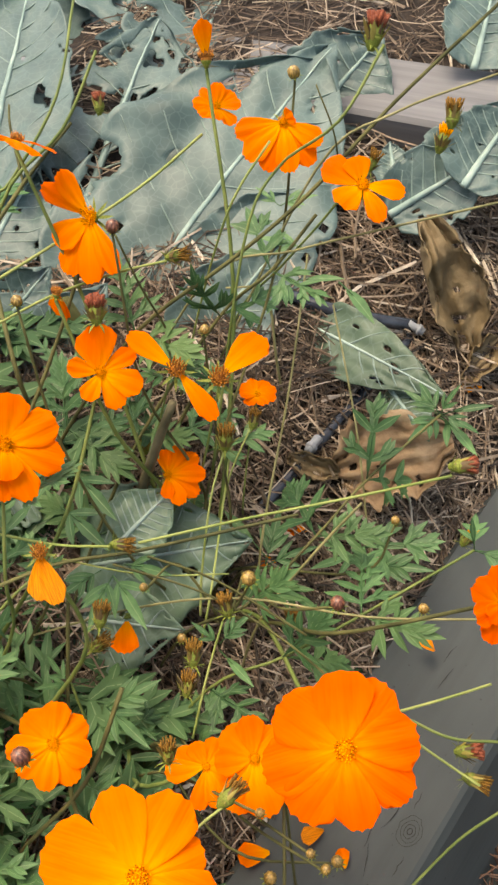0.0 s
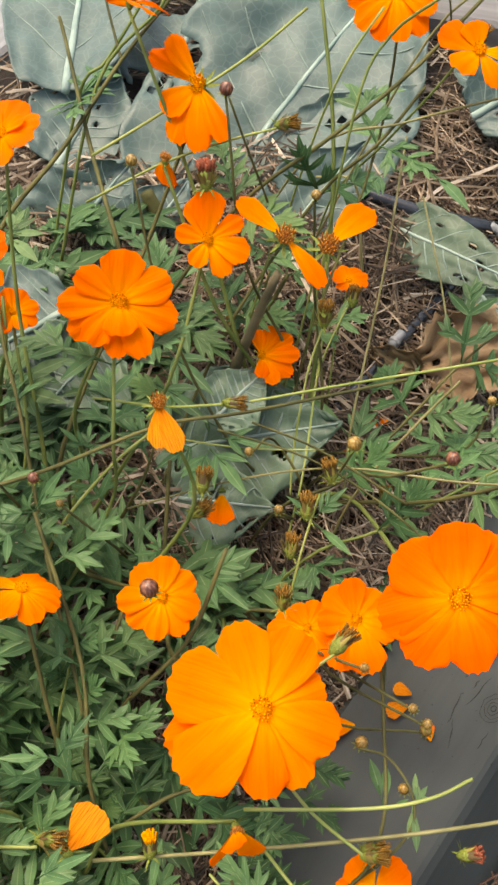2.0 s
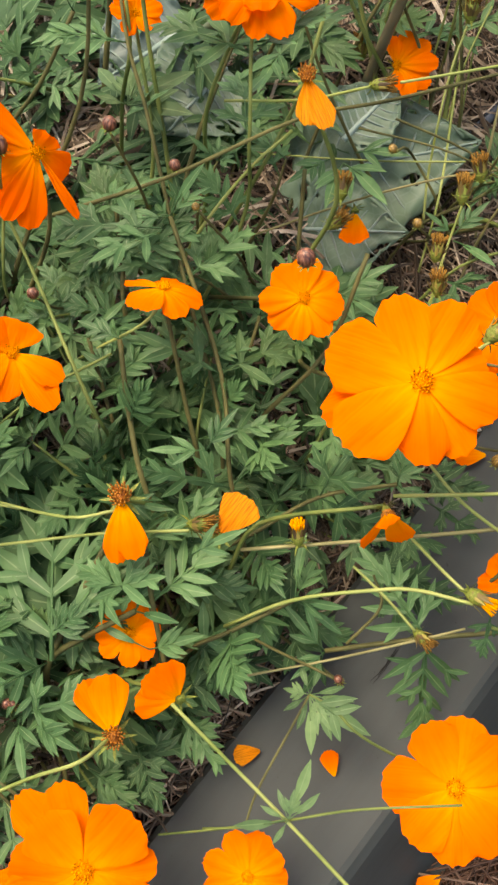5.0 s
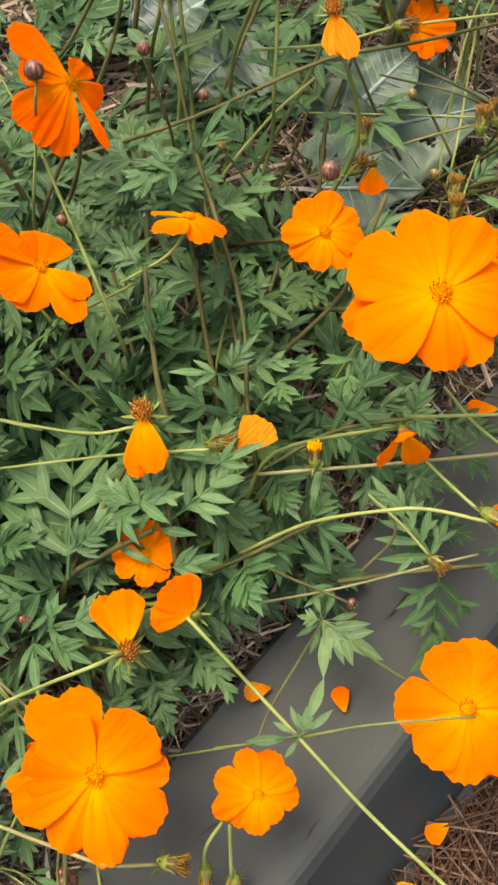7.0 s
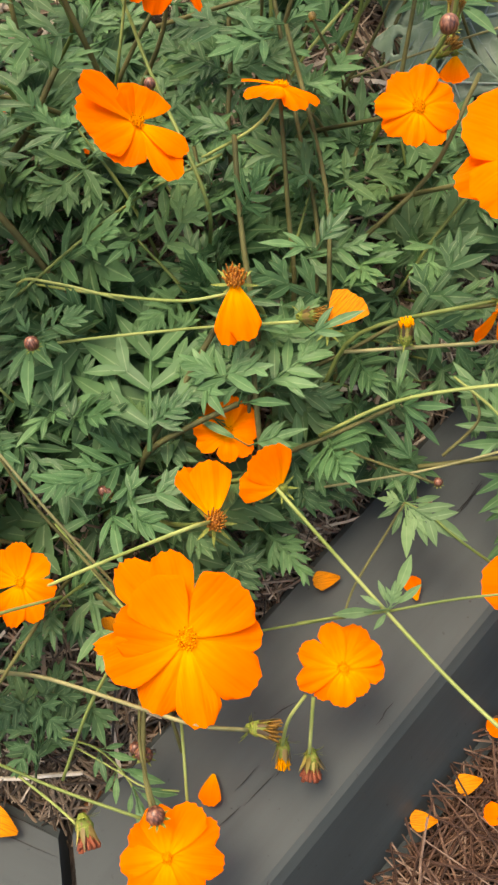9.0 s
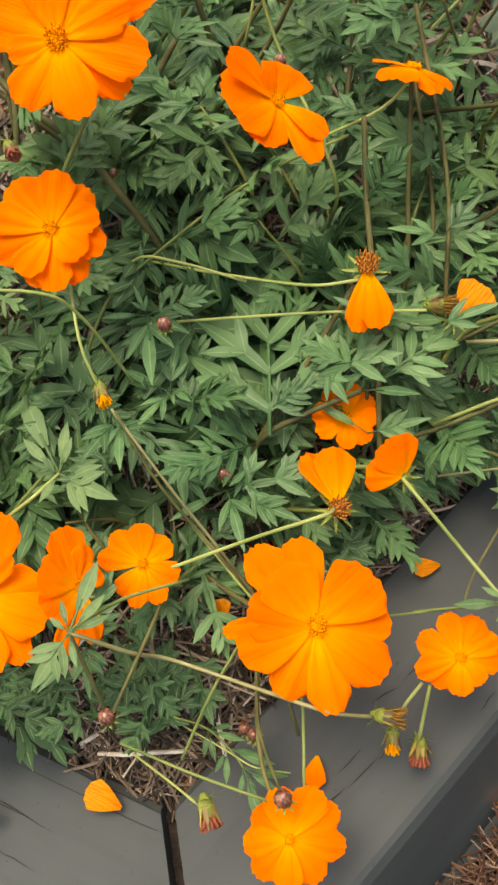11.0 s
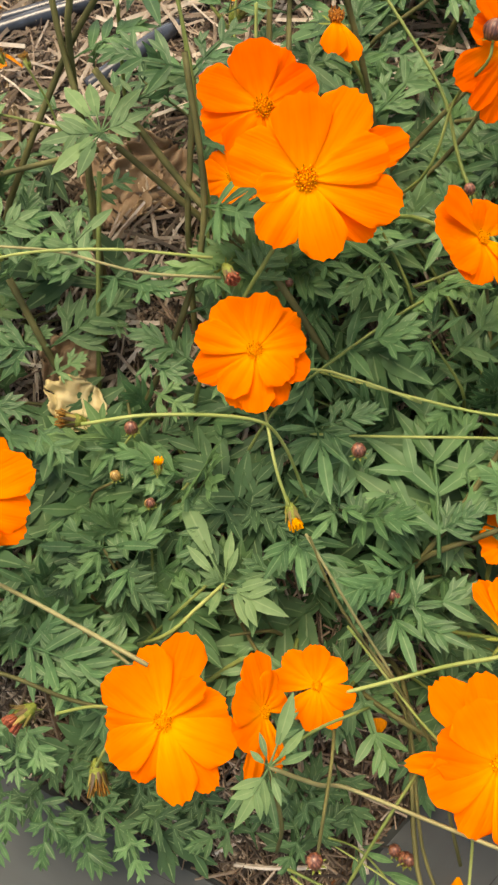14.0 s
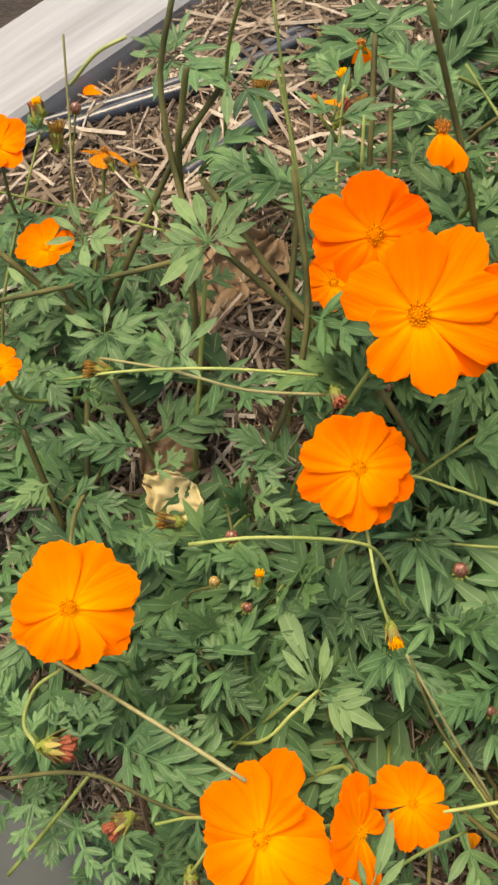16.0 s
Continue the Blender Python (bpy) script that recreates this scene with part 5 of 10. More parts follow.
bloom(plant_f, (-0.088, 0.056, 0.118), (0.741, -0.215, 0.637), 0.0199, (0.01, 0.88, 0.48),
      ((344, 1.35, 0.94, 10, 1), (294, 1.08, 1.02, 8, 1), (243, 1.00, 1.02, 6, 0), (203, 1.52, 0.65, 2, 0), (8, 0.88, 0.58, 20, 0), (60, 0.55, 0.60, 40, 1), (175, 1.28, 0.58, 10, 1)), seed=27)
to_root(plant_f, (-0.0909, 0.0569, 0.1155), STEM, seed=27)
bloom(plant_d, (-0.091, 0.193, 0.186), (0.089, -0.450, 0.889), 0.0252, (0.01, 0.88, 0.48),
      ((10, 0.99, 0.69, 10, 1), (327, 1.02, 0.83, 8, 0), (288, 1.05, 0.63, 12, 1), (251, 1.09, 0.66, 5, 0), (211, 0.94, 0.60, 12, 1), (178, 1.06, 0.65, 4, 0), (135, 0.78, 0.66, 18, 2), (110, 0.98, 0.62, 4, 0), (78, 0.88, 0.56, 10, 1), (46, 0.95, 0.63, 5, 0), (198, 1.02, 0.62, 1, 0), (156, 1.00, 0.62, 1, 0)), seed=28)
to_root(plant_d, (-0.0914, 0.1953, 0.1815), STEM_BROWN, seed=28)
bloom(plant_h, (-0.0675, 0.2235, 0.254), (0.015, -0.584, 0.811), 0.0309, (0.01, 0.88, 0.48),
      ((354, 0.99, 0.75, 14, 1), (32, 1.19, 0.70, 8, 0), (75, 1.03, 0.61, 14, 2), (68, 1.31, 0.51, 0, 0), (109, 1.22, 0.65, 8, 1), (132, 1.06, 0.47, 0, 0), (162, 1.02, 0.62, 12, 1), (212, 0.92, 0.60, 10, 1), (294, 0.97, 0.78, 8, 0), (255, 0.62, 0.41, 10, 0)), seed=29)
to_root(plant_h, (-0.0676, 0.2271, 0.2490), STEM, seed=29)
bloom(plant_h, (-0.085, 0.264, 0.254), (0.133, -0.608, 0.783), 0.0272, (0.01, 0.88, 0.48),
      ((346, 0.92, 0.77, 14, 1), (58, 0.85, 0.66, 8, 1), (20, 0.86, 0.55, 6, 0), (286, 1.01, 0.71, 10, 1), (251, 0.94, 0.71, 6, 0), (216, 0.83, 0.61, 12, 1), (180, 0.80, 0.55, 6, 0), (140, 0.80, 0.55, 10, 1), (100, 0.80, 0.55, 6, 0)), deep=True, seed=30)
to_root(plant_h, (-0.0857, 0.2673, 0.2497), STEM_BROWN, seed=30)
flower(plant_h, (-0.1069, 0.3034, 0.1787), (0.098, -0.296, 0.95), 0.0161, spin=203, double=False, seed=31)
to_root(plant_h, (-0.1072, 0.3043, 0.1757), STEM, seed=31)
bloom(plant_i, (-0.2137, 0.1291, 0.1727), (0.279, -0.306, 0.910), 0.0270, (-0.02, 0.86, 0.5),
      ((349, 1.09, 0.78, 10, 1), (27, 1.15, 0.78, 6, 0), (66, 1.21, 0.79, 10, 1), (104, 1.06, 0.77, 5, 0), (127, 1.12, 0.59, 2, 0), (159, 0.98, 0.72, 12, 1), (182, 0.81, 0.41, 18, 2), (212, 0.89, 0.72, 8, 1), (243, 0.95, 0.59, 4, 0), (274, 0.89, 0.54, 10, 1), (311, 0.89, 0.72, 8, 0)), seed=32)
to_root(plant_i, (-0.2152, 0.1308, 0.1678), STEM_BROWN, seed=32)
bloom(plant_h, (0.0268, 0.3355, 0.2226), (0.52, -0.62, 0.58), 0.026, (0.1, 0.87, 0.48),
      ((303, 1.36, 0.62, 0, 0), (278, 0.95, 0.60, -6, 0), (228, 1.28, 0.78, -8, 0), (205, 1.34, 0.50, -4, 1), (186, 1.36, 0.60, -6, 1), (146, 1.36, 0.22, -4, 0), (118, 0.66, 0.62, -10, 0), (30, 0.42, 0.55, 42, 1)), deep=True, seed=33)
to_root(plant_h, (0.0242, 0.3386, 0.2197), STEM_BROWN, seed=33)
flower(plant_b, (0.0281, 0.1452, 0.0889), (0.169, -0.248, 0.954), 0.0171, spin=2, double=False, seed=34)
to_root(plant_b, (0.0275, 0.1461, 0.0857), STEM_BROWN, seed=34)
flower(plant_i, (-0.2612, 0.3238, 0.1865), (0.135, -0.054, 0.989), 0.0164, spin=55, double=False, seed=35)
to_root(plant_i, (-0.2617, 0.324, 0.1832), STEM, seed=35)
flower(plant_i, (-0.2791, 0.3534, 0.2302), (0.147, -0.224, 0.963), 0.0179, spin=108, double=False, seed=36)
to_root(plant_i, (-0.2796, 0.3542, 0.2268), STEM_BROWN, seed=36)
flower(plant_i, (-0.2629, 0.2394, 0.1965), (0.147, -0.224, 0.963), 0.0112, spin=161, double=False, seed=37)
to_root(plant_i, (-0.2632, 0.2399, 0.1944), STEM, seed=37)
few_petals(plant_a, (0.1545, 0.3407, 0.2264), (0.24, -0.256, 0.937), 0.0231, [182, 200], droop=8, dry=True, wide=0.6, top=(0.163, 0.809, 0.564), seed=38)
to_root(plant_a, (0.1534, 0.3419, 0.222), STEM, seed=38)
few_petals(plant_b, (0.0422, 0.1923, 0.1438), (0.174, -0.17, 0.97), 0.0319, [174, 192], droop=6, wide=0.52, top=(0.116, 0.856, 0.503), seed=39)
to_root(plant_b, (0.0411, 0.1934, 0.1376), STEM, seed=39)
few_petals(plant_b, (0.0817, 0.1764, 0.1198), (0.162, -0.328, 0.931), 0.0213, [-38], droop=4, dry=True, florets=False, wide=1.1, top=(0.116, 0.856, 0.503), seed=40)
few_petals(plant_e, (0.1647, 0.365, 0.109), (-0.084, -0.945, -0.315), 0.0193, [0], droop=-75, florets=False, seed=41)
few_petals(plant_e, (0.2254, 0.4388, 0.2273), (0.194, -0.464, 0.864), 0.0309, [54, -143], droop=6, wide=0.46, top=(0.19, 0.763, 0.617), seed=43)
few_petals(plant_e, (0.2467, 0.4327, 0.221), (0.194, -0.464, 0.864), 0.0332, [-42], droop=5, wide=0.72, top=(0.19, 0.763, 0.617), seed=44)
few_petals(plant_c, (0.0227, 0.095, 0.0947), (0.322, -0.22, 0.921), 0.0304, [24, 2], droop=2, wide=0.72, top=(0.116, 0.856, 0.503), seed=45)
to_root(plant_c, (0.0208, 0.0964, 0.0891), STEM, seed=45)
few_petals(plant_b, (0.0539, 0.1097, 0.0932), (0.13, -0.45, 0.88), 0.0225, [14, 50, 84], droop=-22, florets=False, wide=0.85, top=(0.1, 0.87, 0.48), seed=46)
to_root(plant_b, (0.0414, 0.1168, 0.0904), STEM, seed=46)
few_petals(plant_h, (-0.0549, 0.3616, 0.2224), (0.194, -0.122, 0.973), 0.0229, [172, 200], droop=8, wide=0.6, top=(-0.001, 0.877, 0.481), seed=47)
to_root(plant_h, (-0.0558, 0.3621, 0.2179), STEM, seed=47)
few_petals(plant_e, (0.2714, 0.6005, 0.3058), (0.196, 0.523, 0.829), 0.0258, [20], droop=-60, wide=0.5, seed=48)
to_root(plant_e, (0.2704, 0.5978, 0.3015), STEM, seed=48)
few_petals(plant_e, (0.1663, 0.5402, 0.3147), (0.394, 0.488, 0.779), 0.0208, [60, 110, -70, -110], droop=10, seed=49)
to_root(plant_e, (0.1646, 0.5382, 0.3115), STEM, seed=49)
few_petals(plant_b, (0.1603, 0.1767, 0.1215), (0.175, -0.978, -0.11), 0.0185, [10, 110, 200], droop=-34, wide=0.8, seed=50)
to_root(plant_b, (0.1597, 0.1797, 0.1218), STEM, seed=50)
few_petals(plant_j, (-0.0976, 0.4785, 0.187), (0.032, 0.687, 0.726), 0.0168, [180, 90], droop=50, seed=51)
to_root(plant_j, (-0.0977, 0.4762, 0.1846), STEM, seed=51)
few_petals(plant_h, (-0.1192, 0.4052, 0.2072), (0.247, 0.597, 0.764), 0.0182, [100], droop=0, dry=True, seed=52)
to_root(plant_h, (-0.1201, 0.403, 0.2044), STEM, seed=52)
few_petals(plant_e, (0.1691, 0.4846, 0.2557), (0.385, 0.408, 0.828), 0.0182, [150, 190], droop=60, seed=53)
to_root(plant_e, (0.1677, 0.4831, 0.2527), STEM, seed=53)
few_petals(plant_i, (-0.2409, 0.3942, 0.1882), (0.247, 0.597, 0.764), 0.0145, [30, 150, 260], droop=20, dry=True, seed=54)
to_root(plant_i, (-0.2416, 0.3925, 0.186), STEM, seed=54)
bud(plant_e, (0.2084, 0.4919, 0.285), (0.332, 0.145, 0.932), 0.0035)
to_root(plant_e, (0.2074, 0.4914, 0.2821), STEM_BROWN, 0.0007, seed=55)
bud(plant_e, (0.2843, 0.3052, 0.1943), (0.017, 0.183, 0.983), 0.0033)
to_root(plant_e, (0.2843, 0.3046, 0.1914), STEM_BROWN, 0.0007, seed=56)
bud(plant_e, (0.243, 0.3428, 0.167), (-0.136, 0.194, 0.972), 0.0037, True)
to_root(plant_e, (0.2435, 0.3422, 0.1638), STEM_BROWN, 0.0007, seed=57)
bud(plant_a, (0.1448, 0.2529, 0.2125), (-0.129, 0.338, 0.932), 0.0039)
bud(plant_g, (0.0692, 0.3227, 0.2396), (0.479, 0.288, 0.829), 0.0031)
to_root(plant_g, (0.0679, 0.3219, 0.2373), STEM_BROWN, 0.0007, seed=59)
bud(plant_a, (0.0893, 0.3223, 0.2099), (0.024, 0.338, 0.941), 0.0026)
bud(plant_c, (-0.0304, 0.1146, 0.0977), (-0.133, 0.307, 0.942), 0.0025)
bud(plant_b, (0.1255, 0.1166, 0.0703), (-0.133, 0.307, 0.942), 0.0021)
to_root(plant_b, (0.1258, 0.116, 0.0685), STEM_BROWN, 0.0007, seed=62)
bud(plant_c, (-0.0466, 0.1599, 0.1571), (-0.091, 0.344, 0.934), 0.0032)
bud(plant_c, (-0.0288, 0.1145, 0.0958), (0.374, 0.351, 0.858), 0.0025)
bud(plant_c, (-0.0659, -0.0017, 0.1345), (-0.242, 0.325, 0.914), 0.0031)
to_root(plant_c, (-0.0653, -0.0026, 0.132), STEM_BROWN, 0.0007, seed=65)
bud(plant_c, (-0.0235, 0.0058, 0.0406), (0.07, 0.356, 0.932), 0.0029)
bud(plant_d, (-0.1487, 0.1722, 0.1574), (-0.097, 0.342, 0.935), 0.0028)
bud(plant_f, (-0.144, 0.1503, 0.1236), (-0.097, 0.342, 0.935), 0.0023)
bud(plant_d, (-0.0787, 0.2578, 0.1521), (-0.247, 0.322, 0.914), 0.0021)
to_root(plant_d, (-0.0783, 0.2572, 0.1504), STEM_BROWN, 0.0007, seed=69)
bud(plant_c, (-0.0063, -0.0251, 0.0737), (-0.144, 0.329, 0.933), 0.0039)
to_root(plant_c, (-0.0058, -0.0263, 0.0704), STEM_BROWN, 0.0007, seed=70)
bud(plant_c, (-0.0293, 0.0104, 0.03), (-0.144, 0.329, 0.933), 0.0030)
bud(plant_e, (0.1556, 0.4604, 0.2755), (0.332, 0.145, 0.932), 0.0029, True)
to_root(plant_e, (0.1547, 0.46, 0.2731), STEM_BROWN, 0.0007, seed=72)
bud(plant_e, (0.3174, 0.57, 0.3037), (-0.136, 0.194, 0.972), 0.0034, True)
to_root(plant_e, (0.3178, 0.5694, 0.3007), STEM_BROWN, 0.0007, seed=73)
bud(plant_e, (0.2448, 0.4459, 0.2449), (0.471, 0.122, 0.874), 0.0025, True)
to_root(plant_e, (0.2437, 0.4457, 0.243), STEM_BROWN, 0.0007, seed=74)
bud(plant_e, (0.3245, 0.3091, 0.166), (-0.136, 0.194, 0.972), 0.0025, True)
bud(plant_e, (0.3271, 0.3868, 0.1261), (-0.136, 0.194, 0.972), 0.0025, True)
to_root(plant_e, (0.3274, 0.3863, 0.1239), STEM_BROWN, 0.0007, seed=76)
bud(plant_a, (0.249, 0.2256, 0.102), (-0.136, 0.194, 0.972), 0.0023, True)
to_root(plant_a, (0.2493, 0.2252, 0.1), STEM_BROWN, 0.0007, seed=77)
bud(plant_a, (0.2547, 0.219, 0.0962), (0.471, 0.122, 0.874), 0.0025, True)
to_root(plant_a, (0.2537, 0.2187, 0.0942), STEM_BROWN, 0.0007, seed=78)
bud(plant_a, (0.2379, 0.1943, 0.0817), (-0.129, 0.338, 0.932), 0.0026, True)
bud(plant_e, (0.1969, 0.3437, 0.1154), (0.024, 0.338, 0.941), 0.0026, True)
to_root(plant_e, (0.1968, 0.3429, 0.1132), STEM_BROWN, 0.0007, seed=80)
bud(plant_e, (0.1884, 0.3494, 0.1663), (-0.129, 0.338, 0.932), 0.0022, True)
to_root(plant_e, (0.1886, 0.3487, 0.1645), STEM_BROWN, 0.0007, seed=81)
bud(plant_b, (0.1221, 0.1248, 0.03), (0.024, 0.338, 0.941), 0.0020)
to_root(plant_b, (0.1221, 0.1242, 0.0283), STEM_BROWN, 0.0007, seed=82)
bud(plant_g, (0.0084, 0.2893, 0.1801), (-0.133, 0.307, 0.942), 0.0028)
to_root(plant_g, (0.0088, 0.2885, 0.1777), STEM_BROWN, 0.0007, seed=83)
bud(plant_a, (0.0882, 0.3336, 0.1702), (-0.133, 0.307, 0.942), 0.0020, True)
to_root(plant_a, (0.0884, 0.3331, 0.1685), STEM_BROWN, 0.0007, seed=84)
bud(plant_d, (-0.149, 0.1723, 0.1565), (-0.22, 0.335, 0.916), 0.0031)
to_root(plant_d, (-0.1484, 0.1714, 0.154), STEM_BROWN, 0.0007, seed=85)
bud(plant_f, (-0.1817, 0.1215, 0.1), (-0.247, 0.322, 0.914), 0.0025)
to_root(plant_f, (-0.1812, 0.1207, 0.0979), STEM_BROWN, 0.0007, seed=86)
bud(plant_i, (-0.2039, 0.2641, 0.12), (-0.247, 0.322, 0.914), 0.0023)
to_root(plant_i, (-0.2034, 0.2634, 0.1181), STEM_BROWN, 0.0007, seed=87)
bud(plant_f, (-0.1581, 0.1565, 0.14), (-0.218, 0.291, 0.931), 0.0025, True)
to_root(plant_f, (-0.1576, 0.1558, 0.1379), STEM_BROWN, 0.0007, seed=88)
bud(plant_i, (-0.2575, 0.4145, 0.203), (0.25, 0.346, 0.904), 0.0033)
to_root(plant_i, (-0.2582, 0.4134, 0.2003), STEM_BROWN, 0.0007, seed=89)
bud(plant_a, (0.2581, 0.2374, 0.03), (-0.134, 0.25, 0.959), 0.0033, True)
to_root(plant_a, (0.2584, 0.2367, 0.0272), STEM_BROWN, 0.0007, seed=90)
bud(plant_a, (0.2213, 0.2325, 0.04), (0.475, 0.199, 0.857), 0.0035, True)
bud(plant_a, (0.2288, 0.2434, 0.1179), (-0.136, 0.194, 0.972), 0.0023, True)
to_root(plant_a, (0.2291, 0.243, 0.1159), STEM_BROWN, 0.0007, seed=92)
bud(plant_f, (-0.1454, 0.1516, 0.12), (-0.242, 0.325, 0.914), 0.0023, True)
bud(plant_c, (-0.0294, 0.1144, 0.0958), (-0.22, 0.335, 0.916), 0.0025)
to_root(plant_c, (-0.0289, 0.1136, 0.0938), STEM_BROWN, 0.0007, seed=94)
seed_head(plant_e, (0.2328, 0.4928, 0.2577), (0.955, -0.247, 0.163), 0.0107, "brown", 95)
seed_head(plant_e, (0.1839, 0.3539, 0.2025), (0.942, -0.32, 0.105), 0.0097, "brown", 96)
seed_head(plant_a, (0.1967, 0.2577, 0.1684), (0.183, 0.544, 0.819), 0.0097, "brown", 97)
seed_head(plant_a, (0.2137, 0.2956, 0.1819), (0.273, 0.562, 0.781), 0.0105, "brown", 98)
seed_head(plant_b, (0.1656, 0.1331, 0.0731), (0.642, -0.765, -0.048), 0.0094, "brown", 99)
seed_head(plant_c, (0.0351, 0.0081, 0.0722), (0.975, -0.195, 0.108), 0.0116, "brown", 100)
seed_head(plant_c, (0.0534, 0.0047, 0.0189), (-0.062, -0.979, -0.196), 0.0128, "red", 101)
seed_head(plant_c, (0.041, 0.0096, 0.0242), (-0.062, -0.979, -0.196), 0.0111, "gold", 102)
seed_head(plant_f, (-0.1874, 0.053, 0.124), (-0.718, -0.691, 0.081), 0.0120, "red", 103)
seed_head(plant_f, (-0.1634, 0.0358, 0.0912), (0.127, -0.977, -0.173), 0.0121, "brown", 104)
seed_head(plant_i, (-0.2045, 0.2293, 0.2085), (-0.907, -0.203, 0.37), 0.0103, "brown", 105)
seed_head(plant_c, (-0.0764, 0.136, 0.1484), (0.296, -0.937, -0.182), 0.0098, "gold", 106)
seed_head(plant_e, (0.2398, 0.4317, 0.1665), (0.287, 0.498, 0.819), 0.0128, "brown", 107)
seed_head(plant_e, (0.2576, 0.4386, 0.1715), (0.374, 0.48, 0.793), 0.0099, "brown", 108)
seed_head(plant_e, (0.3616, 0.5702, 0.3112), (0.374, 0.48, 0.793), 0.0167, "red", 109)
seed_head(plant_e, (0.4026, 0.5581, 0.2603), (0.287, 0.498, 0.819), 0.0128, "brown", 110)
seed_head(plant_e, (0.3979, 0.5653, 0.2406), (0.456, 0.46, 0.762), 0.0133, "gold", 111)
seed_head(plant_e, (0.2285, 0.334, 0.1519), (0.011, 0.524, 0.852), 0.0109, "brown", 112)
seed_head(plant_a, (0.1527, 0.3378, 0.1334), (0.819, 0.105, 0.565), 0.0113, "brown", 113)
seed_head(plant_c, (-0.0418, -0.025, 0.0607), (0.276, -0.946, -0.173), 0.0129, "red", 114)
seed_head(plant_b, (0.071, 0.1825, 0.1234), (0.975, -0.195, 0.108), 0.0117, "brown", 115)
seed_head(plant_b, (0.1169, 0.1748, 0.1058), (0.156, 0.638, 0.754), 0.0107, "gold", 116)
seed_head(plant_b, (0.1558, -0.0102, 0.0299), (0.924, -0.381, 0.033), 0.0108, "gold", 117)
seed_head(plant_b, (0.192, 0.1409, 0.1001), (0.755, -0.656, -0.01), 0.0122, "gold", 118)
seed_head(plant_b, (0.2154, 0.1627, 0.0993), (0.972, -0.159, 0.171), 0.0102, "brown", 119)
seed_head(plant_d, (-0.1795, 0.1872, 0.1381), (-0.903, -0.12, 0.413), 0.0113, "brown", 120)
seed_head(plant_f, (-0.1347, 0.1502, 0.1563), (0.152, 0.613, 0.775), 0.0065, "gold", 122)
seed_head(plant_i, (-0.2645, 0.389, 0.1993), (0.039, 0.654, 0.756), 0.0125, "brown", 123)
seed_head(plant_i, (-0.2796, 0.407, 0.2009), (0.039, 0.654, 0.756), 0.0121, "red", 124)
seed_head(plant_h, (-0.1069, 0.3906, 0.2057), (0.632, 0.458, 0.625), 0.0131, "red", 125)
seed_head(plant_h, (-0.1559, 0.4296, 0.1904), (0.369, 0.592, 0.716), 0.0142, "brown", 126)
seed_head(plant_e, (0.1892, 0.4656, 0.2493), (0.196, 0.511, 0.837), 0.0144, "red", 127)
seed_head(plant_e, (0.3648, 0.3995, 0.1491), (0.955, -0.247, 0.163), 0.0138, "red", 128)
seed_head(plant_e, (0.3343, 0.2684, 0.0789), (0.961, -0.173, 0.218), 0.0130, "red", 129)
seed_head(plant_e, (0.3351, 0.257, 0.0703), (0.854, -0.516, -0.067), 0.0117, "brown", 130)
seed_head(plant_a, (0.2158, 0.1679, 0.089), (0.947, -0.215, 0.237), 0.0105, "brown", 131)
seed_head(plant_a, (0.2168, 0.2411, 0.1500), (0.8005, 0.5704, 0.1840), 0.0125, "brown", 142)
seed_head(plant_a, (0.2588, 0.1602, 0.0888), (0.948, -0.121, 0.296), 0.0103, "red", 132)
seed_head(plant_e, (0.3664, 0.3818, 0.097), (0.656, 0.328, 0.68), 0.0110, "gold", 133)
seed_head(plant_e, (0.2573, 0.3484, 0.0971), (0.179, 0.649, 0.74), 0.0097, "brown", 134)
seed_head(plant_e, (0.1821, 0.4834, 0.1163), (0.179, 0.649, 0.74), 0.0125, "brown", 135)
seed_head(plant_a, (0.1593, 0.3446, 0.1466), (0.336, 0.622, 0.708), 0.0118, "brown", 136)
seed_head(plant_a, (0.2014, 0.3021, 0.137), (0.336, 0.622, 0.708), 0.0107, "brown", 137)
seed_head(plant_j, (0.1972, 0.6439, 0.2664), (0.196, 0.511, 0.837), 0.0119, "red", 138)
seed_head(plant_e, (0.3512, 0.544, 0.2516), (0.562, 0.265, 0.783), 0.0106, "brown", 139)
stem(plant_g, ((0.150, 0.4535, 0.05), (0.1745, 0.447, 0.11), (0.1988, 0.4409, 0.1645), (0.2185, 0.4358, 0.206)), 0.0040, 0.0024, STEM_WOODY, "main_stem")
broad_leaf(cabbage, (0.1641, 0.4133, 0.118), (0.2013, 0.4382, 0.128), (0.0, -0.5, 0.86), 0.040, CABBAGE_GREEN, holes=0.0, cup=0.15, seed=47)
stem(plant_g, ((0.2604, 0.5842, 0.27), (0.2208, 0.5523, 0.265), (0.1678, 0.53, 0.255), (0.1246, 0.5176, 0.245)), 0.00088, 0.00096, STEM_PALE)
stem(plant_g, ((0.2305, 0.4904, 0.2577), (0.1989, 0.4986, 0.25), (0.16, 0.5028, 0.24), (0.1169, 0.4963, 0.23)), 0.00072, 0.00080, STEM_PALE)
stem(plant_g, ((0.2088, 0.4887, 0.2823), (0.2142, 0.482, 0.25), (0.2196, 0.4867, 0.21), (0.2172, 0.4694, 0.2)), 0.00064, 0.00072, STEM_BROWN)
node_leaves(plant_g, (0.2008, 0.4921, 0.21), (0.124, 0.013, 0.095), 0.055, 6.2, 144)
node_leaves(plant_g, (0.1407, 0.4834, 0.15), (0.089, -0.004, 0.11), 0.055, 1.4, 145)
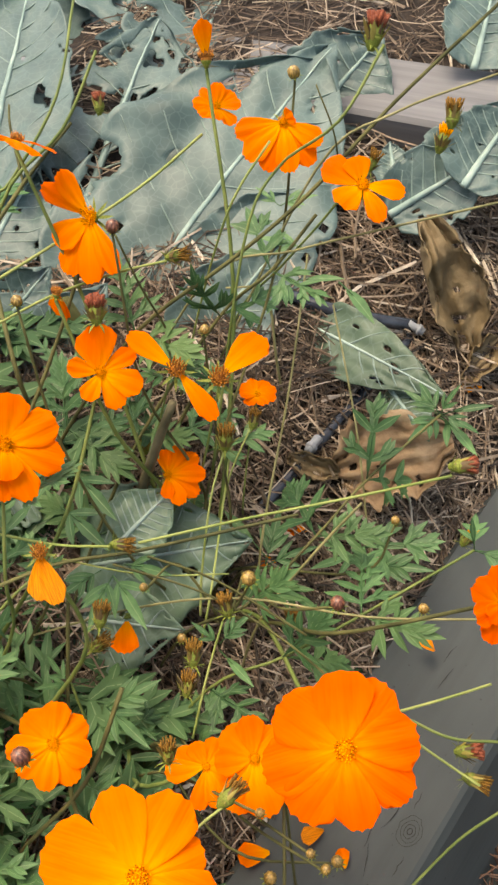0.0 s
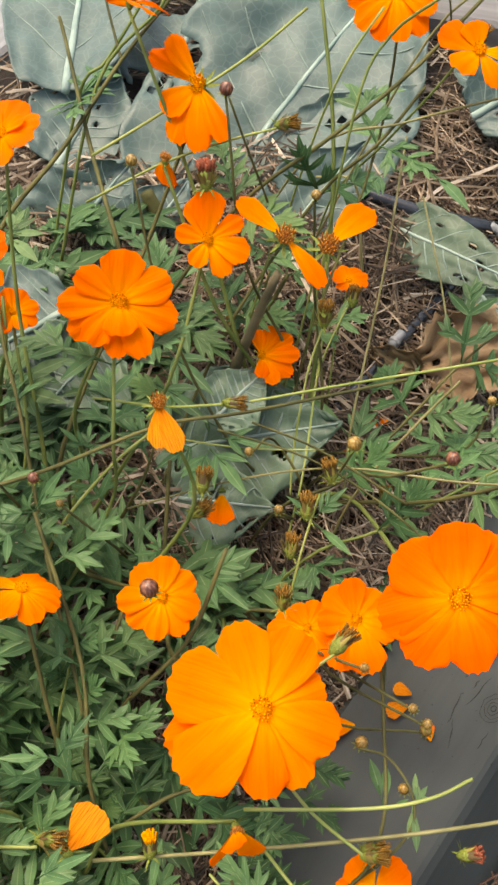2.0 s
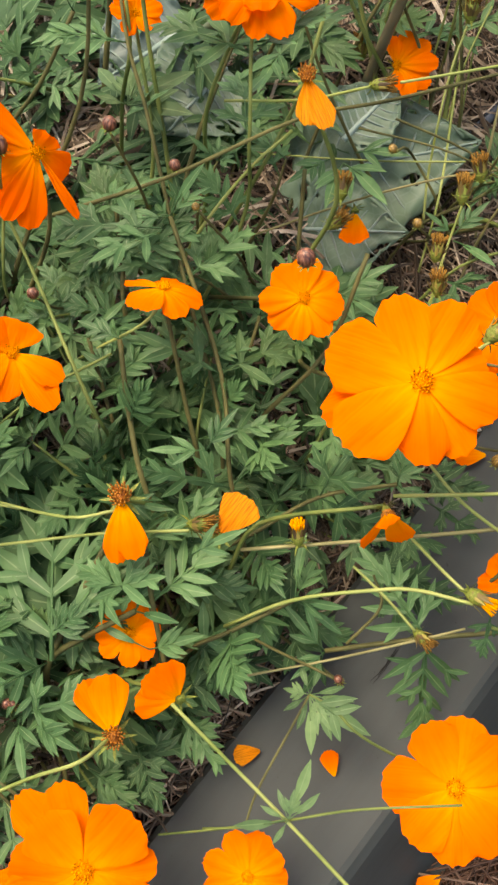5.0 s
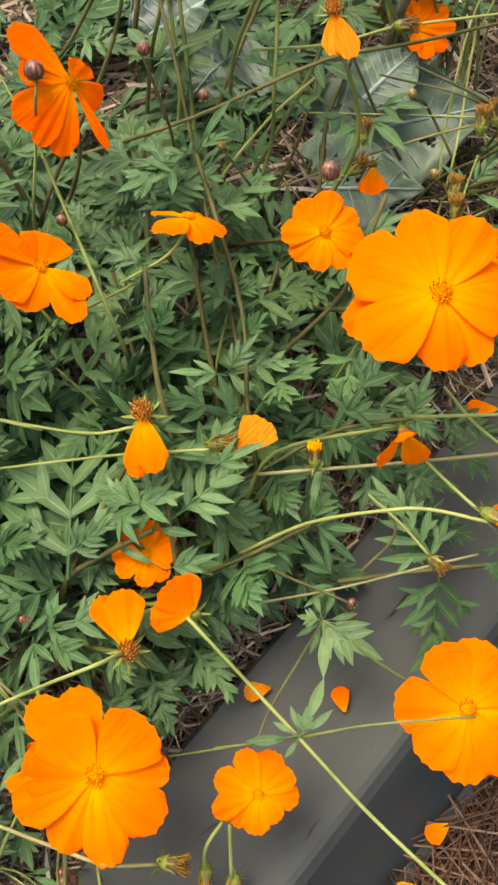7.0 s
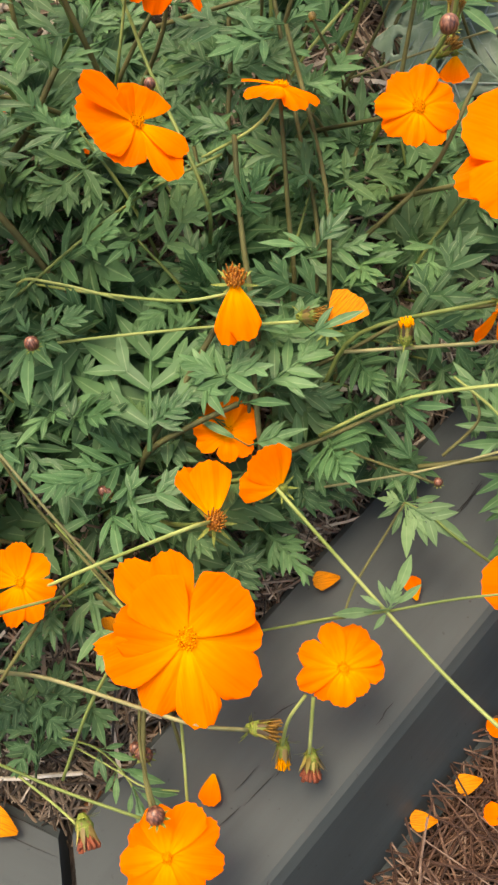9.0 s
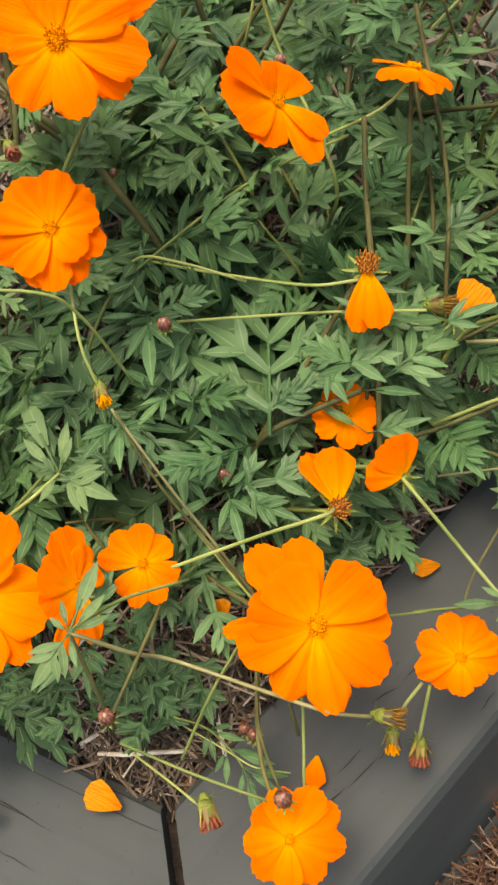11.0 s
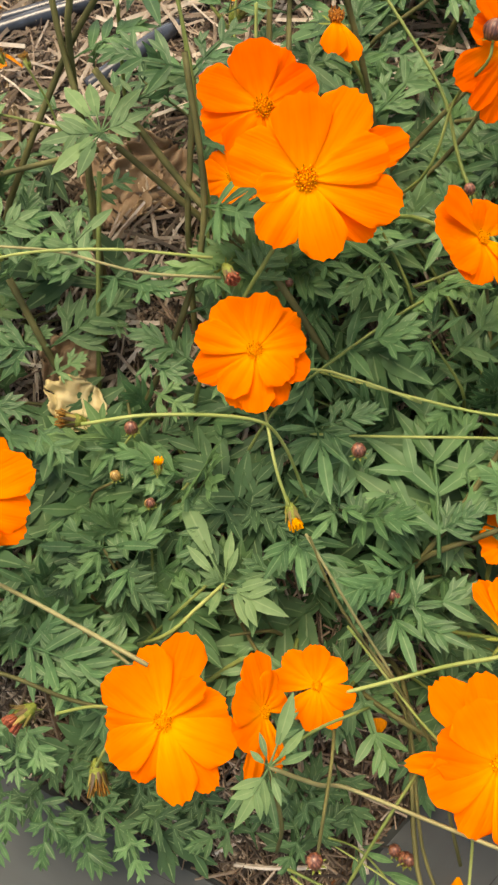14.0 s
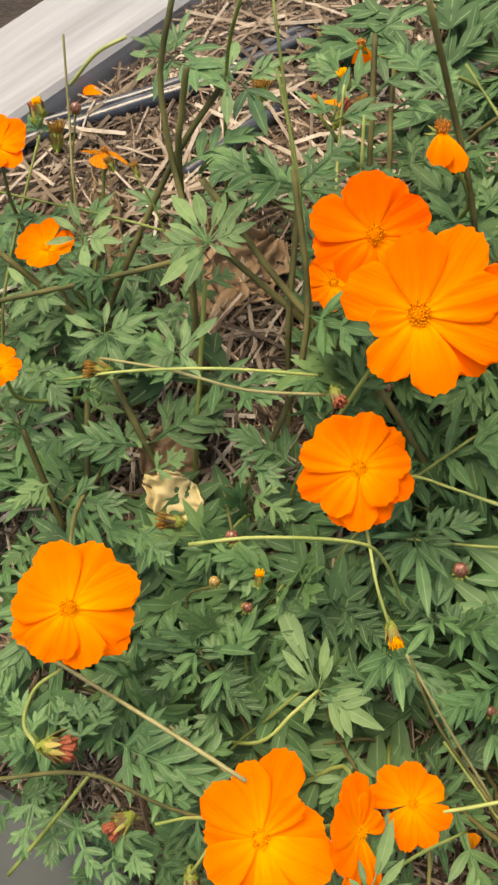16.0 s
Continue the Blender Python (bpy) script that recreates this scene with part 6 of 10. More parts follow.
stem(plant_g, ((0.4414, 0.6039, 0.3), (0.3689, 0.551, 0.285), (0.3117, 0.5122, 0.265), (0.2644, 0.4962, 0.245), (0.2008, 0.4921, 0.21), (0.1407, 0.4834, 0.15), (0.1121, 0.4964, 0.1)), 0.00104, 0.00127, STEM_BROWN)
stem(plant_g, ((0.3596, 0.5287, 0.33), (0.3307, 0.5032, 0.31), (0.2976, 0.5189, 0.28), (0.2718, 0.4912, 0.255), (0.2266, 0.4426, 0.1317)), 0.00080, 0.00080, STEM)
node_leaves(plant_a, (0.2846, 0.4982, 0.23), (0.065, 0.011, 0.05), 0.045, 2.7, 142)
node_leaves(plant_a, (0.2502, 0.503, 0.2), (0.097, 0.031, 0.08), 0.045, 4.3, 143)
node_leaves(plant_a, (0.1876, 0.4669, 0.15), (0.107, 0.069, 0.1), 0.045, 5.9, 144)
node_leaves(plant_a, (0.1437, 0.4335, 0.1), (0.068, 0.079, 0.07), 0.045, 1.2, 145)
stem(plant_a, ((0.3151, 0.5137, 0.25), (0.2846, 0.4982, 0.23), (0.2502, 0.503, 0.2), (0.1876, 0.4669, 0.15), (0.1437, 0.4335, 0.1), (0.1192, 0.3882, 0.08)), 0.00096, 0.00127, STEM_BROWN)
stem(plant_e, ((0.411, 0.4796, 0.26), (0.3355, 0.489, 0.25), (0.2989, 0.4989, 0.24), (0.2485, 0.5164, 0.22), (0.1732, 0.5425, 0.1049)), 0.00072, 0.00080, STEM_DRY)
stem(plant_e, ((0.4198, 0.532, 0.3), (0.3648, 0.5322, 0.29), (0.3192, 0.5262, 0.27), (0.2431, 0.5161, 0.1529)), 0.00072, 0.00080, STEM_DRY)
stem(plant_a, ((0.3568, 0.3792, 0.17), (0.3075, 0.3707, 0.18), (0.2463, 0.3631, 0.19), (0.1952, 0.3524, 0.2022)), 0.00080, 0.00072, STEM_PALE)
node_leaves(plant_a, (0.3725, 0.4614, 0.12), (0.055, 0.039, 0), 0.030, 2.5, 142, tip=True)
node_leaves(plant_a, (0.3178, 0.4228, 0.12), (0.091, 0.071, 0), 0.050, 4.0, 143)
node_leaves(plant_a, (0.2812, 0.39, 0.12), (0.082, 0.063, 0.01), 0.050, 5.6, 144)
node_leaves(plant_a, (0.2358, 0.36, 0.11), (0.086, 0.03, 0.03), 0.050, 0.9, 145)
node_leaves(plant_a, (0.1952, 0.3603, 0.09), (0.081, -0, 0.084), 0.050, 2.5, 146)
stem(plant_a, ((0.3725, 0.4614, 0.12), (0.3178, 0.4228, 0.12), (0.2812, 0.39, 0.12), (0.2358, 0.36, 0.11), (0.1952, 0.3603, 0.09), (0.155, 0.3605, 0.0255)), 0.00080, 0.00104, STEM_BROWN)
stem(plant_a, ((0.1814, 0.3527, 0.2033), (0.1496, 0.3691, 0.19), (0.1079, 0.3926, 0.18)), 0.00072, 0.00080, STEM_PALE)
stem(plant_a, ((0.3621, 0.3037, 0.15), (0.2981, 0.3182, 0.15), (0.2361, 0.3472, 0.14), (0.1758, 0.3652, 0.12), (0.1053, 0.3713, 0.1)), 0.00064, 0.00072, STEM_DRY)
node_leaves(plant_a, (0.3658, 0.3618, 0.12), (0.069, 0.021, 0.01), 0.030, 3.8, 143, tip=True)
node_leaves(plant_a, (0.2972, 0.3403, 0.11), (0.116, 0.033, 0.02), 0.055, 5.3, 144)
node_leaves(plant_a, (0.2497, 0.3287, 0.1), (0.092, 0.017, 0.02), 0.055, 0.6, 145)
node_leaves(plant_a, (0.2055, 0.3229, 0.09), (0.111, 0.015, 0.094), 0.055, 2.2, 146)
stem(plant_a, ((0.3658, 0.3618, 0.12), (0.2972, 0.3403, 0.11), (0.2497, 0.3287, 0.1), (0.2055, 0.3229, 0.09), (0.1388, 0.3142, 0.006)), 0.00080, 0.00096, STEM)
stem(plant_a, ((0.2382, 0.433, 0.16), (0.2252, 0.4176, 0.14), (0.2096, 0.3941, 0.1), (0.2029, 0.3752, 0.08)), 0.00064, 0.00080, STEM_PALE)
stem(plant_a, ((0.2555, 0.4566, 0.15), (0.2357, 0.435, 0.13), (0.2195, 0.4188, 0.09)), 0.00056, 0.00064, STEM_PALE)
stem(plant_a, ((0.1735, 0.3641, 0.17), (0.2182, 0.3433, 0.16), (0.2511, 0.3225, 0.14), (0.2776, 0.2982, 0.12)), 0.00064, 0.00064, STEM_BROWN)
stem(plant_a, ((0.3096, 0.5429, 0.2), (0.2823, 0.48, 0.15), (0.2462, 0.4087, 0.09), (0.2314, 0.3792, 0.024)), 0.00072, 0.00096, STEM_DRY)
stem(plant_e, ((0.3232, 0.5581, 0.14), (0.3207, 0.476, 0.11), (0.316, 0.4299, 0.06), (0.3137, 0.4077, 0.0031)), 0.00064, 0.00080, STEM_DRY)
stem(plant_e, ((0.3101, 0.2819, 0.1), (0.3288, 0.2687, 0.1), (0.3529, 0.2624, 0.1)), 0.00080, 0.00080, STEM)
stem(plant_e, ((0.3062, 0.2788, 0.09), (0.3225, 0.2659, 0.08), (0.3386, 0.2492, 0.08)), 0.00072, 0.00072, STEM_PALE)
stem(plant_e, ((0.3008, 0.2867, 0.1), (0.3283, 0.2893, 0.1), (0.3561, 0.2929, 0.1)), 0.00072, 0.00072, STEM_PALE)
stem(plant_e, ((0.2913, 0.2109, 0.06), (0.3214, 0.2278, 0.07), (0.3462, 0.2361, 0.08)), 0.00080, 0.00080, STEM)
stem(plant_a, ((0.2406, 0.2548, 0.1), (0.2356, 0.2437, 0.05), (0.2327, 0.2279, 0.02)), 0.00072, 0.00080, STEM_BROWN)
stem(plant_e, ((0.3257, 0.5412, 0.31), (0.3307, 0.5287, 0.29), (0.3319, 0.527, 0.27)), 0.00048, 0.00056, STEM_BROWN)
node_leaves(plant_g, (0.1083, 0.6052, 0.23), (0.088, 0.02, 0.145), 0.045, 3.5, 147)
stem(plant_g, ((0.19, 0.7299, 0.3), (0.1734, 0.6462, 0.28), (0.1345, 0.6111, 0.25), (0.1083, 0.6052, 0.23), (0.0469, 0.5915, 0.1049)), 0.00096, 0.00112, STEM)
stem(plant_g, ((0.2052, 0.6516, 0.3), (0.1742, 0.6226, 0.27), (0.124, 0.5983, 0.24), (0.0594, 0.567, 0.1198)), 0.00096, 0.00122, STEM)
stem(plant_e, ((0.2536, 0.5741, 0.16), (0.2793, 0.5718, 0.15), (0.278, 0.555, 0.1), (0.2775, 0.5482, 0.0586)), 0.00080, 0.00112, STEM_DRY)
stem(plant_a, ((0.1641, 0.1846, 0.12), (0.22, 0.1778, 0.12), (0.248, 0.1786, 0.12), (0.2674, 0.1844, 0.12)), 0.00088, 0.00080, STEM_PALE)
stem(plant_a, ((0.0877, 0.1762, 0.1), (0.161, 0.172, 0.1), (0.2388, 0.1693, 0.1), (0.31, 0.172, 0.095), (0.38, 0.18, 0.085)), 0.00096, 0.00096, STEM_DRY)
node_leaves(plant_a, (0.1179, 0.1361, 0.05), (-0.051, -0.001, 0), 0.030, 1.4, 146, tip=True)
node_leaves(plant_a, (0.1693, 0.1369, 0.05), (-0.118, 0, 0), 0.055, 3.0, 147)
stem(plant_a, ((0.1179, 0.1361, 0.05), (0.1693, 0.1369, 0.05), (0.2356, 0.1358, 0.05), (0.31, 0.142, 0.05), (0.37, 0.15, 0.045)), 0.00125, 0.00112, STEM_BROWN)
stem(plant_a, ((0.0708, 0.1485, 0.07), (0.1089, 0.1512, 0.09), (0.1474, 0.1482, 0.1), (0.1678, 0.1459, 0.1), (0.1917, 0.1365, 0.1)), 0.00096, 0.00088, STEM_PALE)
stem(plant_a, ((0.1667, 0.1748, 0.1), (0.1817, 0.1525, 0.1), (0.1931, 0.1373, 0.1)), 0.00080, 0.00080, STEM_PALE)
stem(plant_a, ((0.1394, 0.168, 0.08), (0.1537, 0.1495, 0.08), (0.1646, 0.1338, 0.0754)), 0.00072, 0.00072, STEM_PALE)
stem(plant_a, ((0.1819, 0.1987, 0.12), (0.1944, 0.1811, 0.11), (0.2144, 0.1627, 0.1)), 0.00080, 0.00080, STEM_PALE)
stem(plant_a, ((0.1952, 0.2292, 0.14), (0.2064, 0.2335, 0.15), (0.219, 0.2402, 0.15)), 0.00072, 0.00072, STEM_PALE)
stem(plant_b, ((0.0068, 0.347, 0.17), (0.0766, 0.347, 0.18), (0.1455, 0.3568, 0.19), (0.1926, 0.3562, 0.19), (0.274, 0.3596, 0.19)), 0.00125, 0.00088, STEM_BROWN)
node_leaves(plant_b, (0.0615, 0.4667, 0.22), (0, 0.038, 0.02), 0.030, 2.7, 147, tip=True)
node_leaves(plant_b, (0.0614, 0.4282, 0.2), (-0.004, 0.073, 0.04), 0.045, 4.3, 148)
node_leaves(plant_b, (0.066, 0.3932, 0.18), (-0.012, 0.115, 0.06), 0.045, 5.8, 149)
node_leaves(plant_b, (0.0732, 0.3131, 0.14), (-0.013, 0.138, 0.08), 0.045, 1.1, 150)
node_leaves(plant_b, (0.0792, 0.2557, 0.1), (0.002, 0.089, 0.08), 0.045, 2.7, 151)
node_leaves(plant_b, (0.071, 0.2245, 0.06), (0.012, 0.044, 0.078), 0.045, 4.3, 152)
stem(plant_b, ((0.0615, 0.4667, 0.22), (0.0614, 0.4282, 0.2), (0.066, 0.3932, 0.18), (0.0732, 0.3131, 0.14), (0.0792, 0.2557, 0.1), (0.071, 0.2245, 0.06), (0.0677, 0.2117, 0.0224)), 0.00104, 0.00127, STEM_BROWN)
node_leaves(plant_b, (0.1367, 0.3951, 0.2358), (0.008, 0.01, 0.026), 0.030, 4.0, 148, tip=True)
node_leaves(plant_b, (0.1282, 0.3849, 0.21), (0.017, 0.035, 0.056), 0.050, 5.6, 149)
node_leaves(plant_b, (0.1193, 0.3597, 0.18), (0.025, 0.032, 0.08), 0.050, 0.9, 150)
node_leaves(plant_b, (0.1029, 0.3526, 0.13), (0.074, 0.055, 0.1), 0.050, 2.4, 151)
stem(plant_b, ((0.1367, 0.3951, 0.2358), (0.1282, 0.3849, 0.21), (0.1193, 0.3597, 0.18), (0.1029, 0.3526, 0.13), (0.0454, 0.3048, 0.08), (0.0354, 0.2965, 0.0557)), 0.00096, 0.00120, STEM)
node_leaves(plant_b, (-0.0134, 0.3178, 0.12), (-0.025, 0.056, 0.01), 0.030, 5.3, 149, tip=True)
node_leaves(plant_b, (0.0113, 0.262, 0.11), (-0.038, 0.105, 0.02), 0.055, 0.6, 150)
node_leaves(plant_b, (0.0245, 0.2128, 0.1), (-0.027, 0.101, 0.075), 0.055, 2.2, 151)
stem(plant_b, ((-0.0134, 0.3178, 0.12), (0.0113, 0.262, 0.11), (0.0245, 0.2128, 0.1), (0.0384, 0.1613, 0.0352)), 0.00096, 0.00112, STEM)
stem(plant_a, ((0.2429, 0.463, 0.14), (0.2298, 0.4267, 0.12), (0.2125, 0.3738, 0.1), (0.1953, 0.3463, 0.07)), 0.00072, 0.00080, STEM_PALE)
stem(plant_a, ((0.2212, 0.3465, 0.12), (0.2066, 0.326, 0.1), (0.1923, 0.3003, 0.08)), 0.00072, 0.00080, STEM_PALE)
stem(plant_b, ((0.1402, 0.3722, 0.17), (0.1133, 0.3603, 0.16), (0.0799, 0.3418, 0.14), (0.0517, 0.3378, 0.1)), 0.00088, 0.00096, STEM_PALE)
stem(plant_a, ((0.1137, 0.4144, 0.12), (0.1784, 0.3805, 0.13), (0.2278, 0.3759, 0.12)), 0.00056, 0.00056, STEM_PALE)
stem(plant_a, ((0.1922, 0.3651, 0.17), (0.2245, 0.3548, 0.15), (0.2661, 0.3242, 0.13)), 0.00072, 0.00072, STEM_BROWN)
stem(plant_b, ((0.0384, 0.1868, 0.1411), (0.014, 0.1875, 0.14), (-0.0313, 0.2075, 0.13), (-0.0687, 0.2272, 0.12)), 0.00080, 0.00072, STEM_PALE)
stem(plant_b, ((0.0687, 0.1795, 0.1238), (0.0219, 0.1858, 0.12), (-0.0332, 0.1873, 0.12), (-0.0688, 0.1947, 0.11)), 0.00080, 0.00072, STEM_PALE)
stem(plant_b, ((0.0707, 0.2848, 0.1669), (0.0538, 0.2826, 0.15), (0.0118, 0.2829, 0.13), (-0.0605, 0.2715, 0.1)), 0.00088, 0.00088, STEM_PALE)
stem(plant_b, ((0.0522, 0.1064, 0.1), (0.0952, 0.0572, 0.0656), (0.1237, 0.0242, 0.05), (0.158, -0.0101, 0.035)), 0.00088, 0.00096, STEM_PALE)
stem(plant_b, ((0.0972, 0.0572, 0.0653), (0.1284, 0.0589, 0.07), (0.1738, 0.0567, 0.08)), 0.00064, 0.00056, STEM)
stem(plant_b, ((0.0972, 0.0572, 0.0653), (0.0578, 0.056, 0.06), (0.0299, 0.0564, 0.05)), 0.00056, 0.00056, STEM)
stem(plant_c, ((-0.0837, 0.0310, 0.1350), (-0.0648, 0.0280, 0.1125), (-0.0522, 0.0299, 0.09), (-0.0124, 0.0159, 0.09), (0.0151, 0.0066, 0.09), (0.0329, 0.007, 0.0737)), 0.00096, 0.00088, STEM_DRY)
stem(plant_b, ((0.0709, 0.1246, 0.06), (0.1192, 0.1285, 0.06), (0.1634, 0.1309, 0.07), (0.1877, 0.1341, 0.07)), 0.00064, 0.00064, STEM_DRY)
stem(plant_c, ((0.0212, 0.0951, 0.095), (0.0172, 0.0815, 0.12), (-0.0102, 0.078, 0.11), (-0.0503, 0.0692, 0.1), (-0.1123, 0.0613, 0.07)), 0.00096, 0.00088, STEM_PALE)
stem(plant_c, ((-0.0515, 0.0988, 0.1), (-0.0245, 0.0649, 0.09), (0.0007, 0.0309, 0.08), (-0.0001, -0.0238, 0.04)), 0.00064, 0.00072, STEM_PALE)
stem(plant_b, ((0.059, 0.0246, 0.05), (0.0526, 0.0038, 0.0205)), 0.00088, 0.00088, STEM_PALE)
stem(plant_b, ((0.0557, 0.026, 0.05), (0.0467, 0.0164, 0.045), (0.0406, 0.0086, 0.0254)), 0.00088, 0.00088, STEM_PALE)
node_leaves(plant_b, (0.047, 0.1719, 0.14), (0.006, 0.006, 0.04), 0.030, 0.3, 150, tip=True)
node_leaves(plant_b, (0.0412, 0.1661, 0.1), (0.011, 0.037, 0.07), 0.045, 1.9, 151)
node_leaves(plant_b, (0.0355, 0.1348, 0.07), (0.011, 0.061, 0.1), 0.045, 3.5, 152)
stem(plant_b, ((0.047, 0.1719, 0.122), (0.0412, 0.1661, 0.1), (0.0355, 0.1348, 0.07), (0.0302, 0.1049, -0.0003)), 0.00096, 0.00104, STEM_BROWN)
node_leaves(plant_g, (0.1283, 0.3366, 0.1), (-0.004, 0.021, 0.03), 0.030, 1.6, 151, tip=True)
node_leaves(plant_g, (0.1322, 0.3157, 0.07), (-0.006, 0.033, 0.067), 0.050, 3.2, 152)
stem(plant_g, ((0.1283, 0.3366, 0.1), (0.1322, 0.3157, 0.07), (0.1344, 0.304, 0.0327)), 0.00080, 0.00096, STEM)
node_leaves(plant_b, (0.0748, 0.3307, 0.17), (-0.011, 0.065, 0.05), 0.030, 2.9, 152, tip=True)
node_leaves(plant_b, (0.0861, 0.2653, 0.12), (-0.007, 0.116, 0.08), 0.055, 4.5, 153)
node_leaves(plant_b, (0.0822, 0.2145, 0.09), (0.007, 0.094, 0.106), 0.055, 6.1, 154)
stem(plant_b, ((0.0748, 0.3307, 0.17), (0.0861, 0.2653, 0.12), (0.0822, 0.2145, 0.09), (0.0789, 0.1711, 0.0138)), 0.00120, 0.00127, STEM_BROWN)
node_leaves(plant_b, (0.0208, 0.2877, 0.14), (-0.006, 0.053, 0.04), 0.030, 4.2, 153, tip=True)
node_leaves(plant_b, (0.0266, 0.2347, 0.1), (-0.004, 0.072, 0.06), 0.045, 5.8, 154)
node_leaves(plant_b, (0.0248, 0.2156, 0.08), (0.003, 0.037, 0.064), 0.045, 1.1, 155)
stem(plant_b, ((0.0208, 0.2877, 0.14), (0.0266, 0.2347, 0.1), (0.0248, 0.2156, 0.08), (0.0231, 0.198, 0.036)), 0.00104, 0.00120, STEM_BROWN)
stem(plant_c, ((-0.053, -0.0074, 0.06), (-0.0368, 0.0167, 0.08), (-0.0219, 0.0374, 0.09)), 0.00080, 0.00080, STEM)
stem(plant_c, ((-0.0787, -0.0014, 0.07), (-0.0463, -0.0143, 0.07), (-0.0133, -0.0255, 0.07)), 0.00072, 0.00072, STEM)
stem(plant_c, ((-0.0928, 0.1999, 0.16), (-0.087, 0.1724, 0.165), (-0.0823, 0.1496, 0.16), (-0.0767, 0.1355, 0.1496)), 0.00072, 0.00072, STEM_PALE)
stem(plant_c, ((-0.0679, 0.122, 0.15), (-0.0541, 0.0996, 0.12), (-0.0163, 0.0548, 0.08), (-0.0013, 0.0036, 0.05)), 0.00060, 0.00090, STEM_BROWN)
stem(plant_d, ((-0.1092, 0.229, 0.205), (-0.1498, 0.2221, 0.22), (-0.1914, 0.2206, 0.22), (-0.2327, 0.2364, 0.19)), 0.00072, 0.00064, STEM_PALE)
stem(plant_d, ((-0.1057, 0.2221, 0.2), (-0.1394, 0.2179, 0.21), (-0.1718, 0.2214, 0.22), (-0.2082, 0.2349, 0.21)), 0.00072, 0.00064, STEM_DRY)
stem(plant_d, ((-0.158, 0.1491, 0.2), (-0.1295, 0.1532, 0.2), (-0.092, 0.1569, 0.19), (-0.0798, 0.158, 0.17), (-0.0704, 0.1553, 0.12)), 0.00080, 0.00072, STEM_PALE)
stem(plant_d, ((-0.0148, 0.2002, 0.13), (-0.046, 0.2075, 0.14), (-0.0714, 0.2196, 0.13), (-0.0998, 0.231, 0.08)), 0.00072, 0.00072, STEM_PALE)
stem(plant_d, ((0.0379, 0.2679, 0.15), (-0.0089, 0.2561, 0.14), (-0.0601, 0.2228, 0.13), (-0.0885, 0.1994, 0.12), (-0.1219, 0.172, 0.0634)), 0.00080, 0.00088, STEM)
stem(plant_f, ((-0.1353, 0.0698, 0.1363), (-0.1644, 0.0841, 0.14), (-0.1976, 0.1003, 0.14), (-0.2489, 0.1256, 0.12), (-0.3129, 0.1571, 0.0196)), 0.00104, 0.00088, STEM_DRY)
stem(plant_f, ((-0.1738, 0.051, 0.128), (-0.1601, 0.0555, 0.122), (-0.1448, 0.0565, 0.112)), 0.00072, 0.00072, STEM_PALE)
stem(plant_f, ((-0.1471, 0.0558, 0.110), (-0.156, 0.0414, 0.108), (-0.1635, 0.0352, 0.0927)), 0.00072, 0.00072, STEM_PALE)
node_leaves(plant_i, (-0.1926, 0.3546, 0.21), (0.081, 0.063, 0.11), 0.050, 0.8, 155)
node_leaves(plant_i, (-0.2391, 0.3082, 0.14), (0.063, 0.063, 0.128), 0.050, 2.4, 156)
stem(plant_i, ((-0.1583, 0.3711, 0.25), (-0.1926, 0.3546, 0.21), (-0.2391, 0.3082, 0.14), (-0.2553, 0.292, 0.0818)), 0.00171, 0.00195, STEM_BROWN)
node_leaves(plant_i, (-0.2888, 0.3213, 0.19), (-0.043, 0.021, 0.04), 0.030, 0.5, 155, tip=True)
node_leaves(plant_i, (-0.2463, 0.3006, 0.15), (-0.072, 0.035, 0.11), 0.055, 2.1, 156)
stem(plant_i, ((-0.2888, 0.3213, 0.19), (-0.2463, 0.3006, 0.15), (-0.2169, 0.2862, 0.0796)), 0.00174, 0.00187, STEM_BROWN)
node_leaves(plant_d, (-0.1676, 0.3271, 0.18), (-0.044, 0.026, 0.03), 0.030, 1.8, 156, tip=True)
node_leaves(plant_d, (-0.1234, 0.3013, 0.15), (-0.074, 0.038, 0.06), 0.045, 3.4, 157)
node_leaves(plant_d, (-0.0937, 0.2891, 0.12), (-0.045, 0.019, 0.069), 0.045, 5.0, 158)
stem(plant_d, ((-0.1676, 0.3271, 0.18), (-0.1234, 0.3013, 0.15), (-0.0937, 0.2891, 0.12), (-0.0781, 0.2827, 0.0811)), 0.00183, 0.00204, STEM_BROWN)
node_leaves(plant_d, (-0.1849, 0.3316, 0.18), (-0.002, 0.041, 0.04), 0.030, 3.1, 157, tip=True)
node_leaves(plant_d, (-0.1826, 0.2902, 0.14), (0.002, 0.093, 0.11), 0.050, 4.7, 158)
stem(plant_d, ((-0.1849, 0.3316, 0.18), (-0.1826, 0.2902, 0.14), (-0.1868, 0.2389, 0.07)), 0.00174, 0.00212, STEM_BROWN)
node_leaves(plant_d, (-0.2198, 0.2578, 0.16), (-0.015, 0.023, 0.03), 0.030, 4.4, 158, tip=True)
node_leaves(plant_d, (-0.2053, 0.2348, 0.13), (-0.026, 0.037, 0.09), 0.055, 6.0, 159)
stem(plant_d, ((-0.2198, 0.2578, 0.16), (-0.2053, 0.2348, 0.13), (-0.1936, 0.2203, 0.07)), 0.00183, 0.00204, STEM_BROWN)
node_leaves(plant_d, (-0.1174, 0.2736, 0.19), (0.008, 0.078, 0.09), 0.045, 1.0, 160)
node_leaves(plant_d, (-0.1312, 0.2409, 0.15), (0.051, 0.061, 0.11), 0.045, 2.6, 161)
stem(plant_d, ((-0.1229, 0.3188, 0.24), (-0.1174, 0.2736, 0.19), (-0.1312, 0.2409, 0.15), (-0.1679, 0.2129, 0.08)), 0.00151, 0.00170, STEM_BROWN)
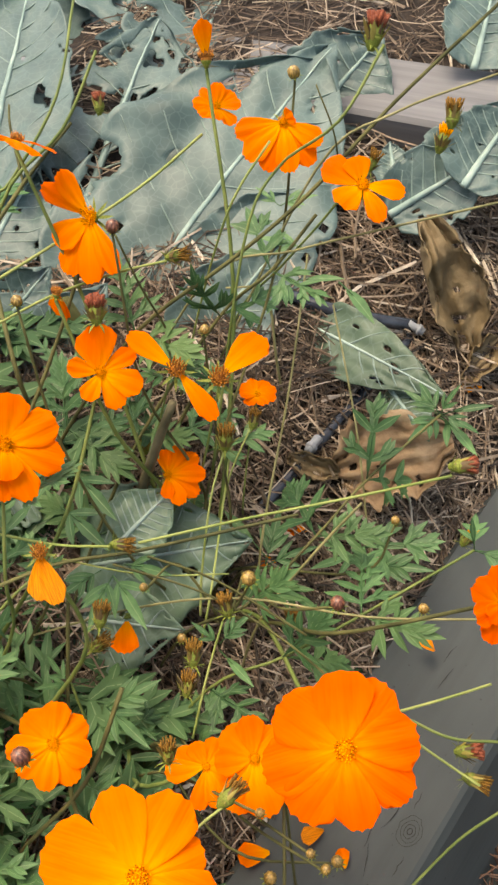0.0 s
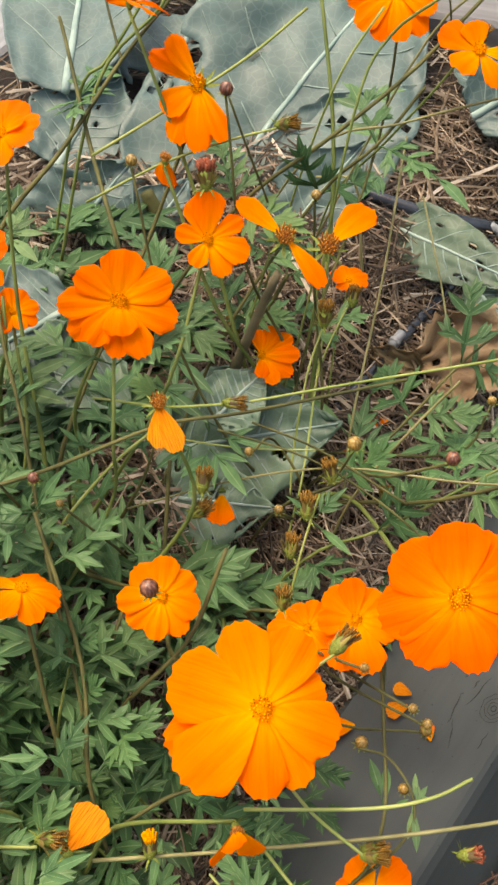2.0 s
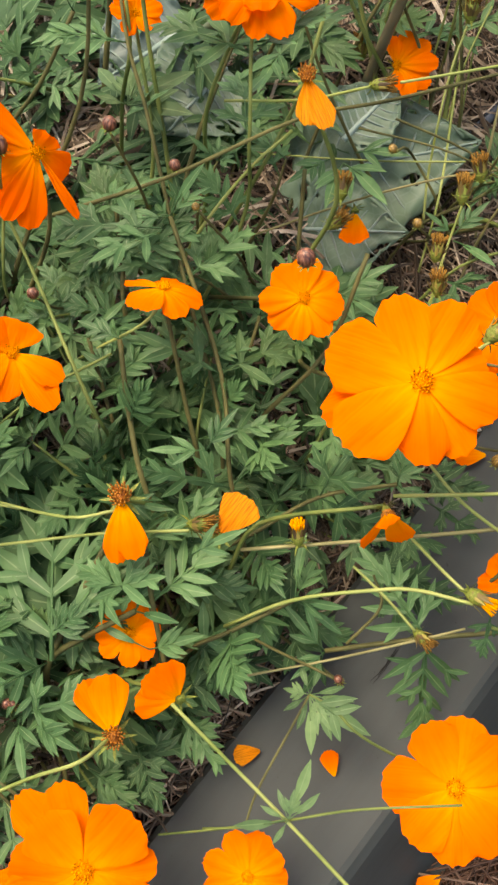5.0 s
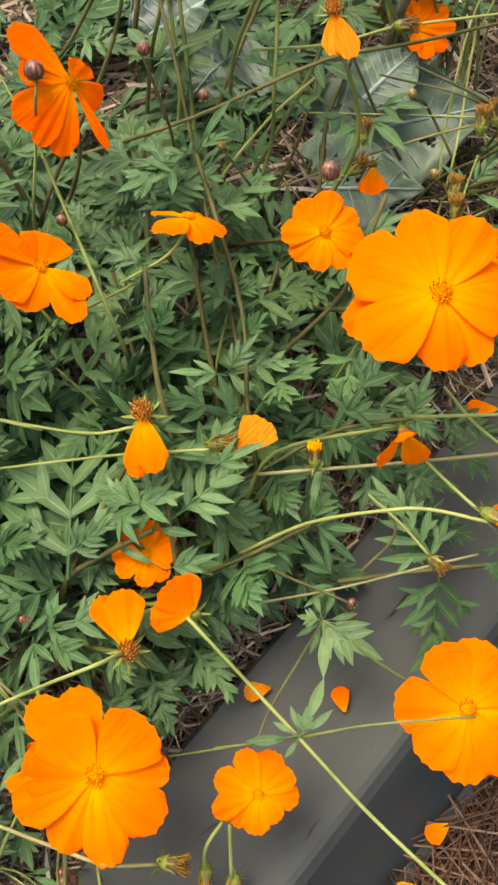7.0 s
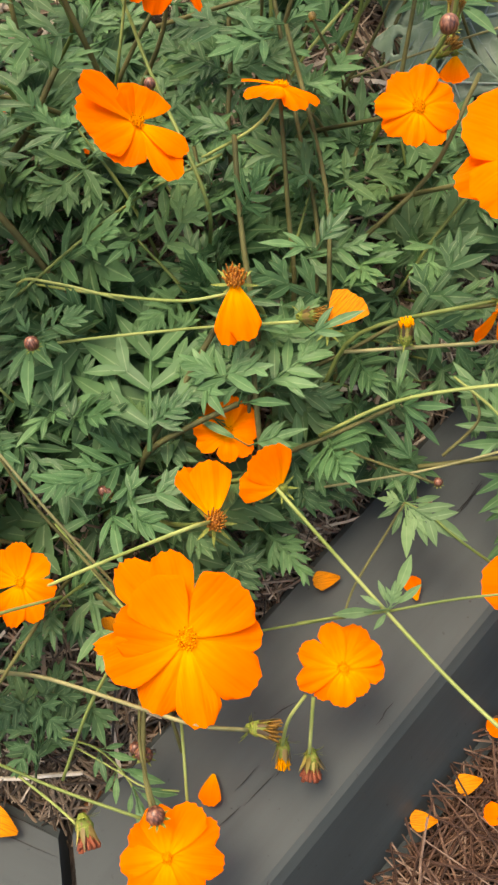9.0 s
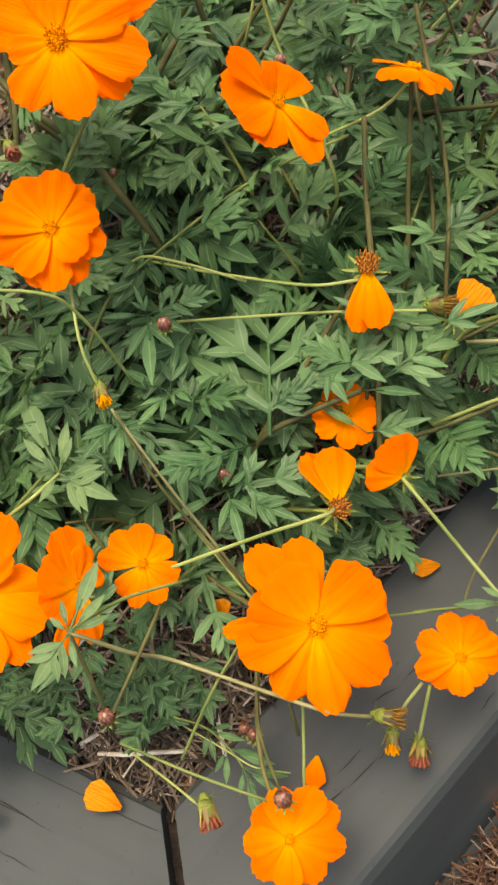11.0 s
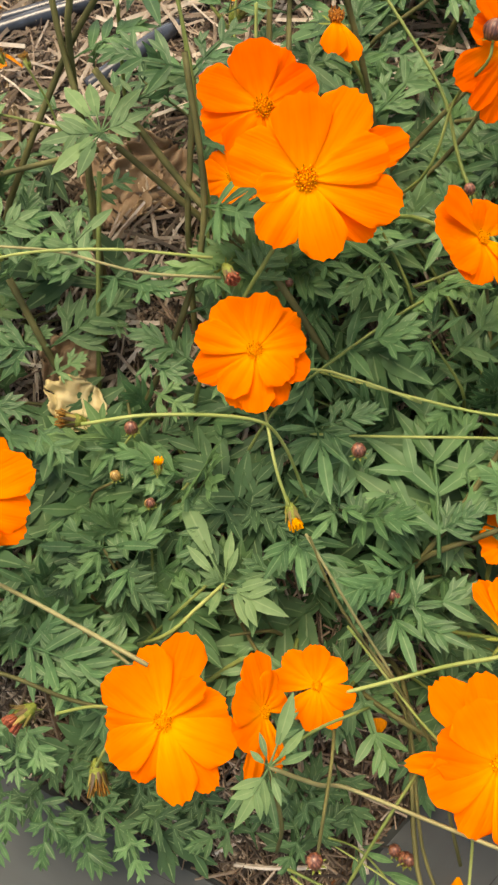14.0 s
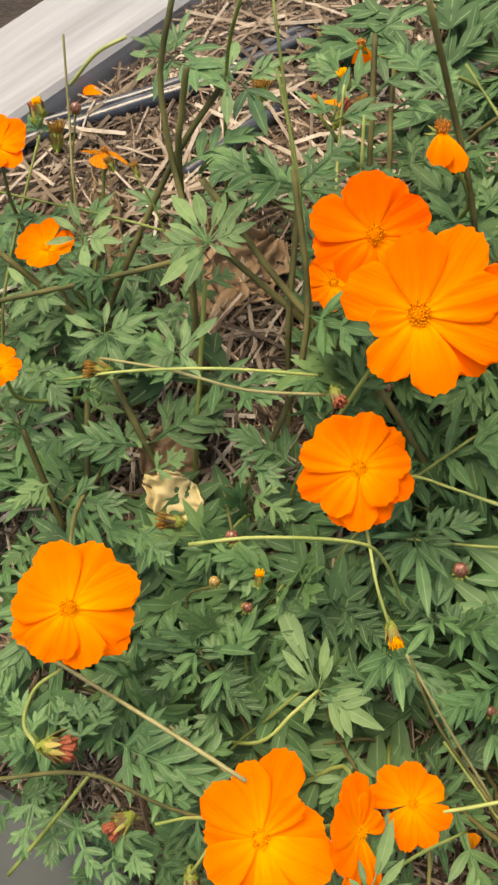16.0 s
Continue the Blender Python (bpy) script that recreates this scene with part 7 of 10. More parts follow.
node_leaves(plant_i, (-0.2365, 0.2573, 0.15), (0.014, 0.055, 0.08), 0.030, 0.8, 160, tip=True)
stem(plant_i, ((-0.2365, 0.2573, 0.15), (-0.25, 0.2024, 0.07)), 0.00159, 0.00178, STEM_BROWN)
node_leaves(plant_i, (-0.2722, 0.2384, 0.14), (-0.012, 0.036, 0.07), 0.030, 2.1, 161, tip=True)
stem(plant_i, ((-0.2722, 0.2384, 0.14), (-0.2602, 0.202, 0.07)), 0.00174, 0.00187, STEM_BROWN)
node_leaves(plant_i, (-0.2857, 0.2928, 0.18), (-0.067, -0.007, -0.01), 0.030, 3.4, 162, tip=True)
node_leaves(plant_i, (-0.219, 0.3002, 0.19), (-0.112, -0.022, -0.01), 0.045, 4.9, 163)
stem(plant_i, ((-0.2857, 0.2928, 0.18), (-0.219, 0.3002, 0.19), (-0.1734, 0.3143, 0.19)), 0.00146, 0.00161, STEM_BROWN)
stem(plant_i, ((-0.1424, 0.3633, 0.3), (-0.1583, 0.3711, 0.25), (-0.1796, 0.3814, 0.112)), 0.00096, 0.00120, STEM)
node_leaves(plant_h, (-0.0505, 0.372, 0.23), (-0.028, 0.025, 0.11), 0.055, 1.3, 165)
node_leaves(plant_h, (-0.0352, 0.3523, 0.17), (-0.026, 0.034, 0.148), 0.055, 2.8, 166)
stem(plant_h, ((-0.0634, 0.3774, 0.28), (-0.0505, 0.372, 0.23), (-0.0352, 0.3523, 0.17), (-0.0245, 0.3383, 0.0816)), 0.00155, 0.00170, STEM_BROWN)
node_leaves(plant_d, (-0.1211, 0.3184, 0.23), (-0.012, 0.082, 0.11), 0.045, 2.5, 166)
node_leaves(plant_d, (-0.1179, 0.2684, 0.16), (-0.005, 0.075, 0.148), 0.045, 4.1, 167)
stem(plant_d, ((-0.13, 0.3505, 0.27), (-0.1211, 0.3184, 0.23), (-0.1179, 0.2684, 0.16), (-0.1162, 0.2434, 0.0818)), 0.00080, 0.00096, STEM)
stem(plant_h, ((-0.0917, 0.3507, 0.24), (-0.0931, 0.3389, 0.22)), 0.00080, 0.00080, STEM_PALE)
stem(plant_i, ((-0.296, 0.3635, 0.19), (-0.2262, 0.3417, 0.19), (-0.1838, 0.3262, 0.19)), 0.00072, 0.00080, STEM)
node_leaves(plant_i, (-0.2763, 0.3966, 0.2), (0.014, 0.061, 0.03), 0.030, 2.3, 166, tip=True)
node_leaves(plant_i, (-0.2902, 0.3355, 0.17), (0.022, 0.098, 0.06), 0.050, 3.8, 167)
node_leaves(plant_i, (-0.2981, 0.2986, 0.14), (0.015, 0.068, 0.096), 0.050, 5.4, 168)
stem(plant_i, ((-0.2763, 0.3966, 0.2), (-0.2902, 0.3355, 0.17), (-0.2981, 0.2986, 0.14), (-0.3048, 0.2675, 0.074)), 0.00080, 0.00096, STEM)
stem(plant_c, ((-0.0695, 0.1232, 0.15), (-0.0493, 0.0982, 0.12), (-0.0265, 0.0729, 0.08), (-0.007, 0.0513, 0.0006)), 0.00060, 0.00080, STEM_DRY)
fallen_petal((0.0729, 0.0981, 0.004), 100, 0.0158, dry=True, seed=167)
fallen_petal((0.1113, 0.0814, 0.004), 10, 0.0142, seed=168)
fallen_petal((0.0034, 0.0018, 0.004), 170, 0.0161, seed=169)
fallen_petal((-0.0943, -0.023, 0.006), 66, 0.0214, dry=True, seed=170)
fallen_petal((0.1571, 0.0346, -0.070), 120, 0.0165, tilt=15, seed=171)
fallen_petal((0.1380, 0.0034, -0.070), 100, 0.0161, dry=True, seed=172)
fallen_petal((0.1115, -0.0164, -0.070), 90, 0.0159, dry=True, seed=173)
fallen_petal((0.1516, -0.0162, -0.070), 80, 0.0171, seed=174)
fallen_petal((0.2531, 0.2618, 0.004), 100, 0.0150, dry=True, seed=175)
fallen_petal((0.2197, 0.2545, 0.004), 90, 0.0199, seed=176)
fallen_petal((0.3416, 0.352, 0.02), 30, 0.0130, dry=True, seed=177)
fallen_petal((0.2612, 0.2387, 0.004), 0, 0.0117, seed=178)
fallen_petal((0.2563, 0.2681, 0.004), 60, 0.0124, dry=True, seed=179)
fallen_petal((0.4299, 0.553, 0.0299), 80, 0.0174, dry=True, seed=180)
fallen_petal((0.2768, 0.4416, 0.0486), 80, 0.0146, seed=181)
fallen_petal((0.2526, 0.4209, 0.0502), 80, 0.0128, seed=182)
fallen_petal((-0.2799, 0.5206, 0.1304), 80, 0.0159, seed=183)
fallen_petal((-0.0366, 0.0594, 0.05), 0, 0.0125, dry=True, tilt=60, seed=184)
fallen_petal((-0.0923, 0.3674, 0.1154), 90, 0.0171, seed=185)
fallen_petal((-0.0299, 0.3213, 0.12), 90, 0.0189, seed=186)
fallen_petal((-0.0525, 0.2449, 0.0893), 10, 0.0125, seed=187)
stem(plant_e, ((0.2969, 0.5306, 0.29), (0.2745, 0.5207, 0.27), (0.2577, 0.5199, 0.24), (0.2345, 0.5294, 0.18), (0.2064, 0.5405, 0.1)), 0.00072, 0.00080, STEM_PALE)
stem(plant_e, ((0.3402, 0.5033, 0.28), (0.3197, 0.4984, 0.26), (0.2919, 0.5131, 0.22), (0.2581, 0.5441, 0.16), (0.2334, 0.5667, 0.0609)), 0.00072, 0.00080, STEM)
stem(plant_e, ((0.2606, 0.494, 0.13), (0.2482, 0.478, 0.1), (0.2367, 0.455, 0.07), (0.2323, 0.4461, 0.043)), 0.00064, 0.00080, STEM)
node_leaves(plant_a, (0.215, 0.4704, 0.19), (0.019, 0.01, 0.04), 0.030, 5.8, 188, tip=True)
node_leaves(plant_a, (0.1961, 0.4602, 0.15), (0.047, 0.034, 0.09), 0.055, 1.0, 189)
node_leaves(plant_a, (0.1678, 0.4368, 0.1), (0.039, 0.032, 0.093), 0.055, 2.6, 190)
stem(plant_a, ((0.215, 0.4704, 0.19), (0.1961, 0.4602, 0.15), (0.1678, 0.4368, 0.1), (0.157, 0.4279, 0.0574)), 0.00072, 0.00096, STEM)
node_leaves(plant_a, (0.2424, 0.4678, 0.18), (0.017, 0.016, 0.04), 0.030, 0.8, 189, tip=True)
node_leaves(plant_a, (0.2252, 0.452, 0.14), (0.043, 0.045, 0.09), 0.045, 2.4, 190)
node_leaves(plant_a, (0.1997, 0.4232, 0.09), (0.036, 0.04, 0.095), 0.045, 3.9, 191)
stem(plant_a, ((0.2424, 0.4678, 0.18), (0.2252, 0.452, 0.14), (0.1997, 0.4232, 0.09), (0.1896, 0.4116, 0.0448)), 0.00072, 0.00096, STEM)
stem(plant_a, ((0.207, 0.4419, 0.13), (0.1891, 0.4298, 0.09), (0.1807, 0.4242, 0.0498)), 0.00064, 0.00080, STEM)
leaf(plant_b, (-0.0077, 0.132, 0.1), (0.04, 0.994, 0.103), (0.06, -0.29, 1.22), 0.1170, 197)
leaf(plant_b, (-0.041, 0.1436, 0.1), (-0.442, 0.807, 0.391), (0.06, -0.29, 1.22), 0.0307, 198, simple=True)
leaf(plant_b, (-0.0112, 0.1437, 0.1), (0.859, 0.367, 0.357), (0.06, -0.29, 1.22), 0.0336, 199)
leaf(plant_c, (-0.0884, 0.0373, 0.1), (-0.498, -0.772, 0.395), (0.06, -0.29, 1.22), 0.0304, 205, simple=True)
leaf(plant_c, (-0.0884, 0.0373, 0.1), (0.343, 0.862, 0.373), (0.06, -0.29, 1.22), 0.0322, 206)
leaf(plant_c, (-0.0884, 0.0373, 0.1), (0.781, 0.151, 0.606), (0.06, -0.29, 1.22), 0.0198, 207, simple=True)
leaf(plant_c, (-0.0884, 0.0373, 0.1), (0.241, -0.881, 0.407), (0.06, -0.29, 1.22), 0.0295, 208, simple=True)
leaf(plant_f, (-0.2072, 0.0893, 0.1), (0.937, -0.302, 0.176), (0.06, -0.29, 1.22), 0.0684, 209)
leaf(plant_f, (-0.1832, 0.0775, 0.1), (0.79, 0.485, 0.375), (0.06, -0.29, 1.22), 0.0320, 210, simple=True)
leaf(plant_f, (-0.1859, 0.0775, 0.1), (-0.105, 0.884, 0.455), (0.06, -0.29, 1.22), 0.0264, 211, simple=True)
leaf(plant_f, (-0.1773, 0.075, 0.1), (-0.04, -0.864, 0.502), (0.06, -0.29, 1.22), 0.0239, 212, simple=True)
leaf(plant_b, (-0.0304, 0.1117, 0.085), (0.96, 0.102, 0.26), (0.06, -0.29, 1.22), 0.0462, 213)
leaf(plant_b, (-0.0304, 0.1117, 0.085), (0.312, -0.893, 0.324), (0.06, -0.29, 1.22), 0.0370, 214, simple=True)
leaf(plant_b, (-0.0304, 0.1117, 0.085), (-0.745, -0.554, 0.371), (0.06, -0.29, 1.22), 0.0323, 215, simple=True)
leaf(plant_b, (-0.0198, 0.1062, 0.085), (0.761, -0.528, 0.377), (0.06, -0.29, 1.22), 0.0318, 216, simple=True)
leaf(plant_b, (-0.0304, 0.1145, 0.085), (-0.565, 0.654, 0.503), (0.06, -0.29, 1.22), 0.0239, 217, simple=True)
leaf(plant_d, (-0.0657, 0.1926, 0.12), (0.93, 0.147, 0.336), (0.06, -0.29, 1.22), 0.0357, 218)
leaf(plant_d, (-0.0657, 0.1926, 0.12), (0.199, -0.944, 0.263), (0.06, -0.29, 1.22), 0.0457, 219, simple=True)
leaf(plant_d, (-0.0657, 0.1926, 0.12), (-0.8, -0.296, 0.522), (0.06, -0.29, 1.22), 0.0230, 220, simple=True)
leaf(plant_d, (-0.0657, 0.1926, 0.12), (0.695, -0.613, 0.376), (0.06, -0.29, 1.22), 0.0319, 221, simple=True)
leaf(plant_d, (-0.0657, 0.1926, 0.12), (-0.323, 0.57, 0.755), (0.06, -0.29, 1.22), 0.0159, 222, simple=True)
leaf(plant_h, (0.0151, 0.2314, 0.11), (0.599, 0.682, 0.419), (0.06, -0.29, 1.22), 0.0286, 223, simple=True)
leaf(plant_h, (0.0151, 0.2314, 0.11), (0.501, -0.78, 0.375), (0.06, -0.29, 1.22), 0.0320, 224, simple=True)
leaf(plant_h, (0.0151, 0.2314, 0.11), (-0.894, -0.027, 0.448), (0.06, -0.29, 1.22), 0.0268, 225, simple=True)
leaf(plant_h, (0.0151, 0.2314, 0.11), (-0.079, 0.913, 0.401), (0.06, -0.29, 1.22), 0.0299, 226, simple=True)
leaf(plant_h, (-0.0322, 0.3842, 0.14), (-0.733, 0.635, 0.245), (0.06, -0.29, 1.22), 0.0489, 227)
leaf(plant_h, (-0.0322, 0.3842, 0.14), (-0.145, -0.975, 0.17), (0.06, -0.29, 1.22), 0.0706, 228)
leaf(plant_h, (-0.0288, 0.3934, 0.14), (0.886, 0.324, 0.332), (0.06, -0.29, 1.22), 0.0362, 229, simple=True)
leaf(plant_h, (-0.0289, 0.3886, 0.14), (-0.572, -0.776, 0.268), (0.06, -0.29, 1.22), 0.0449, 230, simple=True)
leaf(plant_c, (-0.0752, 0.1349, 0.12), (-0.447, -0.801, 0.398), (0.06, -0.29, 1.22), 0.0301, 231, simple=True)
leaf(plant_c, (-0.0752, 0.1349, 0.12), (0.205, -0.905, 0.372), (0.06, -0.29, 1.22), 0.0323, 232, simple=True)
leaf(plant_c, (-0.0778, 0.1321, 0.12), (0.69, -0.576, 0.438), (0.06, -0.29, 1.22), 0.0274, 233, simple=True)
leaf(plant_e, (0.3089, 0.4136, 0.06), (0.947, -0.23, 0.226), (0.03, -0.38, 1.16), 0.0532, 234)
leaf(plant_e, (0.3089, 0.4136, 0.06), (-0.077, 0.929, 0.361), (0.03, -0.38, 1.16), 0.0332, 235, simple=True)
leaf(plant_e, (0.3135, 0.3997, 0.06), (0.827, -0.477, 0.297), (0.03, -0.38, 1.16), 0.0404, 236, simple=True)
leaf(plant_e, (0.3081, 0.4095, 0.06), (-0.879, -0.35, 0.325), (0.03, -0.38, 1.16), 0.0369, 237, simple=True)
leaf(plant_e, (0.3275, 0.4139, 0.06), (-0.483, -0.835, 0.264), (0.03, -0.38, 1.16), 0.0454, 238, simple=True)
leaf(plant_e, (0.2938, 0.4126, 0.06), (-0.466, 0.72, 0.514), (0.03, -0.38, 1.16), 0.0233, 239, simple=True)
leaf(plant_a, (0.2476, 0.4082, 0.08), (-0.515, 0.809, 0.285), (0.03, -0.38, 1.16), 0.0422, 240, simple=True)
leaf(plant_a, (0.2468, 0.4021, 0.08), (0.434, 0.849, 0.302), (0.03, -0.38, 1.16), 0.0397, 241, simple=True)
leaf(plant_a, (0.2485, 0.4017, 0.08), (0.935, 0.065, 0.349), (0.03, -0.38, 1.16), 0.0344, 242, simple=True)
leaf(plant_a, (0.2463, 0.3981, 0.08), (-0.461, -0.812, 0.357), (0.03, -0.38, 1.16), 0.0336, 243, simple=True)
leaf(plant_a, (0.255, 0.3841, 0.08), (0.591, -0.734, 0.334), (0.03, -0.38, 1.16), 0.0359, 244, simple=True)
leaf(plant_e, (0.3768, 0.4776, 0.1), (0.903, -0.252, 0.348), (0.03, -0.38, 1.16), 0.0345, 245, simple=True)
leaf(plant_e, (0.3762, 0.4752, 0.1), (-0.582, 0.713, 0.391), (0.03, -0.38, 1.16), 0.0307, 246, simple=True)
leaf(plant_e, (0.3762, 0.4752, 0.1), (0.325, -0.905, 0.274), (0.03, -0.38, 1.16), 0.0437, 247, simple=True)
leaf(plant_e, (0.3768, 0.4776, 0.1), (-0.689, -0.643, 0.334), (0.03, -0.38, 1.16), 0.0360, 248, simple=True)
leaf(plant_g, (0.1485, 0.5197, 0.14), (-0.525, 0.826, 0.206), (0.03, -0.38, 1.16), 0.0583, 249)
leaf(plant_g, (0.1408, 0.5115, 0.14), (0.901, 0.315, 0.299), (0.03, -0.38, 1.16), 0.0402, 250, simple=True)
leaf(plant_g, (0.1376, 0.4736, 0.14), (-0.395, -0.88, 0.264), (0.03, -0.38, 1.16), 0.0454, 251, simple=True)
leaf(plant_g, (0.1415, 0.4545, 0.14), (0.551, -0.803, 0.225), (0.03, -0.38, 1.16), 0.0534, 252, simple=True)
leaf(plant_g, (0.1448, 0.4907, 0.14), (0.717, -0.655, 0.24), (0.03, -0.38, 1.16), 0.0501, 253, simple=True)
leaf(plant_g, (0.1347, 0.4302, 0.14), (0.605, -0.761, 0.235), (0.03, -0.38, 1.16), 0.0510, 254, simple=True)
leaf(plant_e, (0.2999, 0.5775, 0.15), (0.836, -0.446, 0.319), (0.03, -0.38, 1.16), 0.0376, 255, simple=True)
leaf(plant_e, (0.2999, 0.5775, 0.15), (-0.538, -0.792, 0.288), (0.03, -0.38, 1.16), 0.0416, 256, simple=True)
leaf(plant_e, (0.3131, 0.6107, 0.15), (-0.912, 0.229, 0.341), (0.03, -0.38, 1.16), 0.0352, 257, simple=True)
leaf(plant_e, (0.3024, 0.6655, 0.15), (0.882, -0.278, 0.38), (0.03, -0.38, 1.16), 0.0316, 258, simple=True)
leaf(plant_e, (0.3024, 0.6655, 0.15), (-0.655, 0.573, 0.493), (0.03, -0.38, 1.16), 0.0243, 259, simple=True)
leaf(plant_e, (0.3298, 0.5682, 0.15), (0.244, -0.944, 0.221), (0.03, -0.38, 1.16), 0.0543, 260, simple=True)
leaf(plant_a, (0.1624, 0.3828, 0.13), (-0.32, -0.899, 0.299), (0.03, -0.38, 1.16), 0.0401, 261, simple=True)
leaf(plant_a, (0.1624, 0.3828, 0.13), (0.458, -0.851, 0.258), (0.03, -0.38, 1.16), 0.0465, 262, simple=True)
leaf(plant_a, (0.1558, 0.388, 0.13), (-0.685, -0.629, 0.367), (0.03, -0.38, 1.16), 0.0327, 263, simple=True)
leaf(plant_a, (0.1692, 0.3889, 0.13), (0.808, -0.481, 0.34), (0.03, -0.38, 1.16), 0.0353, 264, simple=True)
leaf(plant_g, (0.0705, 0.3237, 0.17), (-0.967, 0.136, 0.213), (0.06, -0.3, 1.22), 0.0562, 265)
leaf(plant_g, (0.0705, 0.3219, 0.17), (-0.798, -0.526, 0.295), (0.06, -0.3, 1.22), 0.0407, 266)
leaf(plant_a, (0.1489, 0.3184, 0.1), (0.934, 0.11, 0.34), (0.06, -0.3, 1.22), 0.0353, 271, simple=True)
leaf(plant_a, (0.1489, 0.3184, 0.1), (0.647, -0.701, 0.301), (0.06, -0.3, 1.22), 0.0399, 272, simple=True)
leaf(plant_a, (0.2157, 0.3439, 0.1), (0.798, 0.385, 0.464), (0.06, -0.3, 1.22), 0.0259, 273, simple=True)
leaf(plant_a, (0.2157, 0.3439, 0.1), (-0.67, 0.463, 0.58), (0.06, -0.3, 1.22), 0.0207, 274, simple=True)
leaf(plant_a, (0.2151, 0.34, 0.1), (0.477, -0.808, 0.345), (0.06, -0.3, 1.22), 0.0348, 275, simple=True)
leaf(plant_i, (-0.2238, 0.2927, 0.16), (-0.852, -0.103, 0.514), (0.06, -0.29, 1.22), 0.0233, 282, simple=True)
leaf(plant_i, (-0.2238, 0.2927, 0.16), (0.913, -0, 0.407), (0.06, -0.29, 1.22), 0.0295, 283, simple=True)
leaf(plant_i, (-0.2238, 0.2927, 0.16), (-0.027, -0.962, 0.273), (0.06, -0.29, 1.22), 0.0440, 284, simple=True)
leaf(plant_i, (-0.2141, 0.2887, 0.16), (0.693, -0.651, 0.311), (0.06, -0.29, 1.22), 0.0386, 285, simple=True)
leaf(plant_i, (-0.2183, 0.2964, 0.16), (0.263, 0.826, 0.499), (0.06, -0.29, 1.22), 0.0240, 286, simple=True)
leaf(plant_i, (-0.1575, 0.4054, 0.22), (-0.896, 0.156, 0.415), (0.09, -0.3, 1.21), 0.0289, 287, simple=True)
leaf(plant_i, (-0.1575, 0.4054, 0.22), (0.878, 0.288, 0.382), (0.09, -0.3, 1.21), 0.0314, 288, simple=True)
leaf(plant_i, (-0.1575, 0.4054, 0.22), (0.389, -0.892, 0.232), (0.09, -0.3, 1.21), 0.0517, 289, simple=True)
leaf(plant_i, (-0.1082, 0.3737, 0.22), (0.242, 0.897, 0.369), (0.09, -0.3, 1.21), 0.0325, 290, simple=True)
leaf(plant_i, (-0.1082, 0.3737, 0.22), (0.93, -0.068, 0.362), (0.09, -0.3, 1.21), 0.0331, 291, simple=True)
leaf(plant_i, (-0.1083, 0.3758, 0.22), (-0.808, 0.317, 0.496), (0.09, -0.3, 1.21), 0.0242, 292, simple=True)
leaf(plant_i, (-0.1987, 0.3525, 0.18), (-0.84, 0.348, 0.416), (0.09, -0.3, 1.21), 0.0288, 293, simple=True)
leaf(plant_i, (-0.1987, 0.3525, 0.18), (0.7, -0.659, 0.276), (0.09, -0.3, 1.21), 0.0435, 294, simple=True)
leaf(plant_i, (-0.2459, 0.3458, 0.18), (-0.897, -0.087, 0.434), (0.09, -0.3, 1.21), 0.0276, 295, simple=True)
leaf(plant_i, (-0.2459, 0.3458, 0.18), (0.702, 0.519, 0.488), (0.09, -0.3, 1.21), 0.0246, 296, simple=True)
leaf(plant_b, (0.0392, 0.1984, 0.09), (0.914, -0.265, 0.307), (0.09, -0.3, 1.22), 0.0390, 302, simple=True)
leaf(plant_b, (0.0391, 0.1913, 0.09), (-0.642, -0.693, 0.328), (0.09, -0.3, 1.22), 0.0365, 303, simple=True)
leaf(plant_b, (0.0359, 0.1677, 0.09), (0.792, 0.162, 0.589), (0.09, -0.3, 1.22), 0.0204, 304, simple=True)
leaf(plant_b, (0.0382, 0.1353, 0.09), (-0.803, 0.41, 0.432), (0.09, -0.3, 1.22), 0.0277, 305, simple=True)
leaf(plant_b, (0.0382, 0.1353, 0.09), (0.922, -0.029, 0.387), (0.09, -0.3, 1.22), 0.0310, 306, simple=True)
leaf(plant_b, (0.0795, 0.217, 0.13), (-0.9, -0.097, 0.424), (0.09, -0.3, 1.22), 0.0283, 307, simple=True)
leaf(plant_b, (0.0795, 0.217, 0.13), (0.697, 0.548, 0.462), (0.09, -0.3, 1.22), 0.0260, 308, simple=True)
leaf(plant_b, (0.0716, 0.1649, 0.13), (0.894, 0.195, 0.404), (0.09, -0.3, 1.22), 0.0297, 309, simple=True)
leaf(plant_b, (0.0298, 0.2676, 0.13), (-0.852, -0.172, 0.494), (0.09, -0.3, 1.22), 0.0243, 310, simple=True)
leaf(plant_b, (0.0298, 0.2676, 0.13), (0.924, 0.15, 0.353), (0.09, -0.3, 1.22), 0.0340, 311, simple=True)
leaf(plant_b, (0.0298, 0.2676, 0.13), (-0.355, 0.872, 0.338), (0.09, -0.3, 1.22), 0.0355, 312, simple=True)
node_leaves(plant_b, (0.0357, 0.1998, 0.12), (0.027, 0.036, 0.015), 0.030, 5.0, 313, tip=True)
node_leaves(plant_b, (0.0091, 0.1635, 0.105), (0.052, 0.064, 0.035), 0.050, 0.3, 314)
node_leaves(plant_b, (-0.0158, 0.1362, 0.085), (0.041, 0.033, 0.055), 0.050, 1.8, 315)
stem(plant_b, ((0.0357, 0.1998, 0.12), (0.0091, 0.1635, 0.105), (-0.0158, 0.1362, 0.085), (-0.0315, 0.1303, 0.05)), 0.00150, 0.00167, STEM_BROWN)
node_leaves(plant_b, (0.0362, 0.1501, 0.105), (0.028, 0.008, 0.005), 0.030, 6.3, 314, tip=True)
node_leaves(plant_b, (0.0083, 0.1418, 0.1), (0.052, 0.014, 0.02), 0.055, 1.6, 315)
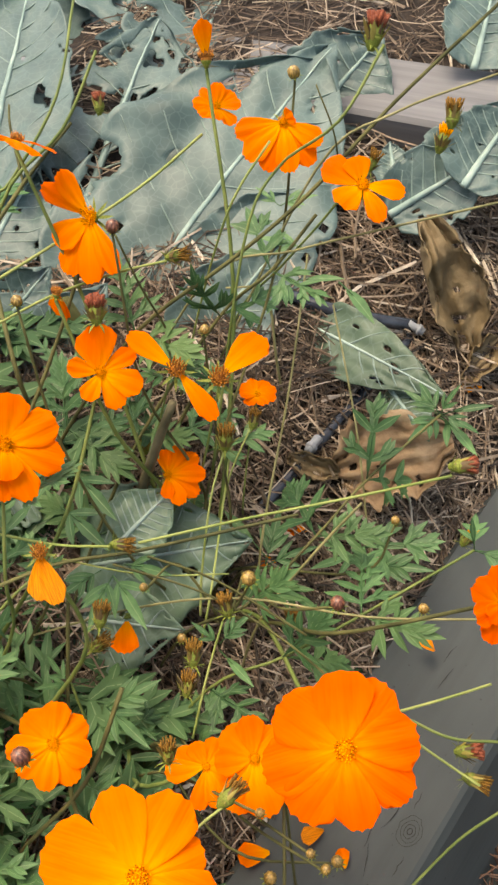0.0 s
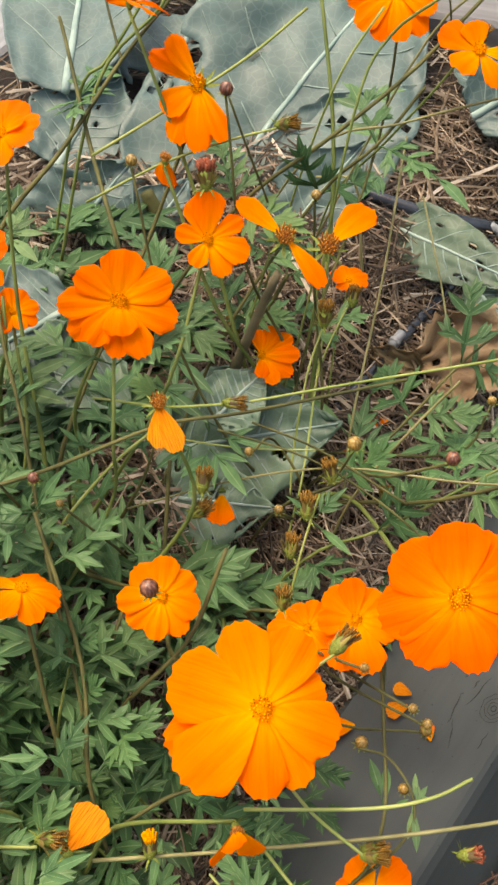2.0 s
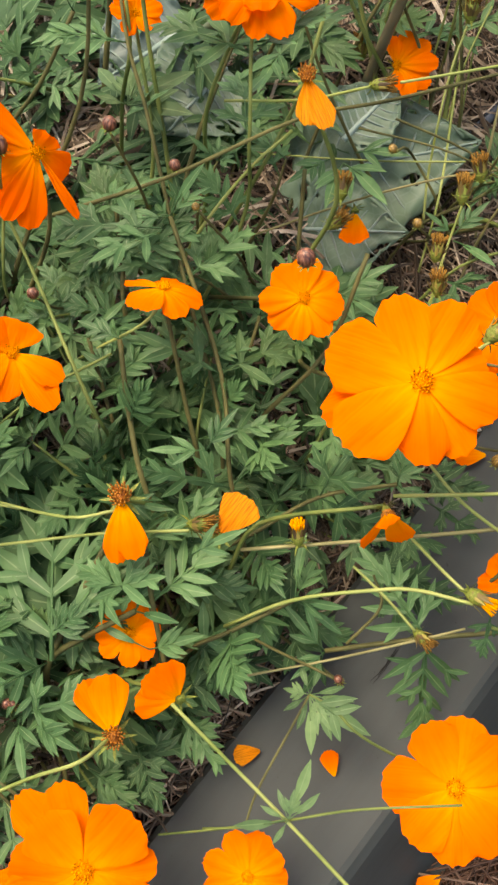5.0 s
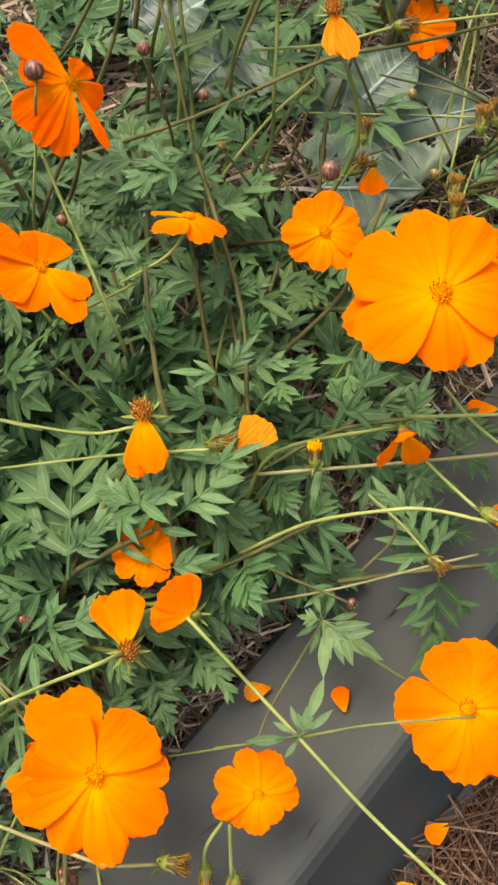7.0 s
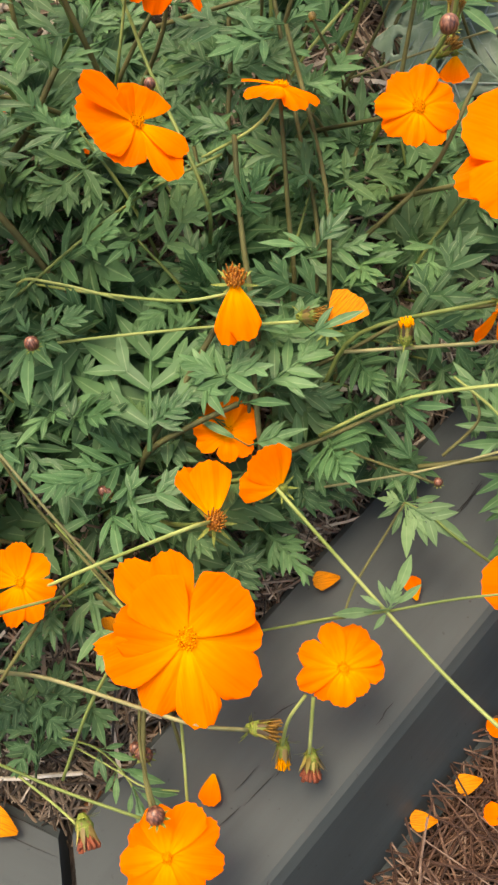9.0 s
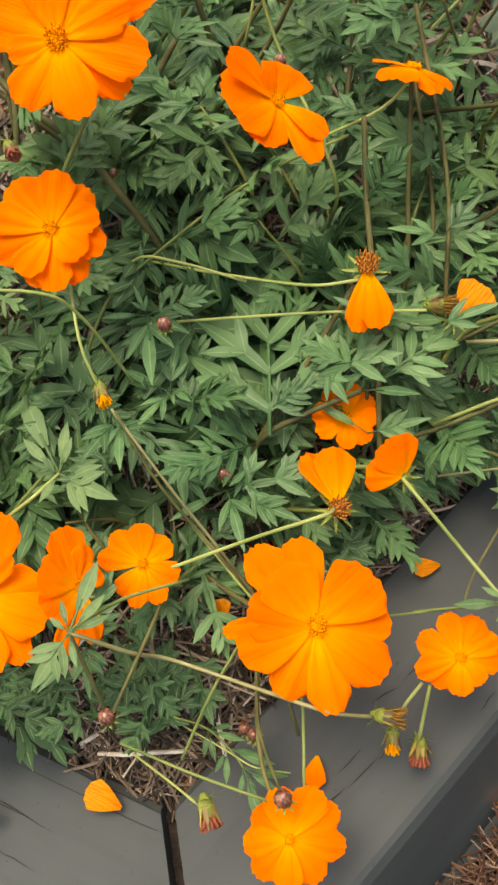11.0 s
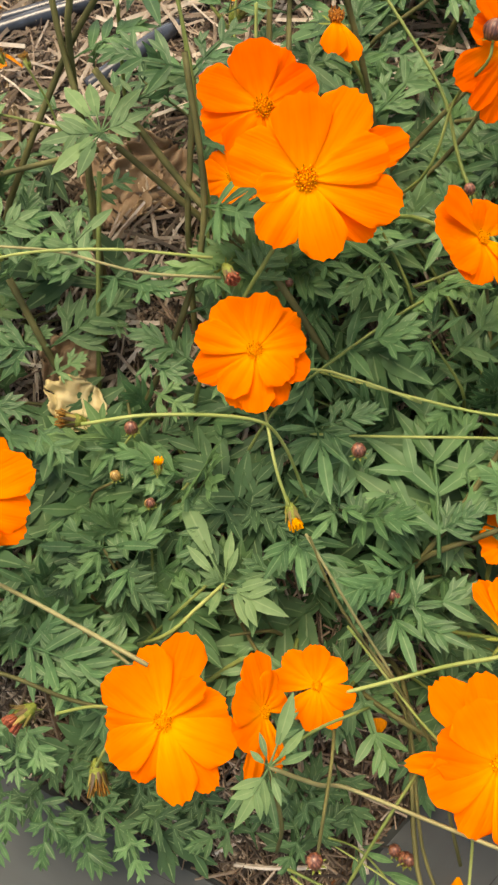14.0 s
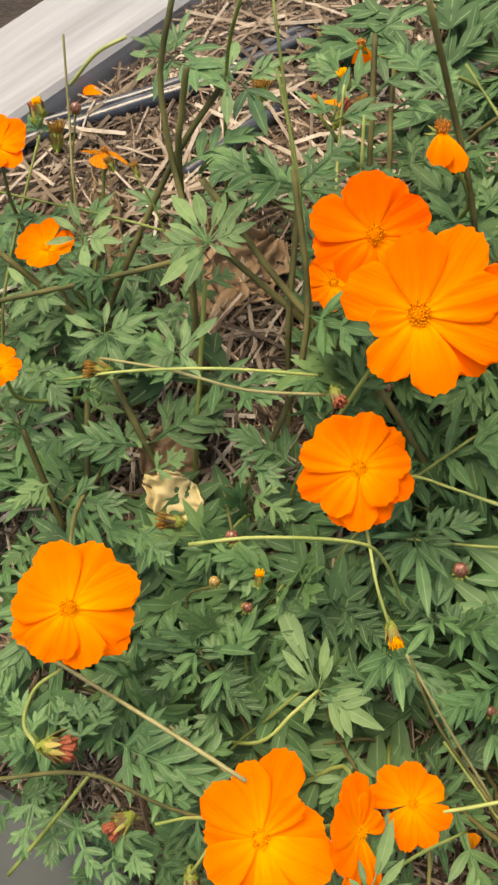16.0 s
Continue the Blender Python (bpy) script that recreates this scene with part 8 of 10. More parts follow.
node_leaves(plant_b, (-0.0158, 0.1362, 0.085), (0.058, 0.014, 0.077), 0.055, 3.1, 316)
stem(plant_b, ((0.0362, 0.1501, 0.105), (0.0083, 0.1418, 0.1), (-0.0158, 0.1362, 0.085), (-0.05, 0.1283, 0.0226)), 0.00143, 0.00153, STEM_BROWN)
node_leaves(plant_b, (0.0458, 0.2682, 0.16), (0.001, 0.035, 0.02), 0.030, 1.3, 315, tip=True)
node_leaves(plant_b, (0.0446, 0.2332, 0.14), (0, 0.064, 0.045), 0.045, 2.9, 316)
node_leaves(plant_b, (0.0454, 0.2044, 0.115), (-0.002, 0.07, 0.115), 0.045, 4.4, 317)
stem(plant_b, ((0.0458, 0.2682, 0.16), (0.0446, 0.2332, 0.14), (0.0454, 0.2044, 0.115), (0.0466, 0.1633, 0.0247)), 0.00140, 0.00153, STEM_BROWN)
node_leaves(plant_b, (0.0455, 0.1787, 0.12), (0.001, 0.025, 0.015), 0.030, 2.6, 316, tip=True)
node_leaves(plant_b, (0.0445, 0.1535, 0.105), (0.002, 0.052, 0.04), 0.050, 4.2, 317)
stem(plant_b, ((0.0455, 0.1787, 0.12), (0.0445, 0.1535, 0.105), (0.0434, 0.1265, 0.08)), 0.00133, 0.00146, STEM_BROWN)
node_leaves(plant_d, (-0.1712, 0.3359, 0.22), (-0.045, 0.044, 0.04), 0.030, 3.9, 317, tip=True)
node_leaves(plant_d, (-0.1259, 0.2914, 0.18), (-0.081, 0.073, 0.06), 0.055, 5.5, 318)
node_leaves(plant_d, (-0.0906, 0.2633, 0.16), (-0.066, 0.058, 0.06), 0.055, 0.8, 319)
node_leaves(plant_d, (-0.0602, 0.2332, 0.12), (-0.048, 0.047, 0.096), 0.055, 2.3, 320)
stem(plant_d, ((-0.1712, 0.3359, 0.22), (-0.1259, 0.2914, 0.18), (-0.0906, 0.2633, 0.16), (-0.0602, 0.2332, 0.12), (-0.0431, 0.2162, 0.0644)), 0.00183, 0.00204, STEM_BROWN)
node_leaves(plant_d, (-0.0707, 0.2653, 0.2), (0.027, 0.028, 0.03), 0.030, 5.2, 318, tip=True)
node_leaves(plant_d, (-0.0978, 0.2369, 0.17), (0.051, 0.044, 0.07), 0.045, 0.5, 319)
node_leaves(plant_d, (-0.122, 0.2216, 0.13), (0.039, 0.025, 0.096), 0.045, 2.1, 320)
stem(plant_d, ((-0.0707, 0.2653, 0.2), (-0.0978, 0.2369, 0.17), (-0.122, 0.2216, 0.13), (-0.1372, 0.212, 0.0741)), 0.00104, 0.00122, STEM)
node_leaves(plant_i, (-0.1676, 0.2885, 0.2), (0.006, 0.031, 0.04), 0.030, 0.2, 319, tip=True)
node_leaves(plant_i, (-0.1738, 0.2578, 0.16), (0.017, 0.057, 0.1), 0.050, 1.8, 320)
stem(plant_i, ((-0.1676, 0.2885, 0.2), (-0.1738, 0.2578, 0.16), (-0.1841, 0.2313, 0.1), (-0.1866, 0.2249, 0.0697)), 0.00125, 0.00132, STEM)
node_leaves(plant_d, (-0.1223, 0.326, 0.22), (0.004, 0.018, 0.03), 0.030, 1.5, 320, tip=True)
node_leaves(plant_d, (-0.1266, 0.3078, 0.19), (0.008, 0.041, 0.06), 0.055, 3.1, 321)
node_leaves(plant_d, (-0.1303, 0.2851, 0.16), (0.008, 0.047, 0.104), 0.055, 4.7, 322)
stem(plant_d, ((-0.1223, 0.326, 0.22), (-0.1266, 0.3078, 0.19), (-0.1303, 0.2851, 0.16), (-0.1343, 0.2604, 0.086)), 0.00151, 0.00166, STEM_BROWN)
stem(plant_f, ((-0.1799, 0.0973, 0.1), (-0.1613, 0.0861, 0.1), (-0.1344, 0.0674, 0.1)), 0.00080, 0.00080, STEM_DRY)
node_leaves(plant_f, (-0.1338, 0.1065, 0.09), (0.039, 0.027, 0.03), 0.045, 4.4, 322)
node_leaves(plant_f, (-0.155, 0.0932, 0.07), (0.04, 0.025, 0.066), 0.045, 6.0, 323)
stem(plant_f, ((-0.116, 0.1199, 0.1), (-0.1338, 0.1065, 0.09), (-0.155, 0.0932, 0.07), (-0.1737, 0.0814, 0.0241)), 0.00080, 0.00096, STEM)
node_leaves(plant_h, (-0.0462, 0.3272, 0.17), (0.022, 0.019, 0.02), 0.030, 4.1, 322, tip=True)
node_leaves(plant_h, (-0.0677, 0.3079, 0.15), (0.045, 0.032, 0.04), 0.050, 5.7, 323)
node_leaves(plant_h, (-0.0909, 0.2954, 0.13), (0.044, 0.024, 0.068), 0.050, 1.0, 324)
stem(plant_h, ((-0.0462, 0.3272, 0.17), (-0.0677, 0.3079, 0.15), (-0.0909, 0.2954, 0.13), (-0.112, 0.2841, 0.0817)), 0.00167, 0.00173, STEM_BROWN)
node_leaves(plant_b, (0.0455, 0.3446, 0.17), (0.003, 0.018, 0.02), 0.030, 5.4, 323, tip=True)
node_leaves(plant_b, (0.0423, 0.3269, 0.15), (0.008, 0.041, 0.04), 0.055, 0.7, 324)
node_leaves(plant_b, (0.0374, 0.3035, 0.13), (0.012, 0.056, 0.093), 0.055, 2.3, 325)
stem(plant_b, ((0.0455, 0.3446, 0.17), (0.0423, 0.3269, 0.15), (0.0374, 0.3035, 0.13), (0.0303, 0.2704, 0.0575)), 0.00130, 0.00134, STEM_BROWN)
node_leaves(plant_a, (0.1688, 0.309, 0.14), (0.029, 0.035, 0.03), 0.030, 0.4, 324, tip=True)
node_leaves(plant_a, (0.1396, 0.2745, 0.11), (0.074, 0.055, 0.06), 0.045, 2.0, 325)
node_leaves(plant_a, (0.0948, 0.2545, 0.08), (0.073, 0.033, 0.085), 0.045, 3.6, 326)
stem(plant_a, ((0.1688, 0.309, 0.14), (0.1396, 0.2745, 0.11), (0.0948, 0.2545, 0.08), (0.0664, 0.2419, 0.0245)), 0.00127, 0.00137, STEM_BROWN)
node_leaves(plant_b, (0.1659, 0.2085, 0.08), (0.04, 0.001, 0), 0.030, 1.7, 325, tip=True)
node_leaves(plant_b, (0.1261, 0.2074, 0.08), (0.076, 0.014, 0.005), 0.050, 3.3, 326)
node_leaves(plant_b, (0.09, 0.1946, 0.075), (0.083, 0.025, 0.02), 0.050, 4.9, 327)
node_leaves(plant_b, (0.0428, 0.1823, 0.06), (0.078, 0.02, 0.058), 0.050, 0.2, 328)
stem(plant_b, ((0.1659, 0.2085, 0.08), (0.1261, 0.2074, 0.08), (0.09, 0.1946, 0.075), (0.0428, 0.1823, 0.06), (0.0122, 0.1743, 0.0171)), 0.00104, 0.00122, STEM_BROWN)
node_leaves(plant_b, (0.1094, 0.1548, 0.08), (0.034, 0.011, 0.005), 0.030, 3.0, 326, tip=True)
node_leaves(plant_b, (0.0752, 0.1441, 0.075), (0.061, 0.017, 0.015), 0.055, 4.6, 327)
node_leaves(plant_b, (0.0482, 0.1381, 0.065), (0.075, 0.017, 0.08), 0.055, 6.2, 328)
stem(plant_b, ((0.1094, 0.1548, 0.08), (0.0752, 0.1441, 0.075), (0.0482, 0.1381, 0.065), (0.0003, 0.1275, -0.0049)), 0.00112, 0.00122, STEM_BROWN)
node_leaves(plant_b, (0.0152, 0.2089, 0.075), (0.022, 0.027, 0.015), 0.030, 4.3, 327, tip=True)
stem(plant_b, ((0.0152, 0.2089, 0.075), (-0.0067, 0.1814, 0.06), (-0.0319, 0.1539, 0.045)), 0.00080, 0.00112, STEM_BROWN)
node_leaves(plant_g, (0.1428, 0.3641, 0.15), (0.01, 0.018, 0.03), 0.030, 5.6, 328, tip=True)
node_leaves(plant_g, (0.1331, 0.3456, 0.12), (0.022, 0.041, 0.07), 0.050, 0.9, 329)
node_leaves(plant_g, (0.1211, 0.3233, 0.08), (0.018, 0.033, 0.081), 0.050, 2.5, 330)
stem(plant_g, ((0.1428, 0.3641, 0.15), (0.1331, 0.3456, 0.12), (0.1211, 0.3233, 0.08), (0.1155, 0.3128, 0.0389)), 0.00127, 0.00132, STEM_BROWN)
node_leaves(plant_b, (0.1048, 0.3125, 0.1), (0.019, 0.036, 0.02), 0.030, 0.7, 329, tip=True)
node_leaves(plant_b, (0.0855, 0.2763, 0.08), (0.033, 0.081, 0.04), 0.055, 2.2, 330)
node_leaves(plant_b, (0.0722, 0.2315, 0.06), (0.02, 0.067, 0.055), 0.055, 3.8, 331)
stem(plant_b, ((0.1048, 0.3125, 0.1), (0.0855, 0.2763, 0.08), (0.0722, 0.2315, 0.06), (0.0656, 0.209, 0.0245)), 0.00112, 0.00127, STEM_BROWN)
node_leaves(plant_g, (0.034, 0.4505, 0.21), (0.032, 0.012, 0.03), 0.030, 2.0, 330, tip=True)
node_leaves(plant_g, (0.0016, 0.4387, 0.18), (0.071, 0.018, 0.06), 0.045, 3.5, 331)
node_leaves(plant_g, (-0.037, 0.432, 0.15), (0.067, 0.012, 0.088), 0.045, 5.1, 332)
stem(plant_g, ((0.034, 0.4505, 0.21), (0.0016, 0.4387, 0.18), (-0.037, 0.432, 0.15), (-0.0651, 0.4272, 0.0923)), 0.00127, 0.00132, STEM_BROWN)
node_leaves(plant_a, (0.1175, 0.2383, 0.06), (-0.024, -0.021, -0.02), 0.030, 3.3, 331, tip=True)
node_leaves(plant_a, (0.1411, 0.259, 0.08), (-0.045, -0.039, -0.03), 0.050, 4.8, 332)
stem(plant_a, ((0.1175, 0.2383, 0.06), (0.1411, 0.259, 0.08), (0.1625, 0.2775, 0.09)), 0.00096, 0.00112, STEM)
node_leaves(plant_g, (0.2239, 0.5166, 0.13), (0.024, 0.011, 0.03), 0.030, 4.6, 332, tip=True)
node_leaves(plant_g, (0.1995, 0.5057, 0.1), (0.046, 0.026, 0.06), 0.055, 6.1, 333)
stem(plant_g, ((0.2239, 0.5166, 0.13), (0.1995, 0.5057, 0.1), (0.1776, 0.491, 0.07)), 0.00151, 0.00161, STEM_BROWN)
stem(plant_g, ((0.0993, 0.4509, 0.1), (0.0784, 0.3953, 0.08), (0.0543, 0.3478, 0.06)), 0.00112, 0.00127, STEM_BROWN)
stem(plant_e, ((0.31, 0.3934, 0.14), (0.2786, 0.3793, 0.12), (0.2377, 0.3632, 0.08), (0.2086, 0.3517, 0.0092)), 0.00080, 0.00096, STEM_DRY)
leaf(plant_f, (-0.076, -0.0034, 0.035), (-0.1, 0.989, -0.104), (0.07, -0.28, 1.23), 0.0480, 334, broad=True)
leaf(plant_f, (-0.0948, 0.0085, 0.035), (-0.362, 0.919, -0.155), (0.07, -0.28, 1.23), 0.0323, 335, broad=True)
leaf(plant_f, (-0.1738, 0.0252, 0.035), (0.936, -0.343, -0.079), (0.07, -0.28, 1.23), 0.0635, 336, broad=True)
leaf(plant_f, (-0.1915, 0.0249, 0.035), (0.631, -0.765, -0.126), (0.07, -0.28, 1.23), 0.0398, 337, broad=True)
leaf(plant_f, (-0.1851, -0.0116, 0.035), (0.575, -0.802, -0.161), (0.07, -0.28, 1.23), 0.0310, 338, broad=True)
leaf(plant_f, (-0.1998, 0.006, 0.035), (0.666, 0.723, -0.182), (0.07, -0.28, 1.23), 0.0274, 339, broad=True)
leaf(plant_f, (-0.1875, 0.036, 0.035), (0.986, -0.106, -0.131), (0.07, -0.28, 1.23), 0.0382, 340, broad=True)
leaf(plant_f, (-0.0575, 0.049, 0.035), (0.363, -0.923, -0.128), (0.07, -0.28, 1.23), 0.0392, 341, broad=True)
leaf(plant_f, (-0.15, 0.0449, 0.035), (0.757, -0.639, -0.137), (0.07, -0.28, 1.23), 0.0365, 342, broad=True)
leaf(plant_d, (-0.1054, 0.1645, 0.1), (-0.501, -0.858, 0.113), (0.05, -0.29, 1.22), 0.0444, 343, broad=True)
leaf(plant_d, (-0.1054, 0.1645, 0.1), (0.769, -0.625, 0.134), (0.05, -0.29, 1.22), 0.0375, 344, broad=True)
leaf(plant_d, (-0.082, 0.1286, 0.1), (-0.797, -0.583, 0.155), (0.05, -0.29, 1.22), 0.0323, 345, broad=True)
leaf(plant_d, (-0.0437, 0.1583, 0.1), (-0.601, 0.788, 0.136), (0.05, -0.29, 1.22), 0.0368, 346, broad=True)
leaf(plant_d, (-0.0437, 0.1583, 0.1), (0.933, -0.328, 0.147), (0.05, -0.29, 1.22), 0.0340, 347, broad=True)
leaf(plant_d, (-0.1569, 0.1906, 0.1), (-0.714, -0.683, 0.155), (0.05, -0.29, 1.22), 0.0323, 348, broad=True)
leaf(plant_d, (-0.1569, 0.1906, 0.1), (0.791, 0.588, 0.17), (0.05, -0.29, 1.22), 0.0294, 349, broad=True)
leaf(plant_d, (-0.1704, 0.128, 0.1), (-0.77, -0.617, 0.161), (0.05, -0.29, 1.22), 0.0310, 350, broad=True)
leaf(plant_d, (-0.1704, 0.128, 0.1), (0.807, -0.578, 0.12), (0.05, -0.29, 1.22), 0.0417, 351, broad=True)
leaf(plant_d, (-0.0659, 0.224, 0.1), (-0.608, -0.785, 0.118), (0.05, -0.29, 1.22), 0.0424, 352, broad=True)
leaf(plant_d, (-0.0247, 0.2165, 0.1), (0.771, 0.624, 0.128), (0.05, -0.29, 1.22), 0.0392, 353, broad=True)
leaf(plant_b, (-0.0556, 0.2424, 0.07), (-0.676, -0.728, 0.118), (0.09, -0.3, 1.22), 0.0425, 354, broad=True)
leaf(plant_b, (-0.0556, 0.2424, 0.07), (0.673, -0.734, 0.092), (0.09, -0.3, 1.22), 0.0543, 355, broad=True)
leaf(plant_b, (-0.051, 0.1808, 0.07), (-0.695, -0.708, 0.129), (0.09, -0.3, 1.22), 0.0388, 356, broad=True)
leaf(plant_b, (-0.051, 0.1808, 0.07), (0.641, -0.761, 0.102), (0.09, -0.3, 1.22), 0.0490, 357, broad=True)
leaf(plant_b, (0.0492, 0.2423, 0.07), (0.819, -0.562, 0.112), (0.09, -0.3, 1.22), 0.0445, 358, broad=True)
leaf(plant_b, (0.0492, 0.2423, 0.07), (-0.593, 0.796, 0.121), (0.09, -0.3, 1.22), 0.0413, 359, broad=True)
leaf(plant_b, (-0.0053, 0.116, 0.07), (-0.818, -0.553, 0.156), (0.09, -0.3, 1.22), 0.0321, 360, broad=True)
leaf(plant_b, (-0.0053, 0.116, 0.07), (0.643, -0.754, 0.134), (0.09, -0.3, 1.22), 0.0372, 361, broad=True)
stem(plant_c, ((-0.0598, 0.0124, 0.03), (-0.0377, 0.0003, 0.03), (-0.0244, -0.0072, 0.03), (-0.0074, -0.0099, 0.03)), 0.00048, 0.00040, STEM_PALE)
bud(plant_c, (-0.0243, 0.0069, 0.03), (0.097, 0.292, 0.952), 0.0035)
bud(plant_f, (-0.1604, -0.026, 0.015), (0.097, 0.292, 0.952), 0.0031)
stem(plant_f, ((-0.1956, -0.0115, 0.03), (-0.1771, -0.023, 0.02), (-0.1632, -0.0272, 0.012)), 0.00048, 0.00040, STEM_PALE)
leaf(plant_f, (-0.1947, 0.0461, 0.045), (-0.994, 0.112, 0), (0.06, -0.29, 1.22), 0.0357, 370, broad=True)
leaf(plant_f, (-0.1947, 0.0461, 0.045), (-0.571, -0.821, 0), (0.06, -0.29, 1.22), 0.0290, 371, broad=True)
leaf(plant_f, (-0.1947, 0.0461, 0.045), (0.844, -0.536, 0), (0.06, -0.29, 1.22), 0.0361, 372, broad=True)
leaf(plant_f, (-0.1947, 0.0461, 0.045), (0.993, 0.114, 0), (0.06, -0.29, 1.22), 0.0341, 373, broad=True)
leaf(plant_f, (-0.2015, 0.0329, 0.045), (-0.68, -0.734, 0), (0.06, -0.29, 1.22), 0.0320, 374, broad=True)
leaf(plant_f, (-0.1753, 0.0263, 0.045), (-0.521, -0.854, 0), (0.06, -0.29, 1.22), 0.0265, 375, broad=True)
leaf(plant_f, (-0.1753, 0.0263, 0.045), (0.821, -0.571, 0), (0.06, -0.29, 1.22), 0.0323, 376, broad=True)
leaf(plant_f, (-0.15, 0.0224, 0.045), (0.903, -0.43, 0), (0.06, -0.29, 1.22), 0.0310, 377, broad=True)
leaf(plant_f, (-0.2325, 0.0637, 0.045), (-0.757, -0.653, 0), (0.06, -0.29, 1.22), 0.0303, 378, broad=True)
leaf(plant_f, (-0.2197, 0.0399, 0.045), (-0.613, -0.79, 0), (0.06, -0.29, 1.22), 0.0268, 379, broad=True)
leaf(plant_f, (-0.1596, 0.0371, 0.045), (0.954, -0.301, 0), (0.06, -0.29, 1.22), 0.0298, 380, broad=True)
leaf(plant_c, (-0.0749, 0.0337, 0.05), (-0.805, -0.567, -0.175), (0.09, -0.3, 1.22), 0.0286, 381, broad=True)
leaf(plant_c, (-0.0749, 0.0337, 0.05), (0.623, -0.761, -0.183), (0.09, -0.3, 1.22), 0.0273, 382, broad=True)
leaf(plant_c, (-0.0749, 0.0337, 0.05), (0.978, -0.009, -0.207), (0.09, -0.3, 1.22), 0.0242, 383, broad=True)
leaf(plant_c, (-0.0729, 0.0153, 0.05), (-0.493, -0.841, -0.224), (0.09, -0.3, 1.22), 0.0223, 384, broad=True)
leaf(plant_c, (-0.0881, 0.0481, 0.05), (0.679, 0.706, -0.204), (0.09, -0.3, 1.22), 0.0245, 387, broad=True)
leaf(plant_i, (-0.286, 0.3446, 0.15), (-0.89, 0.455, 0), (0.09, -0.3, 1.21), 0.0412, 388)
leaf(plant_i, (-0.286, 0.3446, 0.15), (0.43, 0.903, 0), (0.09, -0.3, 1.21), 0.0341, 389)
leaf(plant_i, (-0.286, 0.3446, 0.15), (0.851, -0.525, 0), (0.09, -0.3, 1.21), 0.0416, 390)
leaf(plant_i, (-0.286, 0.3446, 0.15), (-0.135, -0.991, 0), (0.09, -0.3, 1.21), 0.0380, 391)
leaf(plant_i, (-0.239, 0.3522, 0.15), (-0.951, 0.31, 0), (0.09, -0.3, 1.21), 0.0311, 392)
leaf(plant_i, (-0.239, 0.3522, 0.15), (0.919, 0.393, 0), (0.09, -0.3, 1.21), 0.0313, 393)
leaf(plant_i, (-0.239, 0.3522, 0.15), (0.461, -0.887, 0), (0.09, -0.3, 1.21), 0.0428, 394)
leaf(plant_i, (-0.2283, 0.2907, 0.15), (-0.835, -0.55, 0), (0.09, -0.3, 1.21), 0.0274, 395)
leaf(plant_i, (-0.2283, 0.2907, 0.15), (0.789, -0.615, 0), (0.09, -0.3, 1.21), 0.0365, 396)
leaf(plant_i, (-0.2706, 0.2757, 0.15), (-0.681, -0.733, 0), (0.09, -0.3, 1.21), 0.0304, 397)
leaf(plant_i, (-0.2706, 0.2757, 0.15), (0.657, -0.754, 0), (0.09, -0.3, 1.21), 0.0385, 398)
leaf(plant_i, (-0.1911, 0.3218, 0.15), (0.865, 0.502, 0), (0.09, -0.3, 1.21), 0.0315, 399)
leaf(plant_i, (-0.1911, 0.3218, 0.15), (-0.169, -0.986, 0), (0.09, -0.3, 1.21), 0.0317, 400)
leaf(plant_f, (-0.26, 0.1084, 0.075), (-0.896, 0.42, -0.145), (0.09, -0.3, 1.21), 0.0345, 401, broad=True)
leaf(plant_f, (-0.26, 0.1084, 0.075), (0.683, 0.701, -0.205), (0.09, -0.3, 1.21), 0.0244, 402, broad=True)
leaf(plant_f, (-0.26, 0.1084, 0.075), (-0.312, -0.932, -0.185), (0.09, -0.3, 1.21), 0.0271, 403, broad=True)
leaf(plant_f, (-0.26, 0.1084, 0.075), (0.796, -0.588, -0.147), (0.09, -0.3, 1.21), 0.0341, 404, broad=True)
leaf(plant_f, (-0.2596, 0.0666, 0.075), (-0.474, -0.857, -0.202), (0.09, -0.3, 1.21), 0.0247, 405, broad=True)
leaf(plant_f, (-0.2596, 0.0666, 0.075), (0.869, -0.463, -0.175), (0.09, -0.3, 1.21), 0.0285, 406, broad=True)
leaf(plant_f, (-0.2596, 0.0666, 0.075), (0.975, 0.101, -0.199), (0.09, -0.3, 1.21), 0.0252, 407, broad=True)
leaf(plant_f, (-0.2232, 0.0614, 0.075), (-0.384, -0.906, -0.177), (0.09, -0.3, 1.21), 0.0283, 408, broad=True)
leaf(plant_f, (-0.2232, 0.0614, 0.075), (0.861, -0.483, -0.16), (0.09, -0.3, 1.21), 0.0313, 409, broad=True)
leaf(plant_c, (-0.0739, 0.0107, 0.04), (0.166, 0.979, 0.116), (0.08, -0.27, 1.23), 0.0430, 410, broad=True)
leaf(plant_c, (-0.0739, 0.0107, 0.04), (-0.404, 0.905, 0.133), (0.08, -0.27, 1.23), 0.0377, 411, broad=True)
leaf(plant_c, (-0.0739, 0.0107, 0.04), (0.81, 0.563, 0.162), (0.08, -0.27, 1.23), 0.0308, 412, broad=True)
leaf(plant_c, (-0.1033, 0.0268, 0.04), (0.638, 0.757, 0.144), (0.08, -0.27, 1.23), 0.0348, 413, broad=True)
leaf(plant_c, (-0.1277, 0.038, 0.04), (-0.726, -0.672, 0.149), (0.08, -0.27, 1.23), 0.0336, 414, broad=True)
leaf(plant_c, (-0.1277, 0.038, 0.04), (0.586, -0.795, 0.157), (0.08, -0.27, 1.23), 0.0319, 415, broad=True)
leaf(plant_c, (-0.1474, 0.0525, 0.04), (-0.664, -0.727, 0.176), (0.08, -0.27, 1.23), 0.0285, 416, broad=True)
